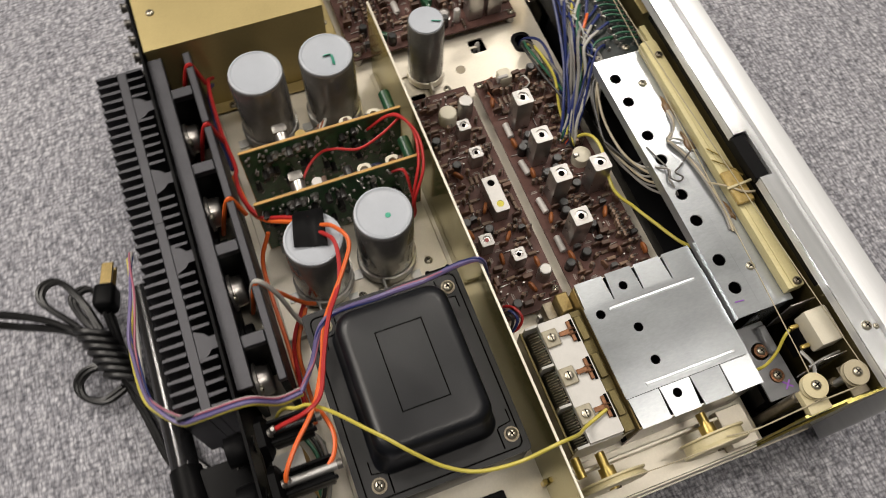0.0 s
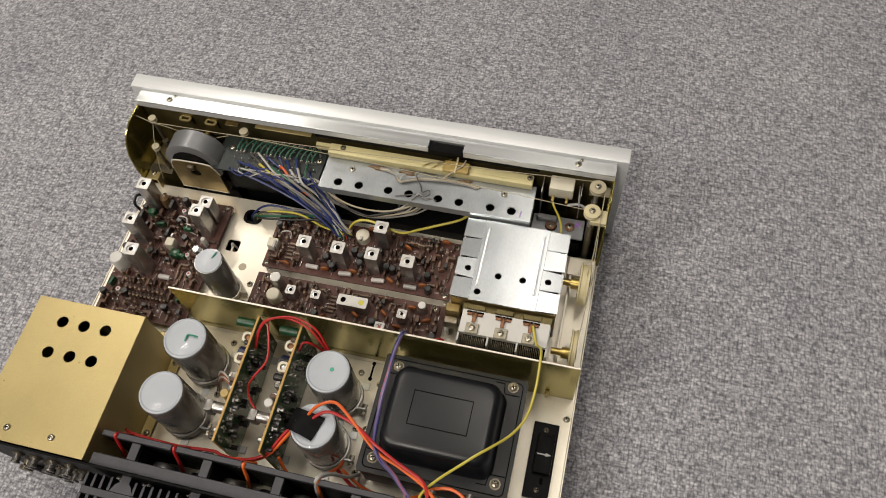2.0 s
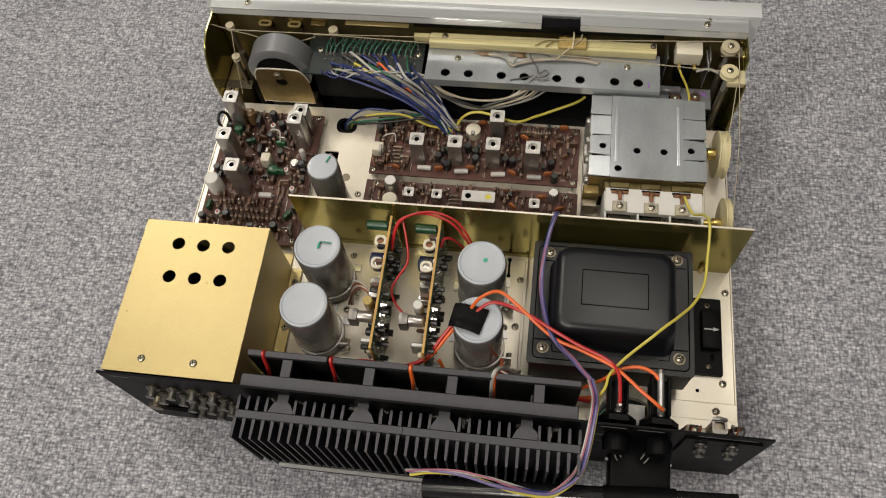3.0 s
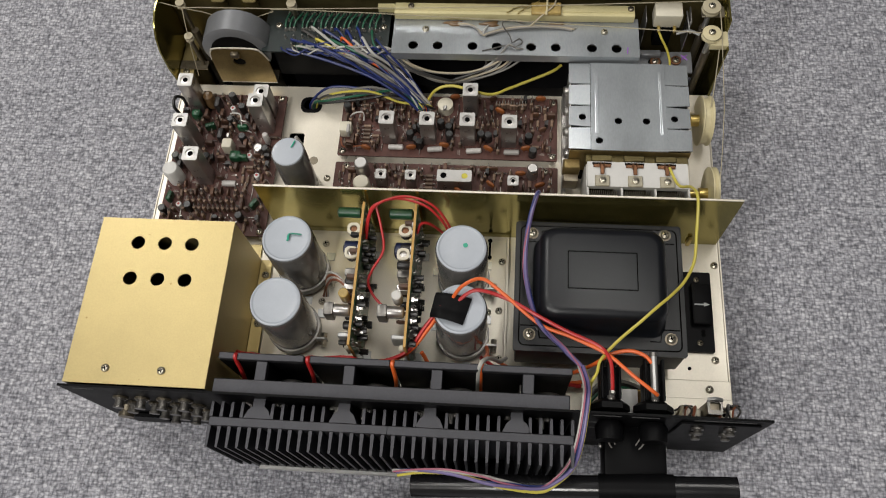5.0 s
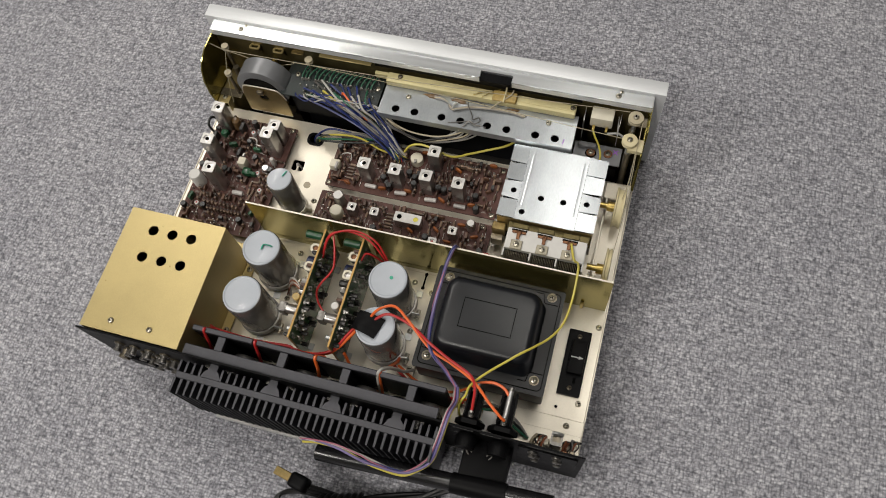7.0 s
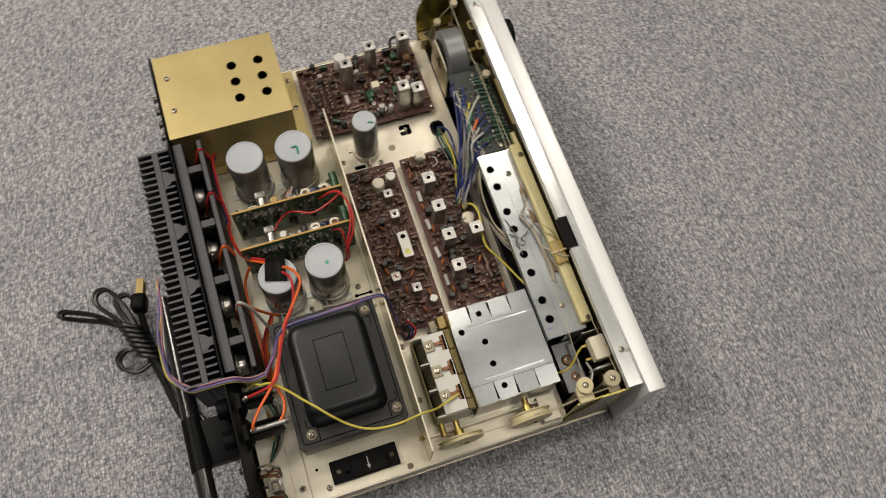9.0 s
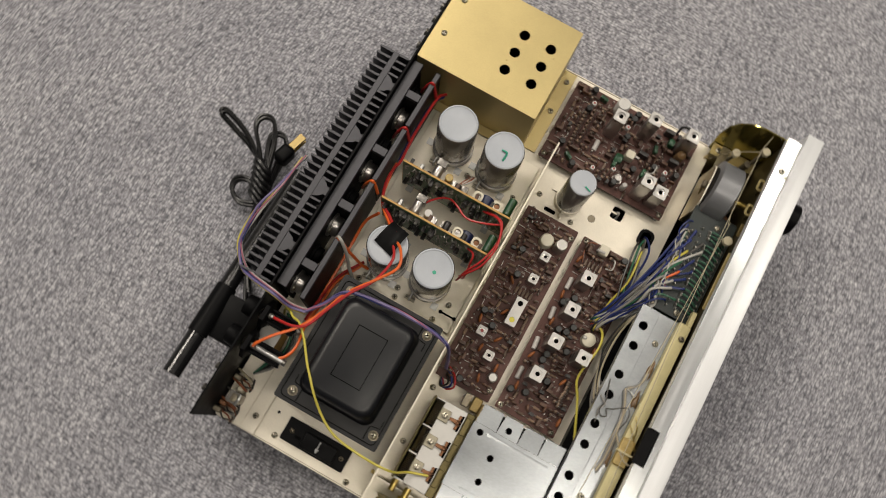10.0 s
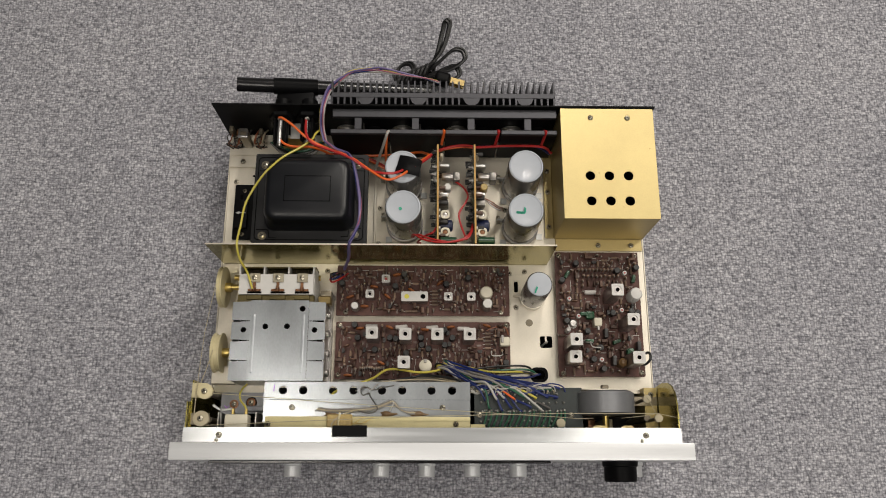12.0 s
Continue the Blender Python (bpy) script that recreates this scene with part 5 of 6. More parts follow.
    part("heat_tab", box(cx - 0.0110, -0.2620, 0.066, cx - 0.0010, -0.2585, 0.082, 0.0008), SATIN, b)
    part("lug_block", box(cx - 0.0045, -0.2712, 0.074, cx - 0.0010, -0.2670, 0.088, 0.001), IVORY, b)
    for k in range(24):
        part("dark_part", lathe([(0.0016, 0), (0.0019, 0.001), (0.0019, rng.uniform(0.004, 0.007))], (x + 0.0012, rng.uniform(y0 + 0.004, y0 + 0.085), rng.uniform(DK + 0.02, z1 - 0.006)), 8, "x"), BLACKC, b)
    for k in range(26):
        kind = rng.choice(("resistor", "brown_disc", "electrolytic", "transistor", "film_block"))
        o = piece(PLAIN.get(kind, kind), COMP[kind], b, (cx, rng.uniform(y0 + 0.004, y1 - 0.004), rng.uniform(z0 + 0.008, z1 - 0.006)), ry=-90, rx=0)
    return b


amp_board(-0.0386, "upright dark green amplifier board with white preset pots")
amp_board(-0.0033, "upright dark green amplifier board with a red wire across it")


# ---- switch board and front gear ----
def switch_board():
    b = thing("switch_board", (-0.084, -0.023, 0.06), "dark teal circuit board full of solder joints and wire ends", "circuit board")
    part("board", plate(rect_pts(-0.1330, -0.0430, -0.0365, -0.0045, 0.001), [], 0.0900, 0.0916), TEALPCB, b)
    for x in (-0.1224, -0.0409):
        piece("screw", SCREW3, b, (x, -0.0188, 0.0916))
    part("switch_body", box(-0.128, -0.036, 0.052, -0.042, -0.008, 0.0898, 0.001), PLASTIC, b)
    part("switch_leg", box(-0.120, -0.030, 0.0133, -0.050, -0.012, 0.0518), PLASTIC, b)
    pin = mesh_of("solder_pin", lathe([(0.0013, 0), (0.0008, 0.0008), (0.0005, 0.003)], seg=6), SOLDER)
    for i in range(13):
        for y in (-0.0085, -0.0140, -0.0225, -0.0300, -0.0370):
            if rng.random() < 0.85:
                piece("solder_pin", pin, b, (-0.116 + 0.0061 * i + rng.uniform(-0.001, 0.001), y + rng.uniform(-0.001, 0.001), 0.0916))
    for i in range(16):
        piece("link_wire", LINKG, b, (-0.1150 + 0.0047 * i + rng.uniform(-0.0008, 0.0008), -0.0105, 0.0917), rng.uniform(-14, 10))


def link_mesh():
    bm = tube([(0, 0.003, 0), (0.0004, 0.0015, 0.0024), (-0.0018, -0.0050, 0.0030), (-0.0026, -0.0100, 0.0022), (-0.0024, -0.0120, 0)], 0.0008, 6, 4)
    for x, y in ((0, 0.003), (-0.0024, -0.0120)):
        end = lathe([(0.0017, 0), (0.0013, 0.0014), (0.0005, 0.0026)], (x, y, 0), 8)
        for f in end.faces:
            f.material_index = 1
        merge(end, bm)
    return mesh_of("link_wire", bm, [WIRE["green"], SOLDER])


LINKG = link_mesh()
switch_board()


def flywheel():
    f = thing("flywheel", (-0.1545, -0.03, 0.05), "grey tuning flywheel on a brass shaft", "flywheel")
    part("wheel", lathe([(0.0235, 0), (0.0262, 0.0015), (0.0262, 0.0195), (0.0240, 0.0210), (0.0215, 0.0210)], (-0.1545, -0.0398, 0.0850), 44, "y"), FLYGREY, f)
    part("recess", lathe([(0.0190, 0), (0.0190, 0.0004)], (-0.1545, -0.0402, 0.0850), 36, "y"), PLASTIC, f)
    part("shaft", cyl((-0.1545, -0.0440, 0.0850), 0.0030, 0.0400, "y", 14), BRASS, f)
    m = Matrix.Translation((0, -0.0408, 0)) @ Matrix.Rotation(radians(90), 4, "X")
    part("bracket", plate([(-0.1765, 0.0500), (-0.1310, 0.0500), (-0.1308, 0.060), (-0.1310, 0.080), (-0.1345, 0.0880), (-0.1410, 0.0920), (-0.1680, 0.0920), (-0.1740, 0.0880), (-0.1760, 0.080), (-0.1765, 0.066)], [ring_pts(-0.1545, 0.076, 0.0050, 14)], 0, 0.0012, m), BRONZE, f, "gold-plated bracket")
    part("bush", box(-0.1578, -0.0460, 0.0850, -0.1512, -0.0422, 0.0900, 0.0008), DARKSCREW, f)
    part("bracket_lip", box(-0.1765, -0.0420, 0.0490, -0.1310, -0.0300, 0.0499), DECK, f)
    part("bearing_block", box(-0.1660, -0.0175, 0.0133, -0.1585, -0.0050, 0.0620, 0.0008), CREAM, f, "cream bearing block")
    part("bearing_block", box(-0.1500, -0.0175, 0.0133, -0.1425, -0.0050, 0.0620, 0.0008), COPPER, f, "brown bearing block")
    part("bearing_foot", box(-0.1765, -0.0299, 0.0133, -0.1310, -0.0290, 0.0499), DARKSCREW, f)
    part("bracket_rim", tube([(-0.1762, -0.0415, 0.078), (-0.1740, -0.0415, 0.0880), (-0.1680, -0.0415, 0.0920), (-0.1410, -0.0415, 0.0920), (-0.1345, -0.0415, 0.0880), (-0.1306, -0.0415, 0.078)], 0.0007, 6), DECK, f)


flywheel()


def dial_bracket():
    d = thing("dial_bracket", (0.06, -0.03, 0.05), "bright steel bracket with eight round holes and loose wires", "bracket")
    holes = [ring_pts(x, -0.0395, 0.0037, 16) for x in (-0.0165, 0.0018, 0.0277, 0.0456, 0.0708, 0.0888, 0.1152, 0.1330)]
    part("top", plate(rect_pts(-0.0325, -0.0470, 0.1495, -0.0315), holes, 0.0970, 0.0980), STEEL, d)
    part("back_band", box(-0.0325, -0.0314, 0.0966, 0.1495, -0.0120, 0.0976, 0.0002), STEEL, d, "mirror-bright steel band")
    part("rear_side", box(-0.0325, -0.0470, 0.0905, 0.1495, -0.0462, 0.0969), STEEL, d)
    part("bracket_leg", box(-0.0320, -0.0300, 0.0561, -0.0312, -0.0130, 0.0969), STEEL, d)
    part("bracket_leg", box(0.1482, -0.0300, 0.0561, 0.1490, -0.0130, 0.0969), STEEL, d)
    # black block put in for the shade under the bracket
    part("inner_shade", box(-0.0300, -0.0460, 0.0133, 0.1470, -0.0060, 0.0560), PLASTIC, d)
    for x in (-0.0081, 0.1244):
        piece("screw", SCREW3, d, (x, -0.0247, 0.0976))
    part("pen_mark", tube([(0.1405, -0.0440, 0.0981), (0.1410, -0.0385, 0.0981)], 0.0007, 5, flat=0.2), INK_P, d, "violet pen mark")
    # brown smears: partly glue, partly painted reflections of the lamp holders
    for x, w in ((0.0130, 0.007), (0.0400, 0.007), (0.0900, 0.006)):
        blob = lathe([(1.0, 0), (0.85, 0.0006), (0.5, 0.0011), (0.1, 0.0013)], seg=14)
        for v in blob.verts:
            a = math.atan2(v.co.y, v.co.x)
            k = 1 + 0.25 * math.sin(3 * a + x * 900) + 0.15 * math.sin(5 * a + x * 400)
            v.co = (x + v.co.x * w * k, -0.0190 + v.co.y * 0.0024 * k, 0.0977 + v.co.z * 1.4)
        part("glue_reflection", blob, GLUE, d, "dried brown glue with painted reflection of the lamp holders")


dial_bracket()


def lamp_strip():
    s = thing("lamp_strip", (0.057, -0.01, 0.098), "yellowed plastic dial lamp strip", "lamp strip")
    part("strip", box(-0.0320, -0.0165, 0.0982, 0.1460, -0.0062, 0.1055, 0.0012, seg=2), LAMPRAIL, s)
    part("groove", box(-0.0318, -0.0135, 0.1056, 0.1455, -0.0125, 0.1060), LAMPRAIL, s)
    part("step", box(-0.0450, -0.0100, 0.0982, -0.0325, -0.0065, 0.1040), LAMPRAIL, s)
    c = part("pointer_carriage", box(0.0700, -0.0180, 0.1062, 0.0920, -0.0070, 0.1092, 0.0008), AMBER, s, "amber pointer carriage")
    part("pointer", tube([(0.0810, -0.0195, 0.1095), (0.0815, -0.0100, 0.1120), (0.0812, -0.0030, 0.1125)], 0.0008, 6), CREAM, c)
    for p in ([(0.052, -0.0160, 0.1068), (0.060, -0.0110, 0.1072), (0.070, -0.0100, 0.1080)], [(0.060, -0.0165, 0.1065), (0.068, -0.0105, 0.1085), (0.076, -0.0065, 0.1095)]):
        part("hair_wire", tube(p, 0.0004, 5), BRASS, c)
    for x, y in ((-0.0195, -0.0100), (0.1429, -0.0100)):
        piece("screw", SCREWD, s, (x, y, 0.1060))


lamp_strip()


def pulley(x, y, z, label, r=0.0066, small=False):
    p = thing("dial_pulley", (x, y, z - 0.01), label, "pulley", "dial cord pulleys")
    part("wheel", lathe([(r, 0), (r, 0.0012), (r - 0.0012, 0.0018), (r - 0.0012, 0.0026), (r, 0.0032), (r, 0.0042), (r - 0.002, 0.0046)], (x, y, z - 0.0046), 26), THREAD if small or y > -0.02 else CREAM, p)
    if not small:
        piece("screw", SCREW3, p, (x, y, z))
    low = 0.036 if small else 0.030
    part("post", cyl((x, y, z - low), 0.0016 if small else 0.002, low - 0.0045, seg=10), DARKSCREW if small else SATIN, p)


pulley(0.1986, -0.0138, 0.1154, "cream nylon dial cord pulley with a screw")
pulley(0.1972, -0.0370, 0.1150, "cream nylon dial cord pulley on a plated tab")
pulley(-0.1950, -0.0150, 0.1125, "small tan dial cord pulley", 0.0034, True)
pulley(-0.1905, -0.0330, 0.0960, "small tan dial cord pulley", 0.0034, True)
pulley(-0.1105, -0.0110, 0.1090, "small tan dial cord pulley", 0.0038, True)


def pulley_bracket():
    p = thing("pulley_bracket", (0.2, -0.03, 0.06), "plated steel bracket carrying the dial pulleys", "bracket")
    part("tab", box(0.1965, -0.0445, 0.1050, 0.2096, -0.0318, 0.1101, 0.0010, seg=2), CREAM, p, "cream plastic tab")
    part("arm", box(0.1925, -0.0190, 0.1085, 0.2090, -0.0090, 0.1095, 0.0003), DARKSCREW, p)
    part("post_plate", box(0.1860, -0.0200, 0.0720, 0.1866, -0.0060, 0.1050), TIN, p)
    part("upright", box(0.2085, -0.0470, 0.0133, 0.2097, -0.0031, 0.1085), OLIVE, p)
    for y in (-0.0138, -0.0370):
        part("pillar", cyl((0.198, y, 0.0133), 0.003, 0.0800, seg=10), DARKSCREW, p)
    part("pillar", cyl((-0.193, -0.017, 0.0133), 0.003, 0.069, seg=10), DARKSCREW, p)
    part("shelf", box(-0.2095, -0.0380, 0.0591, -0.1865, -0.0300, 0.0600), DARKSCREW, p)
    part("shelf", box(-0.1180, -0.0150, 0.0790, -0.1030, -0.0032, 0.0800), OLIVE, p)


pulley_bracket()


def front_right_gear():
    s = thing("slide_switch", (0.178, -0.018, 0.06), "grey steel slide switch frame with red-brown spacers", "switch")
    part("frame", plate(rect_pts(0.1500, -0.0400, 0.1935, -0.0210), [ring_pts(0.166, -0.031, 0.0052, 16), ring_pts(0.1815, -0.0295, 0.0040, 14)], 0.0700, 0.0712), FLYGREY, s)
    part("body", box(0.1520, -0.0395, 0.0133, 0.1915, -0.0215, 0.0640), PLASTIC, s)
    for x, y in ((0.166, -0.031), (0.1815, -0.0295)):
        part("spacer", lathe([(0.0040, 0), (0.0040, 0.0065), (0.0022, 0.0066), (0.0022, 0.0030)], (x, y, 0.0660), 16), COPPER, s)
        piece("screw", SCREW3, s, (x, y, 0.0722))
    for a, b in ((-1, 1), (1, -1)):
        part("pen_mark", tube([(0.1880 - 0.0022, -0.0262 + a * 0.0022, 0.0713), (0.1880 + 0.0022, -0.0262 + b * 0.0022, 0.0713)], 0.0006, 5, flat=0.3), INK_P, s, "violet pen cross")
    part("wing", box(0.1530, -0.0280, 0.0713, 0.1700, -0.0225, 0.0760, 0.001), FLYGREY, s)
    lampbox = thing("lamp_box", (0.17, -0.012, 0.09), "ivory plastic dial lamp box with brass contacts", "lamp box")
    part("box", box(0.1600, -0.0180, 0.0955, 0.1800, -0.0045, 0.1085, 0.0015, seg=2), IVORY, lampbox)
    for x in (0.1640, 0.1755):
        part("contact", box(x - 0.0012, -0.0235, 0.0962, x + 0.0012, -0.0181, 0.0985, 0.0005), BRASS, lampbox)
    part("stand", box(0.1640, -0.0150, 0.0713, 0.1760, -0.0060, 0.0954), PLASTIC, lampbox)
    part("wire_arm", tube([(0.1770, -0.0235, 0.096), (0.1860, -0.0225, 0.098), (0.1930, -0.0265, 0.099)], 0.0011, 6), SATIN, lampbox)
    part("wire_arm", tube([(0.1845, -0.0070, 0.101), (0.1850, -0.0165, 0.101), (0.1862, -0.0255, 0.0985)], 0.0006, 6), SATIN, lampbox)
    part("upright_blade", box(0.1540, -0.0200, 0.0713, 0.1546, -0.0045, 0.1040), TIN, lampbox)


front_right_gear()


# ---- tuning capacitor and its shield ----
def tuner():
    t = thing("tuner_shield", (0.1415, -0.085, DK), "bright steel tuner shield can with slotted edges", "shield can")
    holes = [ring_pts(x, y, 0.0027, 14) for x, y in ((0.1337, -0.0977), (0.1533, -0.0975), (0.1202, -0.1140))]
    part("lid", plate(rect_pts(0.1145, -0.1218, 0.1675, -0.0485), holes, 0.0918, 0.0926), STEEL, t)
    for s, xa, xb in ((-1, 0.0990, 0.1143), (1, 0.1677, 0.1842)):
        for k in range(4):
            a = -0.1210 + 0.0182 * k
            hole = []
            if k == 1:
                hole = [ring_pts(0.1086 if s < 0 else 0.1732, -0.0945, 0.0026, 14)]
            bend = Matrix.Translation((xb if s < 0 else xa, 0, 0.0918)) @ Matrix.Rotation(radians(s * ((1.6, -0.6, 2.2, 0.4)[k] if s < 0 else (0.4, 2.0, -0.8, 1.4)[k])), 4, "Y") @ Matrix.Translation((-(xb if s < 0 else xa), 0, -0.0918))
            wide = (0.0008, 0.0013, 0.0010, 0.0005)[k]
            near, far = (xb, xa) if s < 0 else (xa, xb)
            outline = [(near, a + 0.0002), (far, a + wide), (far, a + 0.0182 - wide), (near, a + 0.0179)]
            part("edge_tab", plate(outline, hole, 0.0910, 0.0918, bend), STEEL, t)
    for x in (0.1188, 0.1640):
        part("pressed_rib", tube([(x, -0.108, 0.0926), (x, -0.104, 0.0930), (x, -0.060, 0.0930), (x, -0.056, 0.0926)], 0.0013, 8, flat=0.12), STEEL, t)
    part("skirt", box(0.1000, -0.1212, 0.062, 0.1832, -0.1204, 0.0895), BRONZE, t)
    part("skirt", box(0.1000, -0.0500, DK + 0.0002, 0.1832, -0.0492, 0.0908), TIN, t)
    part("skirt", box(0.0998, -0.1202, DK + 0.0002, 0.1006, -0.0502, 0.0908), TIN, t)
    part("skirt", box(0.1828, -0.1202, DK + 0.0002, 0.1836, -0.0502, 0.0908), TIN, t)
    # black filler stands for the shade under the lid
    part("inner_shade", box(0.1015, -0.1195, DK + 0.0002, 0.1820, -0.0510, 0.070), REARMAT, t)
    part("corner_clip", box(0.0965, -0.1290, 0.066, 0.1085, -0.1214, 0.079, 0.0008), BRONZE, t)
    part("corner_clip", box(0.0970, -0.1360, 0.060, 0.1075, -0.1300, 0.072, 0.001, seg=2), DARKSCREW, t)
    part("foot_strip", box(0.0975, -0.1360, DK + 0.0002, 0.1000, -0.0500, DK + 0.010), TIN, t)
    for k in range(4):
        part("side_dimple", cyl((0.0968, -0.112 + 0.018 * k, 0.070), 0.0035, 0.004, "x", 12, 0.001), TIN, t)

    v = thing("variable_capacitor", (0.1475, -0.14, DK), "white-topped variable capacitor with three vane gangs", "tuning capacitor")
    part("top_block", plate(rect_pts(0.1122, -0.1478, 0.1810, -0.1285, 0.0005), [], 0.0840, 0.0880), WHITE, v, "white ceramic top")
    part("frame", box(0.1132, -0.1565, DK + 0.0002, 0.1843, -0.1225, DK + 0.0030), DECK, v)
    for k, x in enumerate((0.1118, 0.1350, 0.1578, 0.1803)):
        part("frame_wall", box(x, -0.1555, DK + 0.0031, x + 0.0014, -0.1240, 0.0838), WHITE, v)
        part("wall_ear", box(x, -0.1552, 0.0839, x + 0.0014, -0.1482, 0.0872), WHITE, v)
    vane = mesh_of("vane", plate([(0, 0.060), (-0.0050, 0.060), (-0.0066, 0.068), (-0.0060, 0.080), (0, 0.0825)], [], 0, 0.0004, Matrix(((0, 0, 1, 0), (1, 0, 0, 0), (0, 1, 0, 0), (0, 0, 0, 1)))), DARKSCREW)
    for g in (0.1136, 0.1368, 0.1595):
        for k in range(14):
            piece("vane", vane, v, (g + 0.0004 + 0.00142 * k, -0.1478, 0))
    part("rear_rail", box(0.1112, -0.1571, 0.0600, 0.1823, -0.1556, 0.0790, 0.0003), SUBPANEL, v)
    part("front_rail", box(0.1110, -0.1283, 0.0790, 0.1822, -0.1216, 0.0862, 0.0006), SUBPANEL, v, "brown plated front rail")
    # black blocks fill the gangs to stand for the shade between vanes
    for g in (0.1133, 0.1365, 0.1593):
        part("gang_shade", box(g, -0.1553, DK + 0.0032, g + 0.0209, -0.1250, 0.0590), VOID, v, "black block for the shade inside a gang")
    part("shaft", cyl((0.1100, -0.1515, 0.0570), 0.0026, 0.0830, "x", 14), BRASS, v)
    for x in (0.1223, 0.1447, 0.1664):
        tr = part("trimmer", box(x - 0.0050, -0.1482, 0.0881, x + 0.0050, -0.1397, 0.0897, 0.0005), AMBERMICA, v, "mica trimmer with a brass screw")
        part("trimmer_screw", lathe([(0.0024, 0), (0.0024, 0.0012), (0.0018, 0.0016)], (x, -0.1440, 0.0898), 14), SCREW, tr)
        part("screw_slot", box(x - 0.0021, -0.1443, 0.0912, x + 0.0021, -0.1437, 0.0915), VOID, tr)
        part("copper_lug", box(x - 0.0060, -0.1332, 0.0881, x + 0.0060, -0.1310, 0.0896, 0.0003), COPPER, v)
        part("rail_bracket", box(x - 0.0072, -0.1278, 0.0863, x + 0.0072, -0.1232, 0.0884, 0.0005), SUBPANEL, v)
        # black strip painted in as the shade in front of the lug
        part("lug_shade_strip", box(x - 0.0066, -0.1309, 0.0881, x + 0.0066, -0.1292, 0.0884), VOID, v)
        part("spring_clip", tube([(x - 0.0012, -0.1345, 0.0892), (x - 0.0012, -0.1322, 0.0908), (x - 0.0010, -0.1302, 0.0895)], 0.0006, 6), COPPER, v)
        part("spring_clip", tube([(x + 0.0014, -0.1345, 0.0892), (x + 0.0014, -0.1322, 0.0906), (x + 0.0016, -0.1302, 0.0895)], 0.0006, 6), COPPER, v)
        part("copper_tab", box(x - 0.0014, -0.1394, 0.0899, x + 0.0014, -0.1333, 0.0905, 0.0002), COPPER, v)

    for (x, y, z, r, w, lab) in ((0.2010, -0.0775, 0.0640, 0.0185, 0.0078, "cream nylon drum pulley wound with dial cord"), (0.2010, -0.1400, 0.0660, 0.0195, 0.0045, "cream nylon drive pulley on a brass shaft")):
        p = thing("drum_pulley", (x, y, DK), lab, "pulley")
        part("drum", lathe([(r, 0), (r, 0.001), (r - 0.0016, 0.0016), (r - 0.0016, w - 0.0026), (r, w - 0.001), (r, w), (r - 0.002, w + 0.0006), (r * 0.35, w + 0.0004)], (x - w / 2, y, z), 40, "x"), CREAM, p)
        part("hub", lathe([(0.0045, 0), (0.0045, 0.006)], (x - w / 2 - 0.006, y, z), 16, "x"), BRASS, p)
        part("shaft", cyl((0.1845, y, z), 0.0028, 0.0200, "x", 12), BRASS, p)
        part("set_screw", cyl((x + w / 2 + 0.0003, y + 0.004, z - 0.006), 0.0018, 0.0012, "x", 8), DARKSCREW, p)
    part("gear_bracket", box(0.1885, -0.165, DK + 0.0002, 0.1905, -0.052, 0.0560, 0.0004), DECK, CH)
    part("front_tab", box(0.186, -0.066, DK + 0.0002, 0.2085, -0.0495, 0.0565, 0.0005), DECK, CH)


tuner()


# ---- ferrite aerial and mains lead ----
def aerial():
    a = thing("ferrite_aerial", (0.1, -0.345, 0.06), "glossy black ferrite rod aerial clipped behind the rear panel", "aerial")
    r0, r1 = Vector((0.198, -0.3445, 0.086)), Vector((0.004, -0.3500, 0.060))
    part("rod", tube([r0, r1], 0.0072, 20, smooth=False), TUBE, a)
    d = (r1 - r0).normalized()
    part("sleeve", tube([r0 + d * 0.036, r0 + d * 0.080], 0.0083, 20, smooth=False), PLASTIC, a, "black sleeve round the rod")
    c = r0 + d * 0.058
    part("arm", box(c.x - 0.019, -0.3420, 0.060, c.x + 0.019, -0.3079, 0.080, 0.003, seg=2), PLASTIC, a)
    part("arm_hinge", cyl((c.x - 0.016, -0.3150, 0.0700), 0.009, 0.032, "x", 20, 0.001), PLASTIC, a)
    for x in (c.x - 0.0205, c.x + 0.0195):
        part("hinge_pin", cyl((x, -0.3200, 0.066), 0.0016, 0.002, "x", 10), SATIN, a)


aerial()


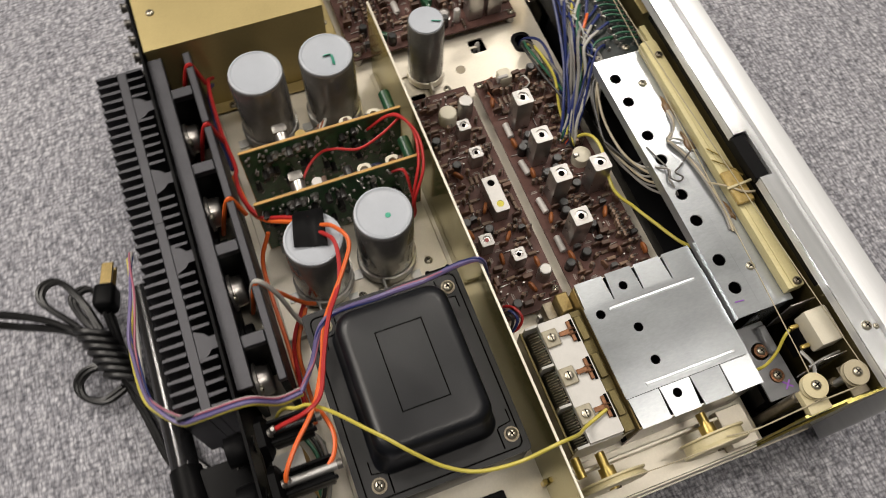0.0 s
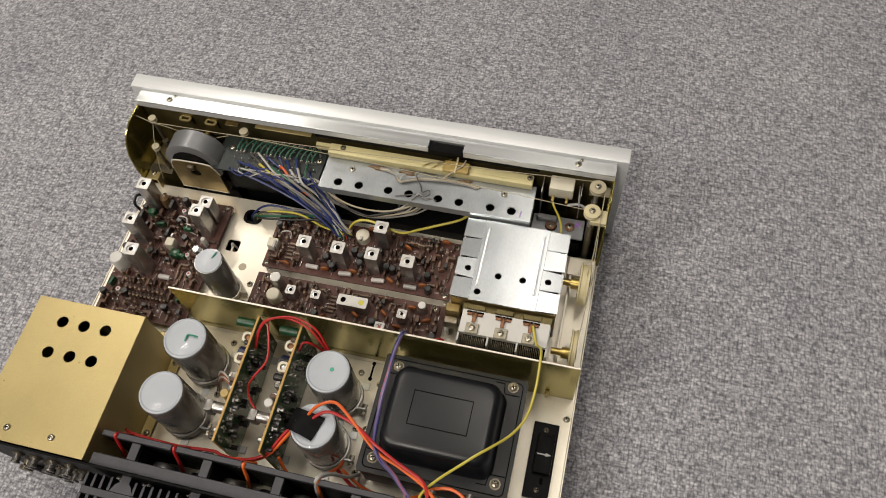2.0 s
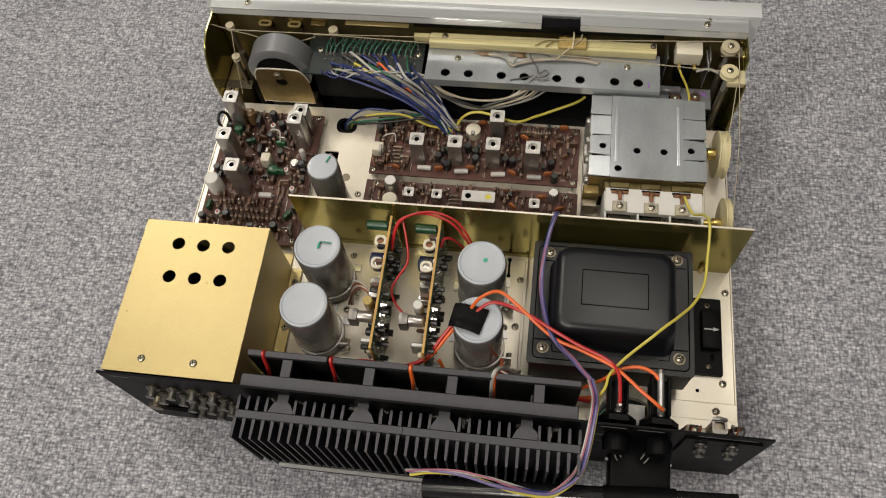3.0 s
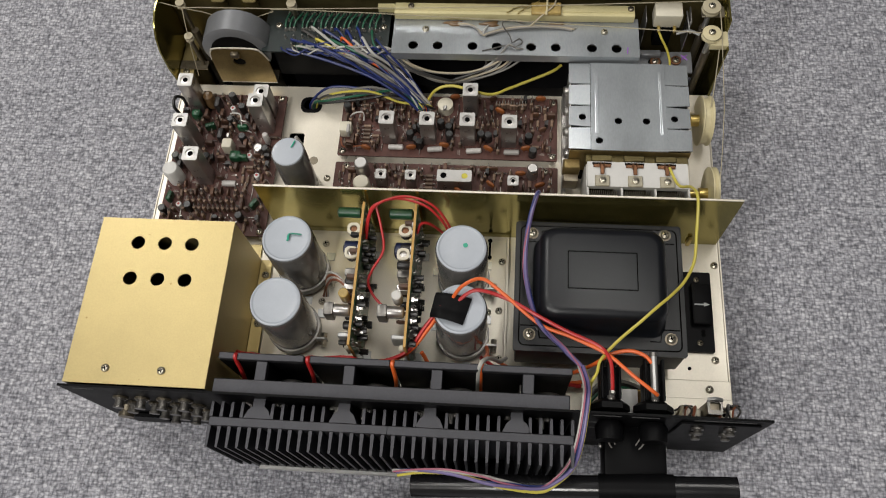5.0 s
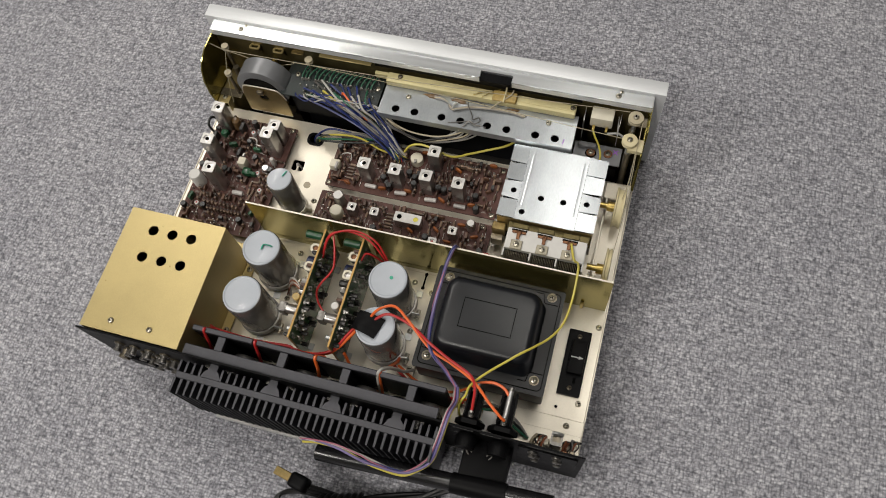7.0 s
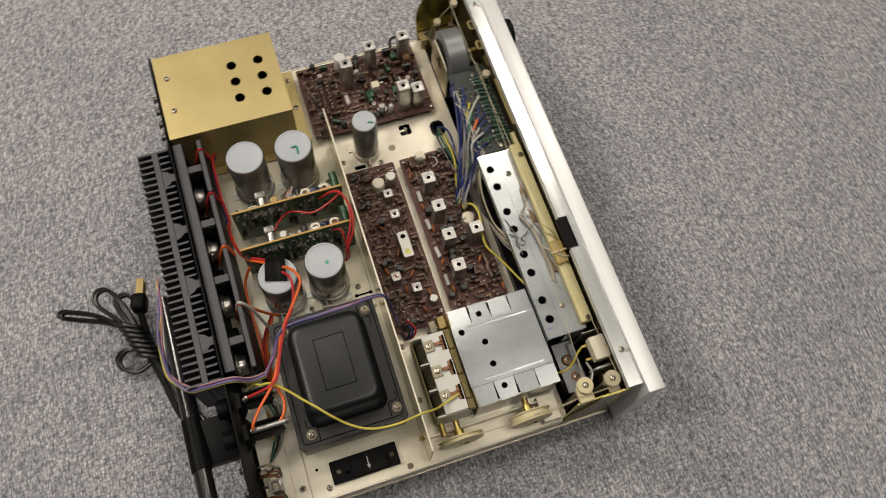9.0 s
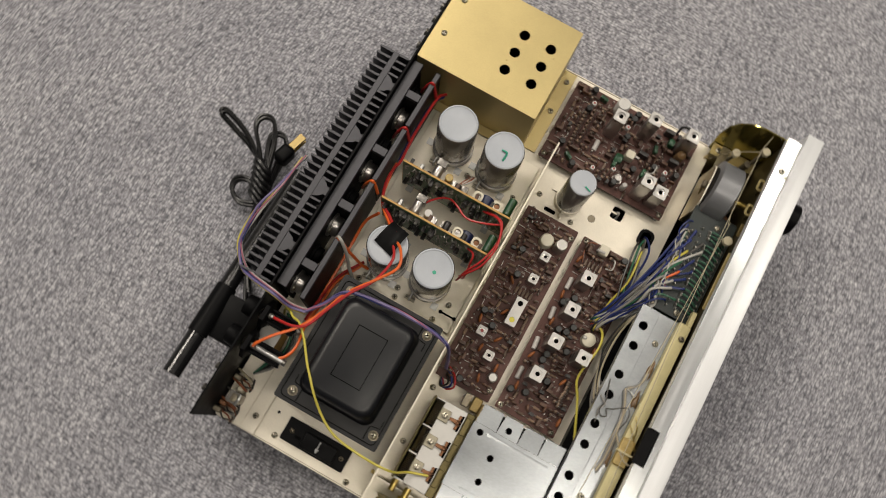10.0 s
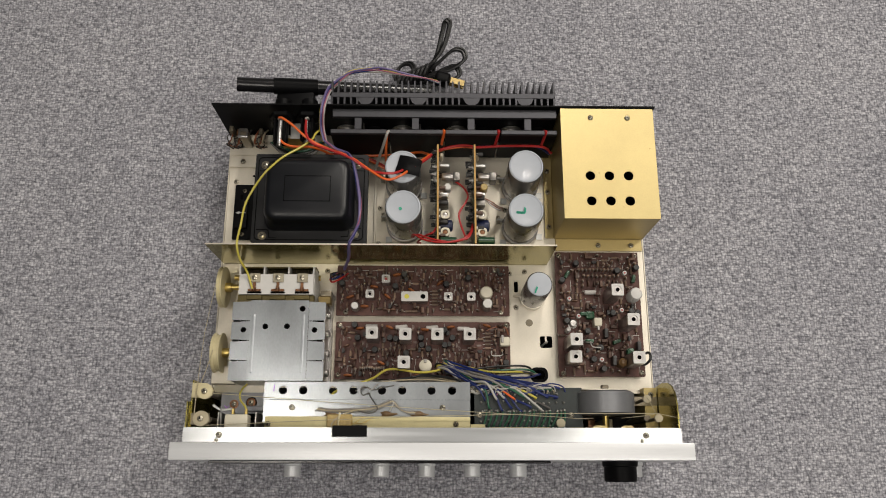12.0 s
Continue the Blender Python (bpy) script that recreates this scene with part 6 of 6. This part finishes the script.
def mains_lead():
    p = thing("mains_lead", (0.02, -0.4, 0), "black mains lead bundled and knotted on the carpet", "power cord")
    def flex(*run):
        for s in (-1, 1):
            part("twin_flex", tube([(x + s * 0.0011, y + s * 0.0011, zz) for x, y, zz in run], 0.0019, 7, 10), WIRE["cord"], p)

    flex((0.15, -0.31, 0.03), (0.13, -0.335, 0.012), (0.098, -0.355, 0.008), (0.066, -0.368, 0.01), (0.04, -0.378, 0.016), (0.018, -0.385, 0.022), (0, -0.405, 0.03), (-0.008, -0.43, 0.042), (-0.0115, -0.4415, 0.05), (-0.016, -0.437, 0.048), (-0.007, -0.412, 0.036), (0.015, -0.388, 0.03))
    flex((0.02, -0.386, 0.022), (-0.002, -0.4, 0.03), (-0.02, -0.414, 0.036), (-0.031, -0.413, 0.036), (-0.032, -0.403, 0.034), (-0.015, -0.393, 0.03), (0.012, -0.385, 0.028))
    flex((0.018, -0.383, 0.02), (-0.006, -0.396, 0.022), (-0.022, -0.4, 0.026), (-0.027, -0.39, 0.024), (-0.012, -0.382, 0.022), (0.014, -0.38, 0.02))
    flex((0.024, -0.388, 0.018), (0.023, -0.402, 0.016), (0.028, -0.41, 0.013), (0.037, -0.409, 0.01), (0.043, -0.398, 0.009), (0.04, -0.384, 0.012))
    flex((0.11, -0.345, 0.014), (0.085, -0.362, 0.008), (0.055, -0.372, 0.01), (0.028, -0.378, 0.016), (0.012, -0.378, 0.03), (0, -0.378, 0.039))
    flex((0.03, -0.384, 0.014), (0.06, -0.377, 0.006), (0.09, -0.37, 0.005), (0.102, -0.363, 0.005), (0.095, -0.356, 0.006), (0.06, -0.366, 0.008), (0.03, -0.379, 0.012))
    for k in range(7):
        u = k / 6
        cx, cy = 0.006 + 0.030 * u, -0.391 + 0.010 * u
        ring = [(cx + 0.0022 * math.sin(a + 0.5) + 0.004 * math.cos(a), cy + 0.0105 * math.cos(a), 0.0275 - 0.009 * u + 0.0100 * math.sin(a)) for a in [2 * math.pi * q / 10 for q in range(11)]]
        part("wrap_turn", tube(ring, 0.0021, 7, 4), WIRE["cord"], p)
    turn = Matrix.Translation((-0.0080, -0.3765, 0.0400)) @ Matrix.Rotation(radians(168), 4, "Z") @ Matrix.Rotation(radians(8), 4, "Y")
    body = box(-0.0080, -0.0065, -0.0075, 0.0085, 0.0065, 0.0075, 0.004, seg=3)
    body.transform(turn)
    plug = part("plug", body, PLASTIC, p, "black moulded mains plug")
    for k in (-1, 1):
        blade = box(0.0086, -0.0036, k * 0.0032 - 0.0009, 0.0245, 0.0036, k * 0.0032 + 0.0009, 0.0004)
        blade.transform(turn)
        part("prong", blade, BRONZE, plug, "brass plug blade")


mains_lead()


# ---- wires ----
def wire(pts, colour, r=0.0012, label="", group="", step=8):
    return solo("wire", tube(pts, r, 7, step), WIRE[colour], label or colour + " insulated hook-up wire", "wire", group or "hook-up wires")


def all_wires():
    # orange and red pairs from the taped capacitor to the fuse holders
    wire([(0.0240, -0.2440, 0.1100), (0.0310, -0.2360, 0.1165), (0.0430, -0.2310, 0.1180), (0.0561, -0.2385, 0.1150), (0.0790, -0.2560, 0.1110), (0.0990, -0.2637, 0.1110), (0.1194, -0.2736, 0.1128), (0.1350, -0.2870, 0.1145), (0.1450, -0.2945, 0.1135), (0.1491, -0.2965, 0.1105)], "orange", 0.0012, "orange wire from the taped capacitor to a fuse holder")
    wire([(0.0270, -0.2450, 0.1100), (0.0400, -0.2380, 0.1160), (0.0600, -0.2420, 0.1130), (0.0785, -0.2530, 0.1160), (0.0965, -0.2614, 0.1140), (0.1150, -0.2690, 0.1125), (0.1215, -0.2780, 0.1140), (0.1230, -0.2912, 0.1110), (0.1230, -0.2955, 0.1085)], "red", 0.0012, "red wire from the taped capacitor to a fuse holder")
    wire([(0.0200, -0.2480, 0.1098), (0.0110, -0.2585, 0.1000), (0.0000, -0.2700, 0.0900), (-0.0110, -0.2760, 0.0860), (-0.0290, -0.2790, 0.0850), (-0.0400, -0.2800, 0.0800)], "orange", 0.0014, "orange wire from the taped capacitor")
    wire([(0.0185, -0.2470, 0.1098), (0.0080, -0.2590, 0.1000), (-0.0030, -0.2720, 0.0900), (-0.0200, -0.2785, 0.0870), (-0.0340, -0.2785, 0.0880), (-0.0420, -0.2770, 0.0880), (-0.0700, -0.2790, 0.0870), (-0.1050, -0.2780, 0.0880), (-0.1160, -0.2745, 0.0800)], "red", 0.0013, "red wire along the heat sink")
    wire([(-0.0420, -0.2790, 0.0840), (-0.0700, -0.2805, 0.0830), (-0.1000, -0.2795, 0.0850), (-0.1150, -0.2760, 0.0750)], "blue", 0.0013, "blue wire along the heat sink")
    wire([(0.0060, -0.2705, 0.0850), (0.0150, -0.2790, 0.0700), (0.0350, -0.2805, 0.0600), (0.0600, -0.2800, 0.0580), (0.0900, -0.2800, 0.0560), (0.1150, -0.2780, 0.0600)], "orange", 0.0013, "dull orange wire along the heat sink")
    wire([(0.0480, -0.2640, 0.0600), (0.0700, -0.2745, 0.0620), (0.0950, -0.2760, 0.0620), (0.1130, -0.2745, 0.0860), (0.1230, -0.2710, 0.1010), (0.1340, -0.2690, 0.1050), (0.1430, -0.2715, 0.1055), (0.1486, -0.2768, 0.1045)], "orange", 0.0012, "orange wire beside the transformer")
    wire([(0.0430, -0.2640, 0.0560), (0.0640, -0.2760, 0.0560), (0.0900, -0.2795, 0.0600), (0.1100, -0.2810, 0.0580)], "red", 0.0014, "dark red wire beside the transformer")
    wire([(0.0427, -0.2925, 0.0700), (0.0440, -0.2845, 0.1080), (0.0490, -0.2760, 0.0980), (0.0560, -0.2700, 0.0700), (0.0606, -0.2640, 0.0560)], "white", 0.0014, "white wire over the heat sink bar")
    wire([(0.0445, -0.2925, 0.0700), (0.0450, -0.2840, 0.1075), (0.0470, -0.2760, 0.0950), (0.0480, -0.2640, 0.0700), (0.0470, -0.2580, 0.0600)], "orange", 0.0013, "orange wire over the heat sink bar")
    for x, c in ((-0.1080, "red"), (-0.0625, "red"), (-0.0100, "orange")):
        wire([(x, -0.2960, 0.0700), (x + 0.002, -0.2910, 0.0930), (x + 0.0008, -0.2845, 0.1082), (x + 0.003, -0.2790, 0.0900)], c, 0.0014, c + " wire bent over the heat sink bar")
    # yellow wire
    wire([(0.1680, -0.1330, 0.0900), (0.1730, -0.1480, 0.0930), (0.1772, -0.1570, 0.1080), (0.1787, -0.1690, 0.1165), (0.1789, -0.1891, 0.107), (0.1762, -0.2091, 0.107), (0.1689, -0.2239, 0.11), (0.1584, -0.2365, 0.1165), (0.149, -0.2454, 0.119), (0.1402, -0.2537, 0.1182), (0.1262, -0.2656, 0.112), (0.1169, -0.2759, 0.107), (0.1150, -0.2830, 0.1030), (0.1118, -0.2889, 0.0981), (0.1115, -0.2950, 0.0850), (0.1150, -0.2980, 0.0600)], "yellow", 0.0010, "yellow wire from the tuner over the transformer")
    # violet cable of three twisted strands, the pink one drawn as its highlight
    sleeve = spline([(0.0870, -0.1600, 0.0600), (0.0800, -0.1640, 0.0900), (0.0771, -0.1690, 0.1170), (0.0735, -0.1800, 0.1120), (0.0705, -0.1990, 0.0985), (0.0715, -0.2250, 0.1000), (0.0785, -0.2550, 0.1120), (0.0950, -0.2685, 0.1020), (0.1060, -0.2780, 0.0980)], 8)
    for k, (c, r) in enumerate((("violet", 0.0015), ("pink", 0.0006), ("blue", 0.0006))):
        turn = [(x + (0.0012 if k else 0) * math.cos(0.20 * i + 2.1 * k), y + (0.0005 if k else 0) * math.cos(0.20 * i + 2.1 * k), z + (0.0012 if k else 0) * math.sin(0.20 * i + 2.1 * k)) for i, (x, y, z) in enumerate(sleeve)]
        wire(turn[::2], c, r, c + " strand of the cable over the transformer, its highlight a pink strand", "twisted cable strands", 3)
    loop = [(0.1060, -0.2780, 0.0980), (0.1085, -0.2900, 0.1040), (0.1070, -0.3030, 0.1160), (0.1040, -0.3250, 0.1080), (0.1000, -0.3380, 0.0980), (0.0900, -0.3480, 0.0970), (0.0800, -0.3520, 0.0990), (0.0600, -0.3510, 0.1050), (0.0500, -0.3500, 0.1070), (0.0300, -0.3470, 0.1050), (0.0100, -0.3460, 0.0990), (-0.0040, -0.3460, 0.0900)]
    for k, (c, dx, dz, r) in enumerate((("blue", 0.0, 0.0, 0.0006), ("violet", 0.0012, 0.0006, 0.0010), ("yellow", 0.0017, -0.0008, 0.0011), ("pink", -0.0010, 0.0008, 0.0006), ("white", -0.0014, -0.0006, 0.0010))):
        pts = [(x + dx, y - dx * 0.8 * (i > 3) + (0.0011 * math.sin(i * 1.3 + k) if i > 2 else 0), z + dz) for i, (x, y, z) in enumerate(loop)]
        wire(pts, c, r, c + " strand of the cable looped behind the heat sink", "looped cable strands")
    # front harness
    tint = ["blue"] * 10 + ["white"] * 4 + ["dark"] * 3 + ["grey"] * 2 + ["green"] * 2 + ["violet", "yellow"]
    for k in range(31):
        u = k / 30
        c = "orange" if k == 17 else tint[(k * 5) % len(tint)]
        j = lambda a: rng.uniform(-a, a)
        sx = -0.1110 + 0.066 * u + j(0.002)
        sy = (-0.0405, -0.0330, -0.0400, -0.0240)[k % 4] + j(0.0015)
        sag = 0.006 * (1 - u)
        wire([(sx, sy, 0.0916), (sx + 0.002 + j(0.002), sy - 0.0015, 0.0955 + j(0.002)), (-0.0800 + 0.040 * u + j(0.003), -0.0430 + j(0.0065), 0.0940 - sag * 0.5 + j(0.0045)), (-0.0520 + 0.022 * u + j(0.003), -0.0515 + 0.004 * u + j(0.0060), 0.0860 - sag + j(0.0050)), (-0.0260 + 0.009 * u + j(0.003), -0.0620 + 0.003 * u + j(0.003), 0.0740 - sag + j(0.004)), (-0.0140 + 0.008 * u + j(0.001), -0.0705 + 0.006 * u, 0.0600), (-0.0125 + 0.009 * u, -0.0735 + 0.007 * u, BT)], c, rng.choice((0.0008, 0.0010, 0.0011)), c + " wire of the front harness", "front wire harness")
    for k in range(12):
        sx = -0.1080 + 0.0045 * k
        wire([(sx, -0.0385 + rng.uniform(-0.002, 0.002), 0.0916), (sx + rng.uniform(0, 0.004), -0.0400, 0.0950), (sx + rng.uniform(0.003, 0.009), -0.0420, 0.0962 + rng.uniform(0, 0.002)), (sx + rng.uniform(0.006, 0.012), -0.0385 + rng.uniform(-0.003, 0.002), 0.0945)], "white" if k % 3 else "tan", 0.0005, "bare white wire end on the switch board", "switch board wire ends")
    for k in range(9):
        c = ("blue", "white", "blue", "blue", "pink", "white", "blue", "grey", "blue")[k]
        sx = -0.1180 + 0.0085 * k
        wire([(sx, -0.0395, 0.0918), (sx + 0.003, -0.0440, 0.0945), (sx + 0.012, -0.0465 + 0.001 * (k % 3), 0.0920), (sx + 0.020, -0.0440, 0.0955), (sx + 0.028, -0.0360 - 0.001 * (k % 4), 0.0918)], c, 0.0006, c + " wire end on the switch board", "switch board wire ends")
    for k in range(10):
        d, u, v = 0.0014 * k, 0.0065 * ((k * 7) % 10) / 10, 0.012 * ((k * 3 + 1) % 10) / 10
        c = ("white", "dark", "grey", "tan", "dark", "white", "grey", "black", "tan", "grey")[k]
        wire([(-0.0440 + d, -0.0390, 0.0925), (-0.0300 + d, -0.0450 - u, 0.0880 - v * 0.5), (-0.0040 + 2 * u, -0.0500 - u, 0.0810 - v), (0.0240 - u, -0.0505 - u * 0.6, 0.0810 - v), (0.0400 - u + d, -0.0480, 0.0880 - v * 0.8), (0.0480 + 2 * d - 3 * u, -0.0430, 0.0945 - 0.3 * v)], c, 0.00078, c + " screened lead under the bracket", "screened leads under the bracket")
    for k, c in enumerate(("blue", "grey", "green", "dark", "yellow", "black")):
        d, u, v = 0.0013 * k, 0.004 * math.sin(k * 2.1), 0.003 * math.cos(k * 1.7)
        wire([(-0.1030 + d, -0.0600, 0.0300), (-0.1015 + d, -0.0600, 0.0480), (-0.0845 + u, -0.0580 - d + v, 0.0600 + v), (-0.0557 + u, -0.0570 - d + u * 0.6, 0.0650 + u * 0.5), (-0.0282, -0.0600 - d * 0.6 - v, 0.0640 - v), (-0.0120 + d, -0.0620 - d, 0.0600), (-0.0080 + d, -0.0660, BT)], c, 0.0010, c + " wire rising through the deck grommet", "grommet wires")
    wire([(-0.0085, -0.0640, 0.0560), (0.0000, -0.0600, 0.0700), (0.0139, -0.0585, 0.0740), (0.0405, -0.0620, 0.0690), (0.0560, -0.0540, 0.0660), (0.0700, -0.0485, 0.0680), (0.0880, -0.0420, 0.0720), (0.0950, -0.0360, 0.0720)], "yellow", 0.0011, "yellow wire from the tuner board to the dial gear")
    wire([(0.1642, -0.0228, 0.0968), (0.1668, -0.0265, 0.0935), (0.1720, -0.0310, 0.0860), (0.1752, -0.0370, 0.0790), (0.1745, -0.0430, 0.0740), (0.1715, -0.0480, 0.0690)], "yellow", 0.0009, "yellow wire at the slide switch")
    # amplifier board wires
    wire([(-0.0370, -0.1930, 0.0950), (-0.0345, -0.1840, 0.1040), (-0.0300, -0.1775, 0.1080), (-0.0153, -0.1735, 0.1100), (0.0030, -0.1770, 0.1080), (0.0150, -0.1840, 0.0980), (0.0200, -0.1870, 0.0800)], "red", 0.00092, "red wire arching between the amplifier boards")
    wire([(-0.0365, -0.1960, 0.0930), (-0.0330, -0.1830, 0.1060), (-0.0250, -0.1760, 0.1100), (-0.0090, -0.1725, 0.1115), (0.0080, -0.1760, 0.1070), (0.0190, -0.1850, 0.0950), (0.0215, -0.1880, 0.0760)], "red", 0.0009, "red wire arching between the amplifier boards")
    wire([(-0.0300, -0.1770, 0.1060), (-0.0260, -0.1900, 0.1000), (-0.0235, -0.2050, 0.0960), (-0.0300, -0.2180, 0.0930), (-0.0325, -0.2260, 0.0900), (-0.0280, -0.2350, 0.0880), (-0.0190, -0.2430, 0.0850), (-0.0160, -0.2440, 0.0820)], "red", 0.00092, "red wire across the amplifier board")
    wire([(-0.0020, -0.1920, 0.0960), (0.0010, -0.1860, 0.0990), (0.0080, -0.1845, 0.0930), (0.0160, -0.1840, 0.0720), (0.0130, -0.1880, 0.0560)], "red", 0.00092, "red wire from the amplifier board to the deck")
    for k in range(4):
        wire([(-0.0690 + 0.001 * k, -0.2250, 0.0560), (-0.0640, -0.2210 + 0.0016 * k, 0.0700 + 0.002 * k), (-0.0560, -0.2220 + 0.0012 * k, 0.0820), (-0.0480, -0.2270, 0.0800), (-0.0440, -0.2340 + 0.001 * k, 0.0720)], "white" if k % 2 else "brown", 0.0009, "cream wire bunch beside the capacitor", "cream wires")
    # bunch at the deck corner by the transformer
    for k, c in enumerate(("red", "blue", "black")):
        wire([(0.0840 + 0.003 * k, -0.1570, BT + 0.001), (0.0900 + 0.002 * k, -0.1500 - 0.002 * k, 0.0620), (0.0980, -0.1470 - 0.003 * k, 0.0600), (0.1010, -0.1530 - 0.002 * k, 0.0520), (0.0920, -0.1600, 0.0500)], c, 0.0009, c + " wire at the end of the strip board")
    for k, c in enumerate(("green", "black", "grey")):
        wire([(0.1120, -0.2960 + 0.002 * k, 0.0600), (0.1230, -0.2850 + 0.003 * k, 0.0640), (0.1400, -0.2820 + 0.002 * k, 0.0620), (0.1560, -0.2900 + 0.003 * k, 0.0560), (0.1680, -0.2950, 0.0540)], c, 0.0012, c + " wire between the fuse holders")
    for k in range(3):
        y, d = -0.0012 * k, 0.0016 * k
        wire([(0.0140 + d, -0.0190 + y, 0.0985), (0.0220 + d, -0.0195 + y, 0.0990), (0.0290 + d, -0.0230 + y, 0.0986), (0.0335 + d, -0.0292 + y * 0.4, 0.0984), (0.0390, -0.0278 + y, 0.0988 + 0.0006 * k), (0.0520, -0.0228 + y, 0.0990), (0.0700, -0.0210 + y, 0.0992 + 0.0005 * k), (0.0880 + d, -0.0205 + y, 0.0990), (0.1040 - d, -0.0222 + y, 0.0986)], "tan" if k == 1 else "grey", 0.0007, "grey lamp lead lying along the bracket", "grey lamp leads")
    wire([(0.0385, -0.0215, 0.0990), (0.0362, -0.0255, 0.1000), (0.0350, -0.0290, 0.0990)], "white", 0.0006, "white lamp lead end on the bracket", "grey lamp leads")
    wire([(0.0450, -0.0470, 0.0930), (0.0500, -0.0445, 0.0985), (0.0540, -0.0400, 0.1005), (0.0565, -0.0405, 0.1005), (0.0600, -0.0425, 0.1000), (0.0640, -0.0415, 0.0985), (0.0690, -0.0395, 0.0940)], "grey", 0.0007, "grey lead threaded into a bracket hole", "grey lamp leads")
    wire([(0.0350, -0.0440, 0.0985), (0.0440, -0.0420, 0.0992), (0.0530, -0.0400, 0.1000), (0.0590, -0.0420, 0.1010), (0.0640, -0.0390, 0.1020), (0.0620, -0.0350, 0.1015), (0.0570, -0.0370, 0.1000), (0.0550, -0.0330, 0.1020), (0.0490, -0.0230, 0.1035), (0.0560, -0.0195, 0.1030), (0.0660, -0.0215, 0.1010)], "dark", 0.0005, "fine dark wire curled on the bracket")
    wire([(0.0700, -0.0220, 0.1000), (0.0790, -0.0175, 0.1080), (0.0860, -0.0120, 0.1105), (0.0880, -0.0060, 0.1105)], "tan", 0.0007, "tan lead tied to the pointer carriage")
    for run in ([(-0.2095, -0.0090, 0.1150), (-0.1950, -0.0190, 0.1110), (0.0, -0.0165, 0.1120), (0.1985, -0.0080, 0.1135)],
                [(-0.1950, -0.0190, 0.1105), (-0.1800, -0.0170, 0.1040), (-0.1660, -0.0160, 0.0960)],
                [(-0.1420, -0.0160, 0.0960), (-0.1250, -0.0150, 0.1030), (-0.1105, -0.0160, 0.1070), (0.0450, -0.0250, 0.1100), (0.1985, -0.0360, 0.1125)],
                [(-0.1930, -0.0190, 0.1105), (-0.1900, -0.0360, 0.0935), (-0.1925, -0.0440, 0.0595)]):
        solo("string", tube(run, 0.00032, 5, 2), THREAD, "thin tan dial string stretched between pulleys", "string", "dial strings")
    solo("string", tube([(0.2040, -0.0370, 0.1125), (0.2045, -0.0600, 0.088), (0.2020, -0.0775, 0.0822)], 0.0004, 5, 2), THREAD, "thin tan dial string stretched between pulleys", "string", "dial strings")
    solo("string", tube([(0.2045, -0.0370, 0.1125), (0.2058, -0.0900, 0.0990), (0.2030, -0.1400, 0.0855)], 0.0003, 5, 2), THREAD, "thin tan dial string stretched between pulleys", "string", "dial strings")
    solo("string", tube([(0.2050, -0.0140, 0.1130), (0.2048, -0.0370, 0.1120)], 0.0004, 5, 2), THREAD, "thin tan dial string stretched between pulleys", "string", "dial strings")


all_wires()
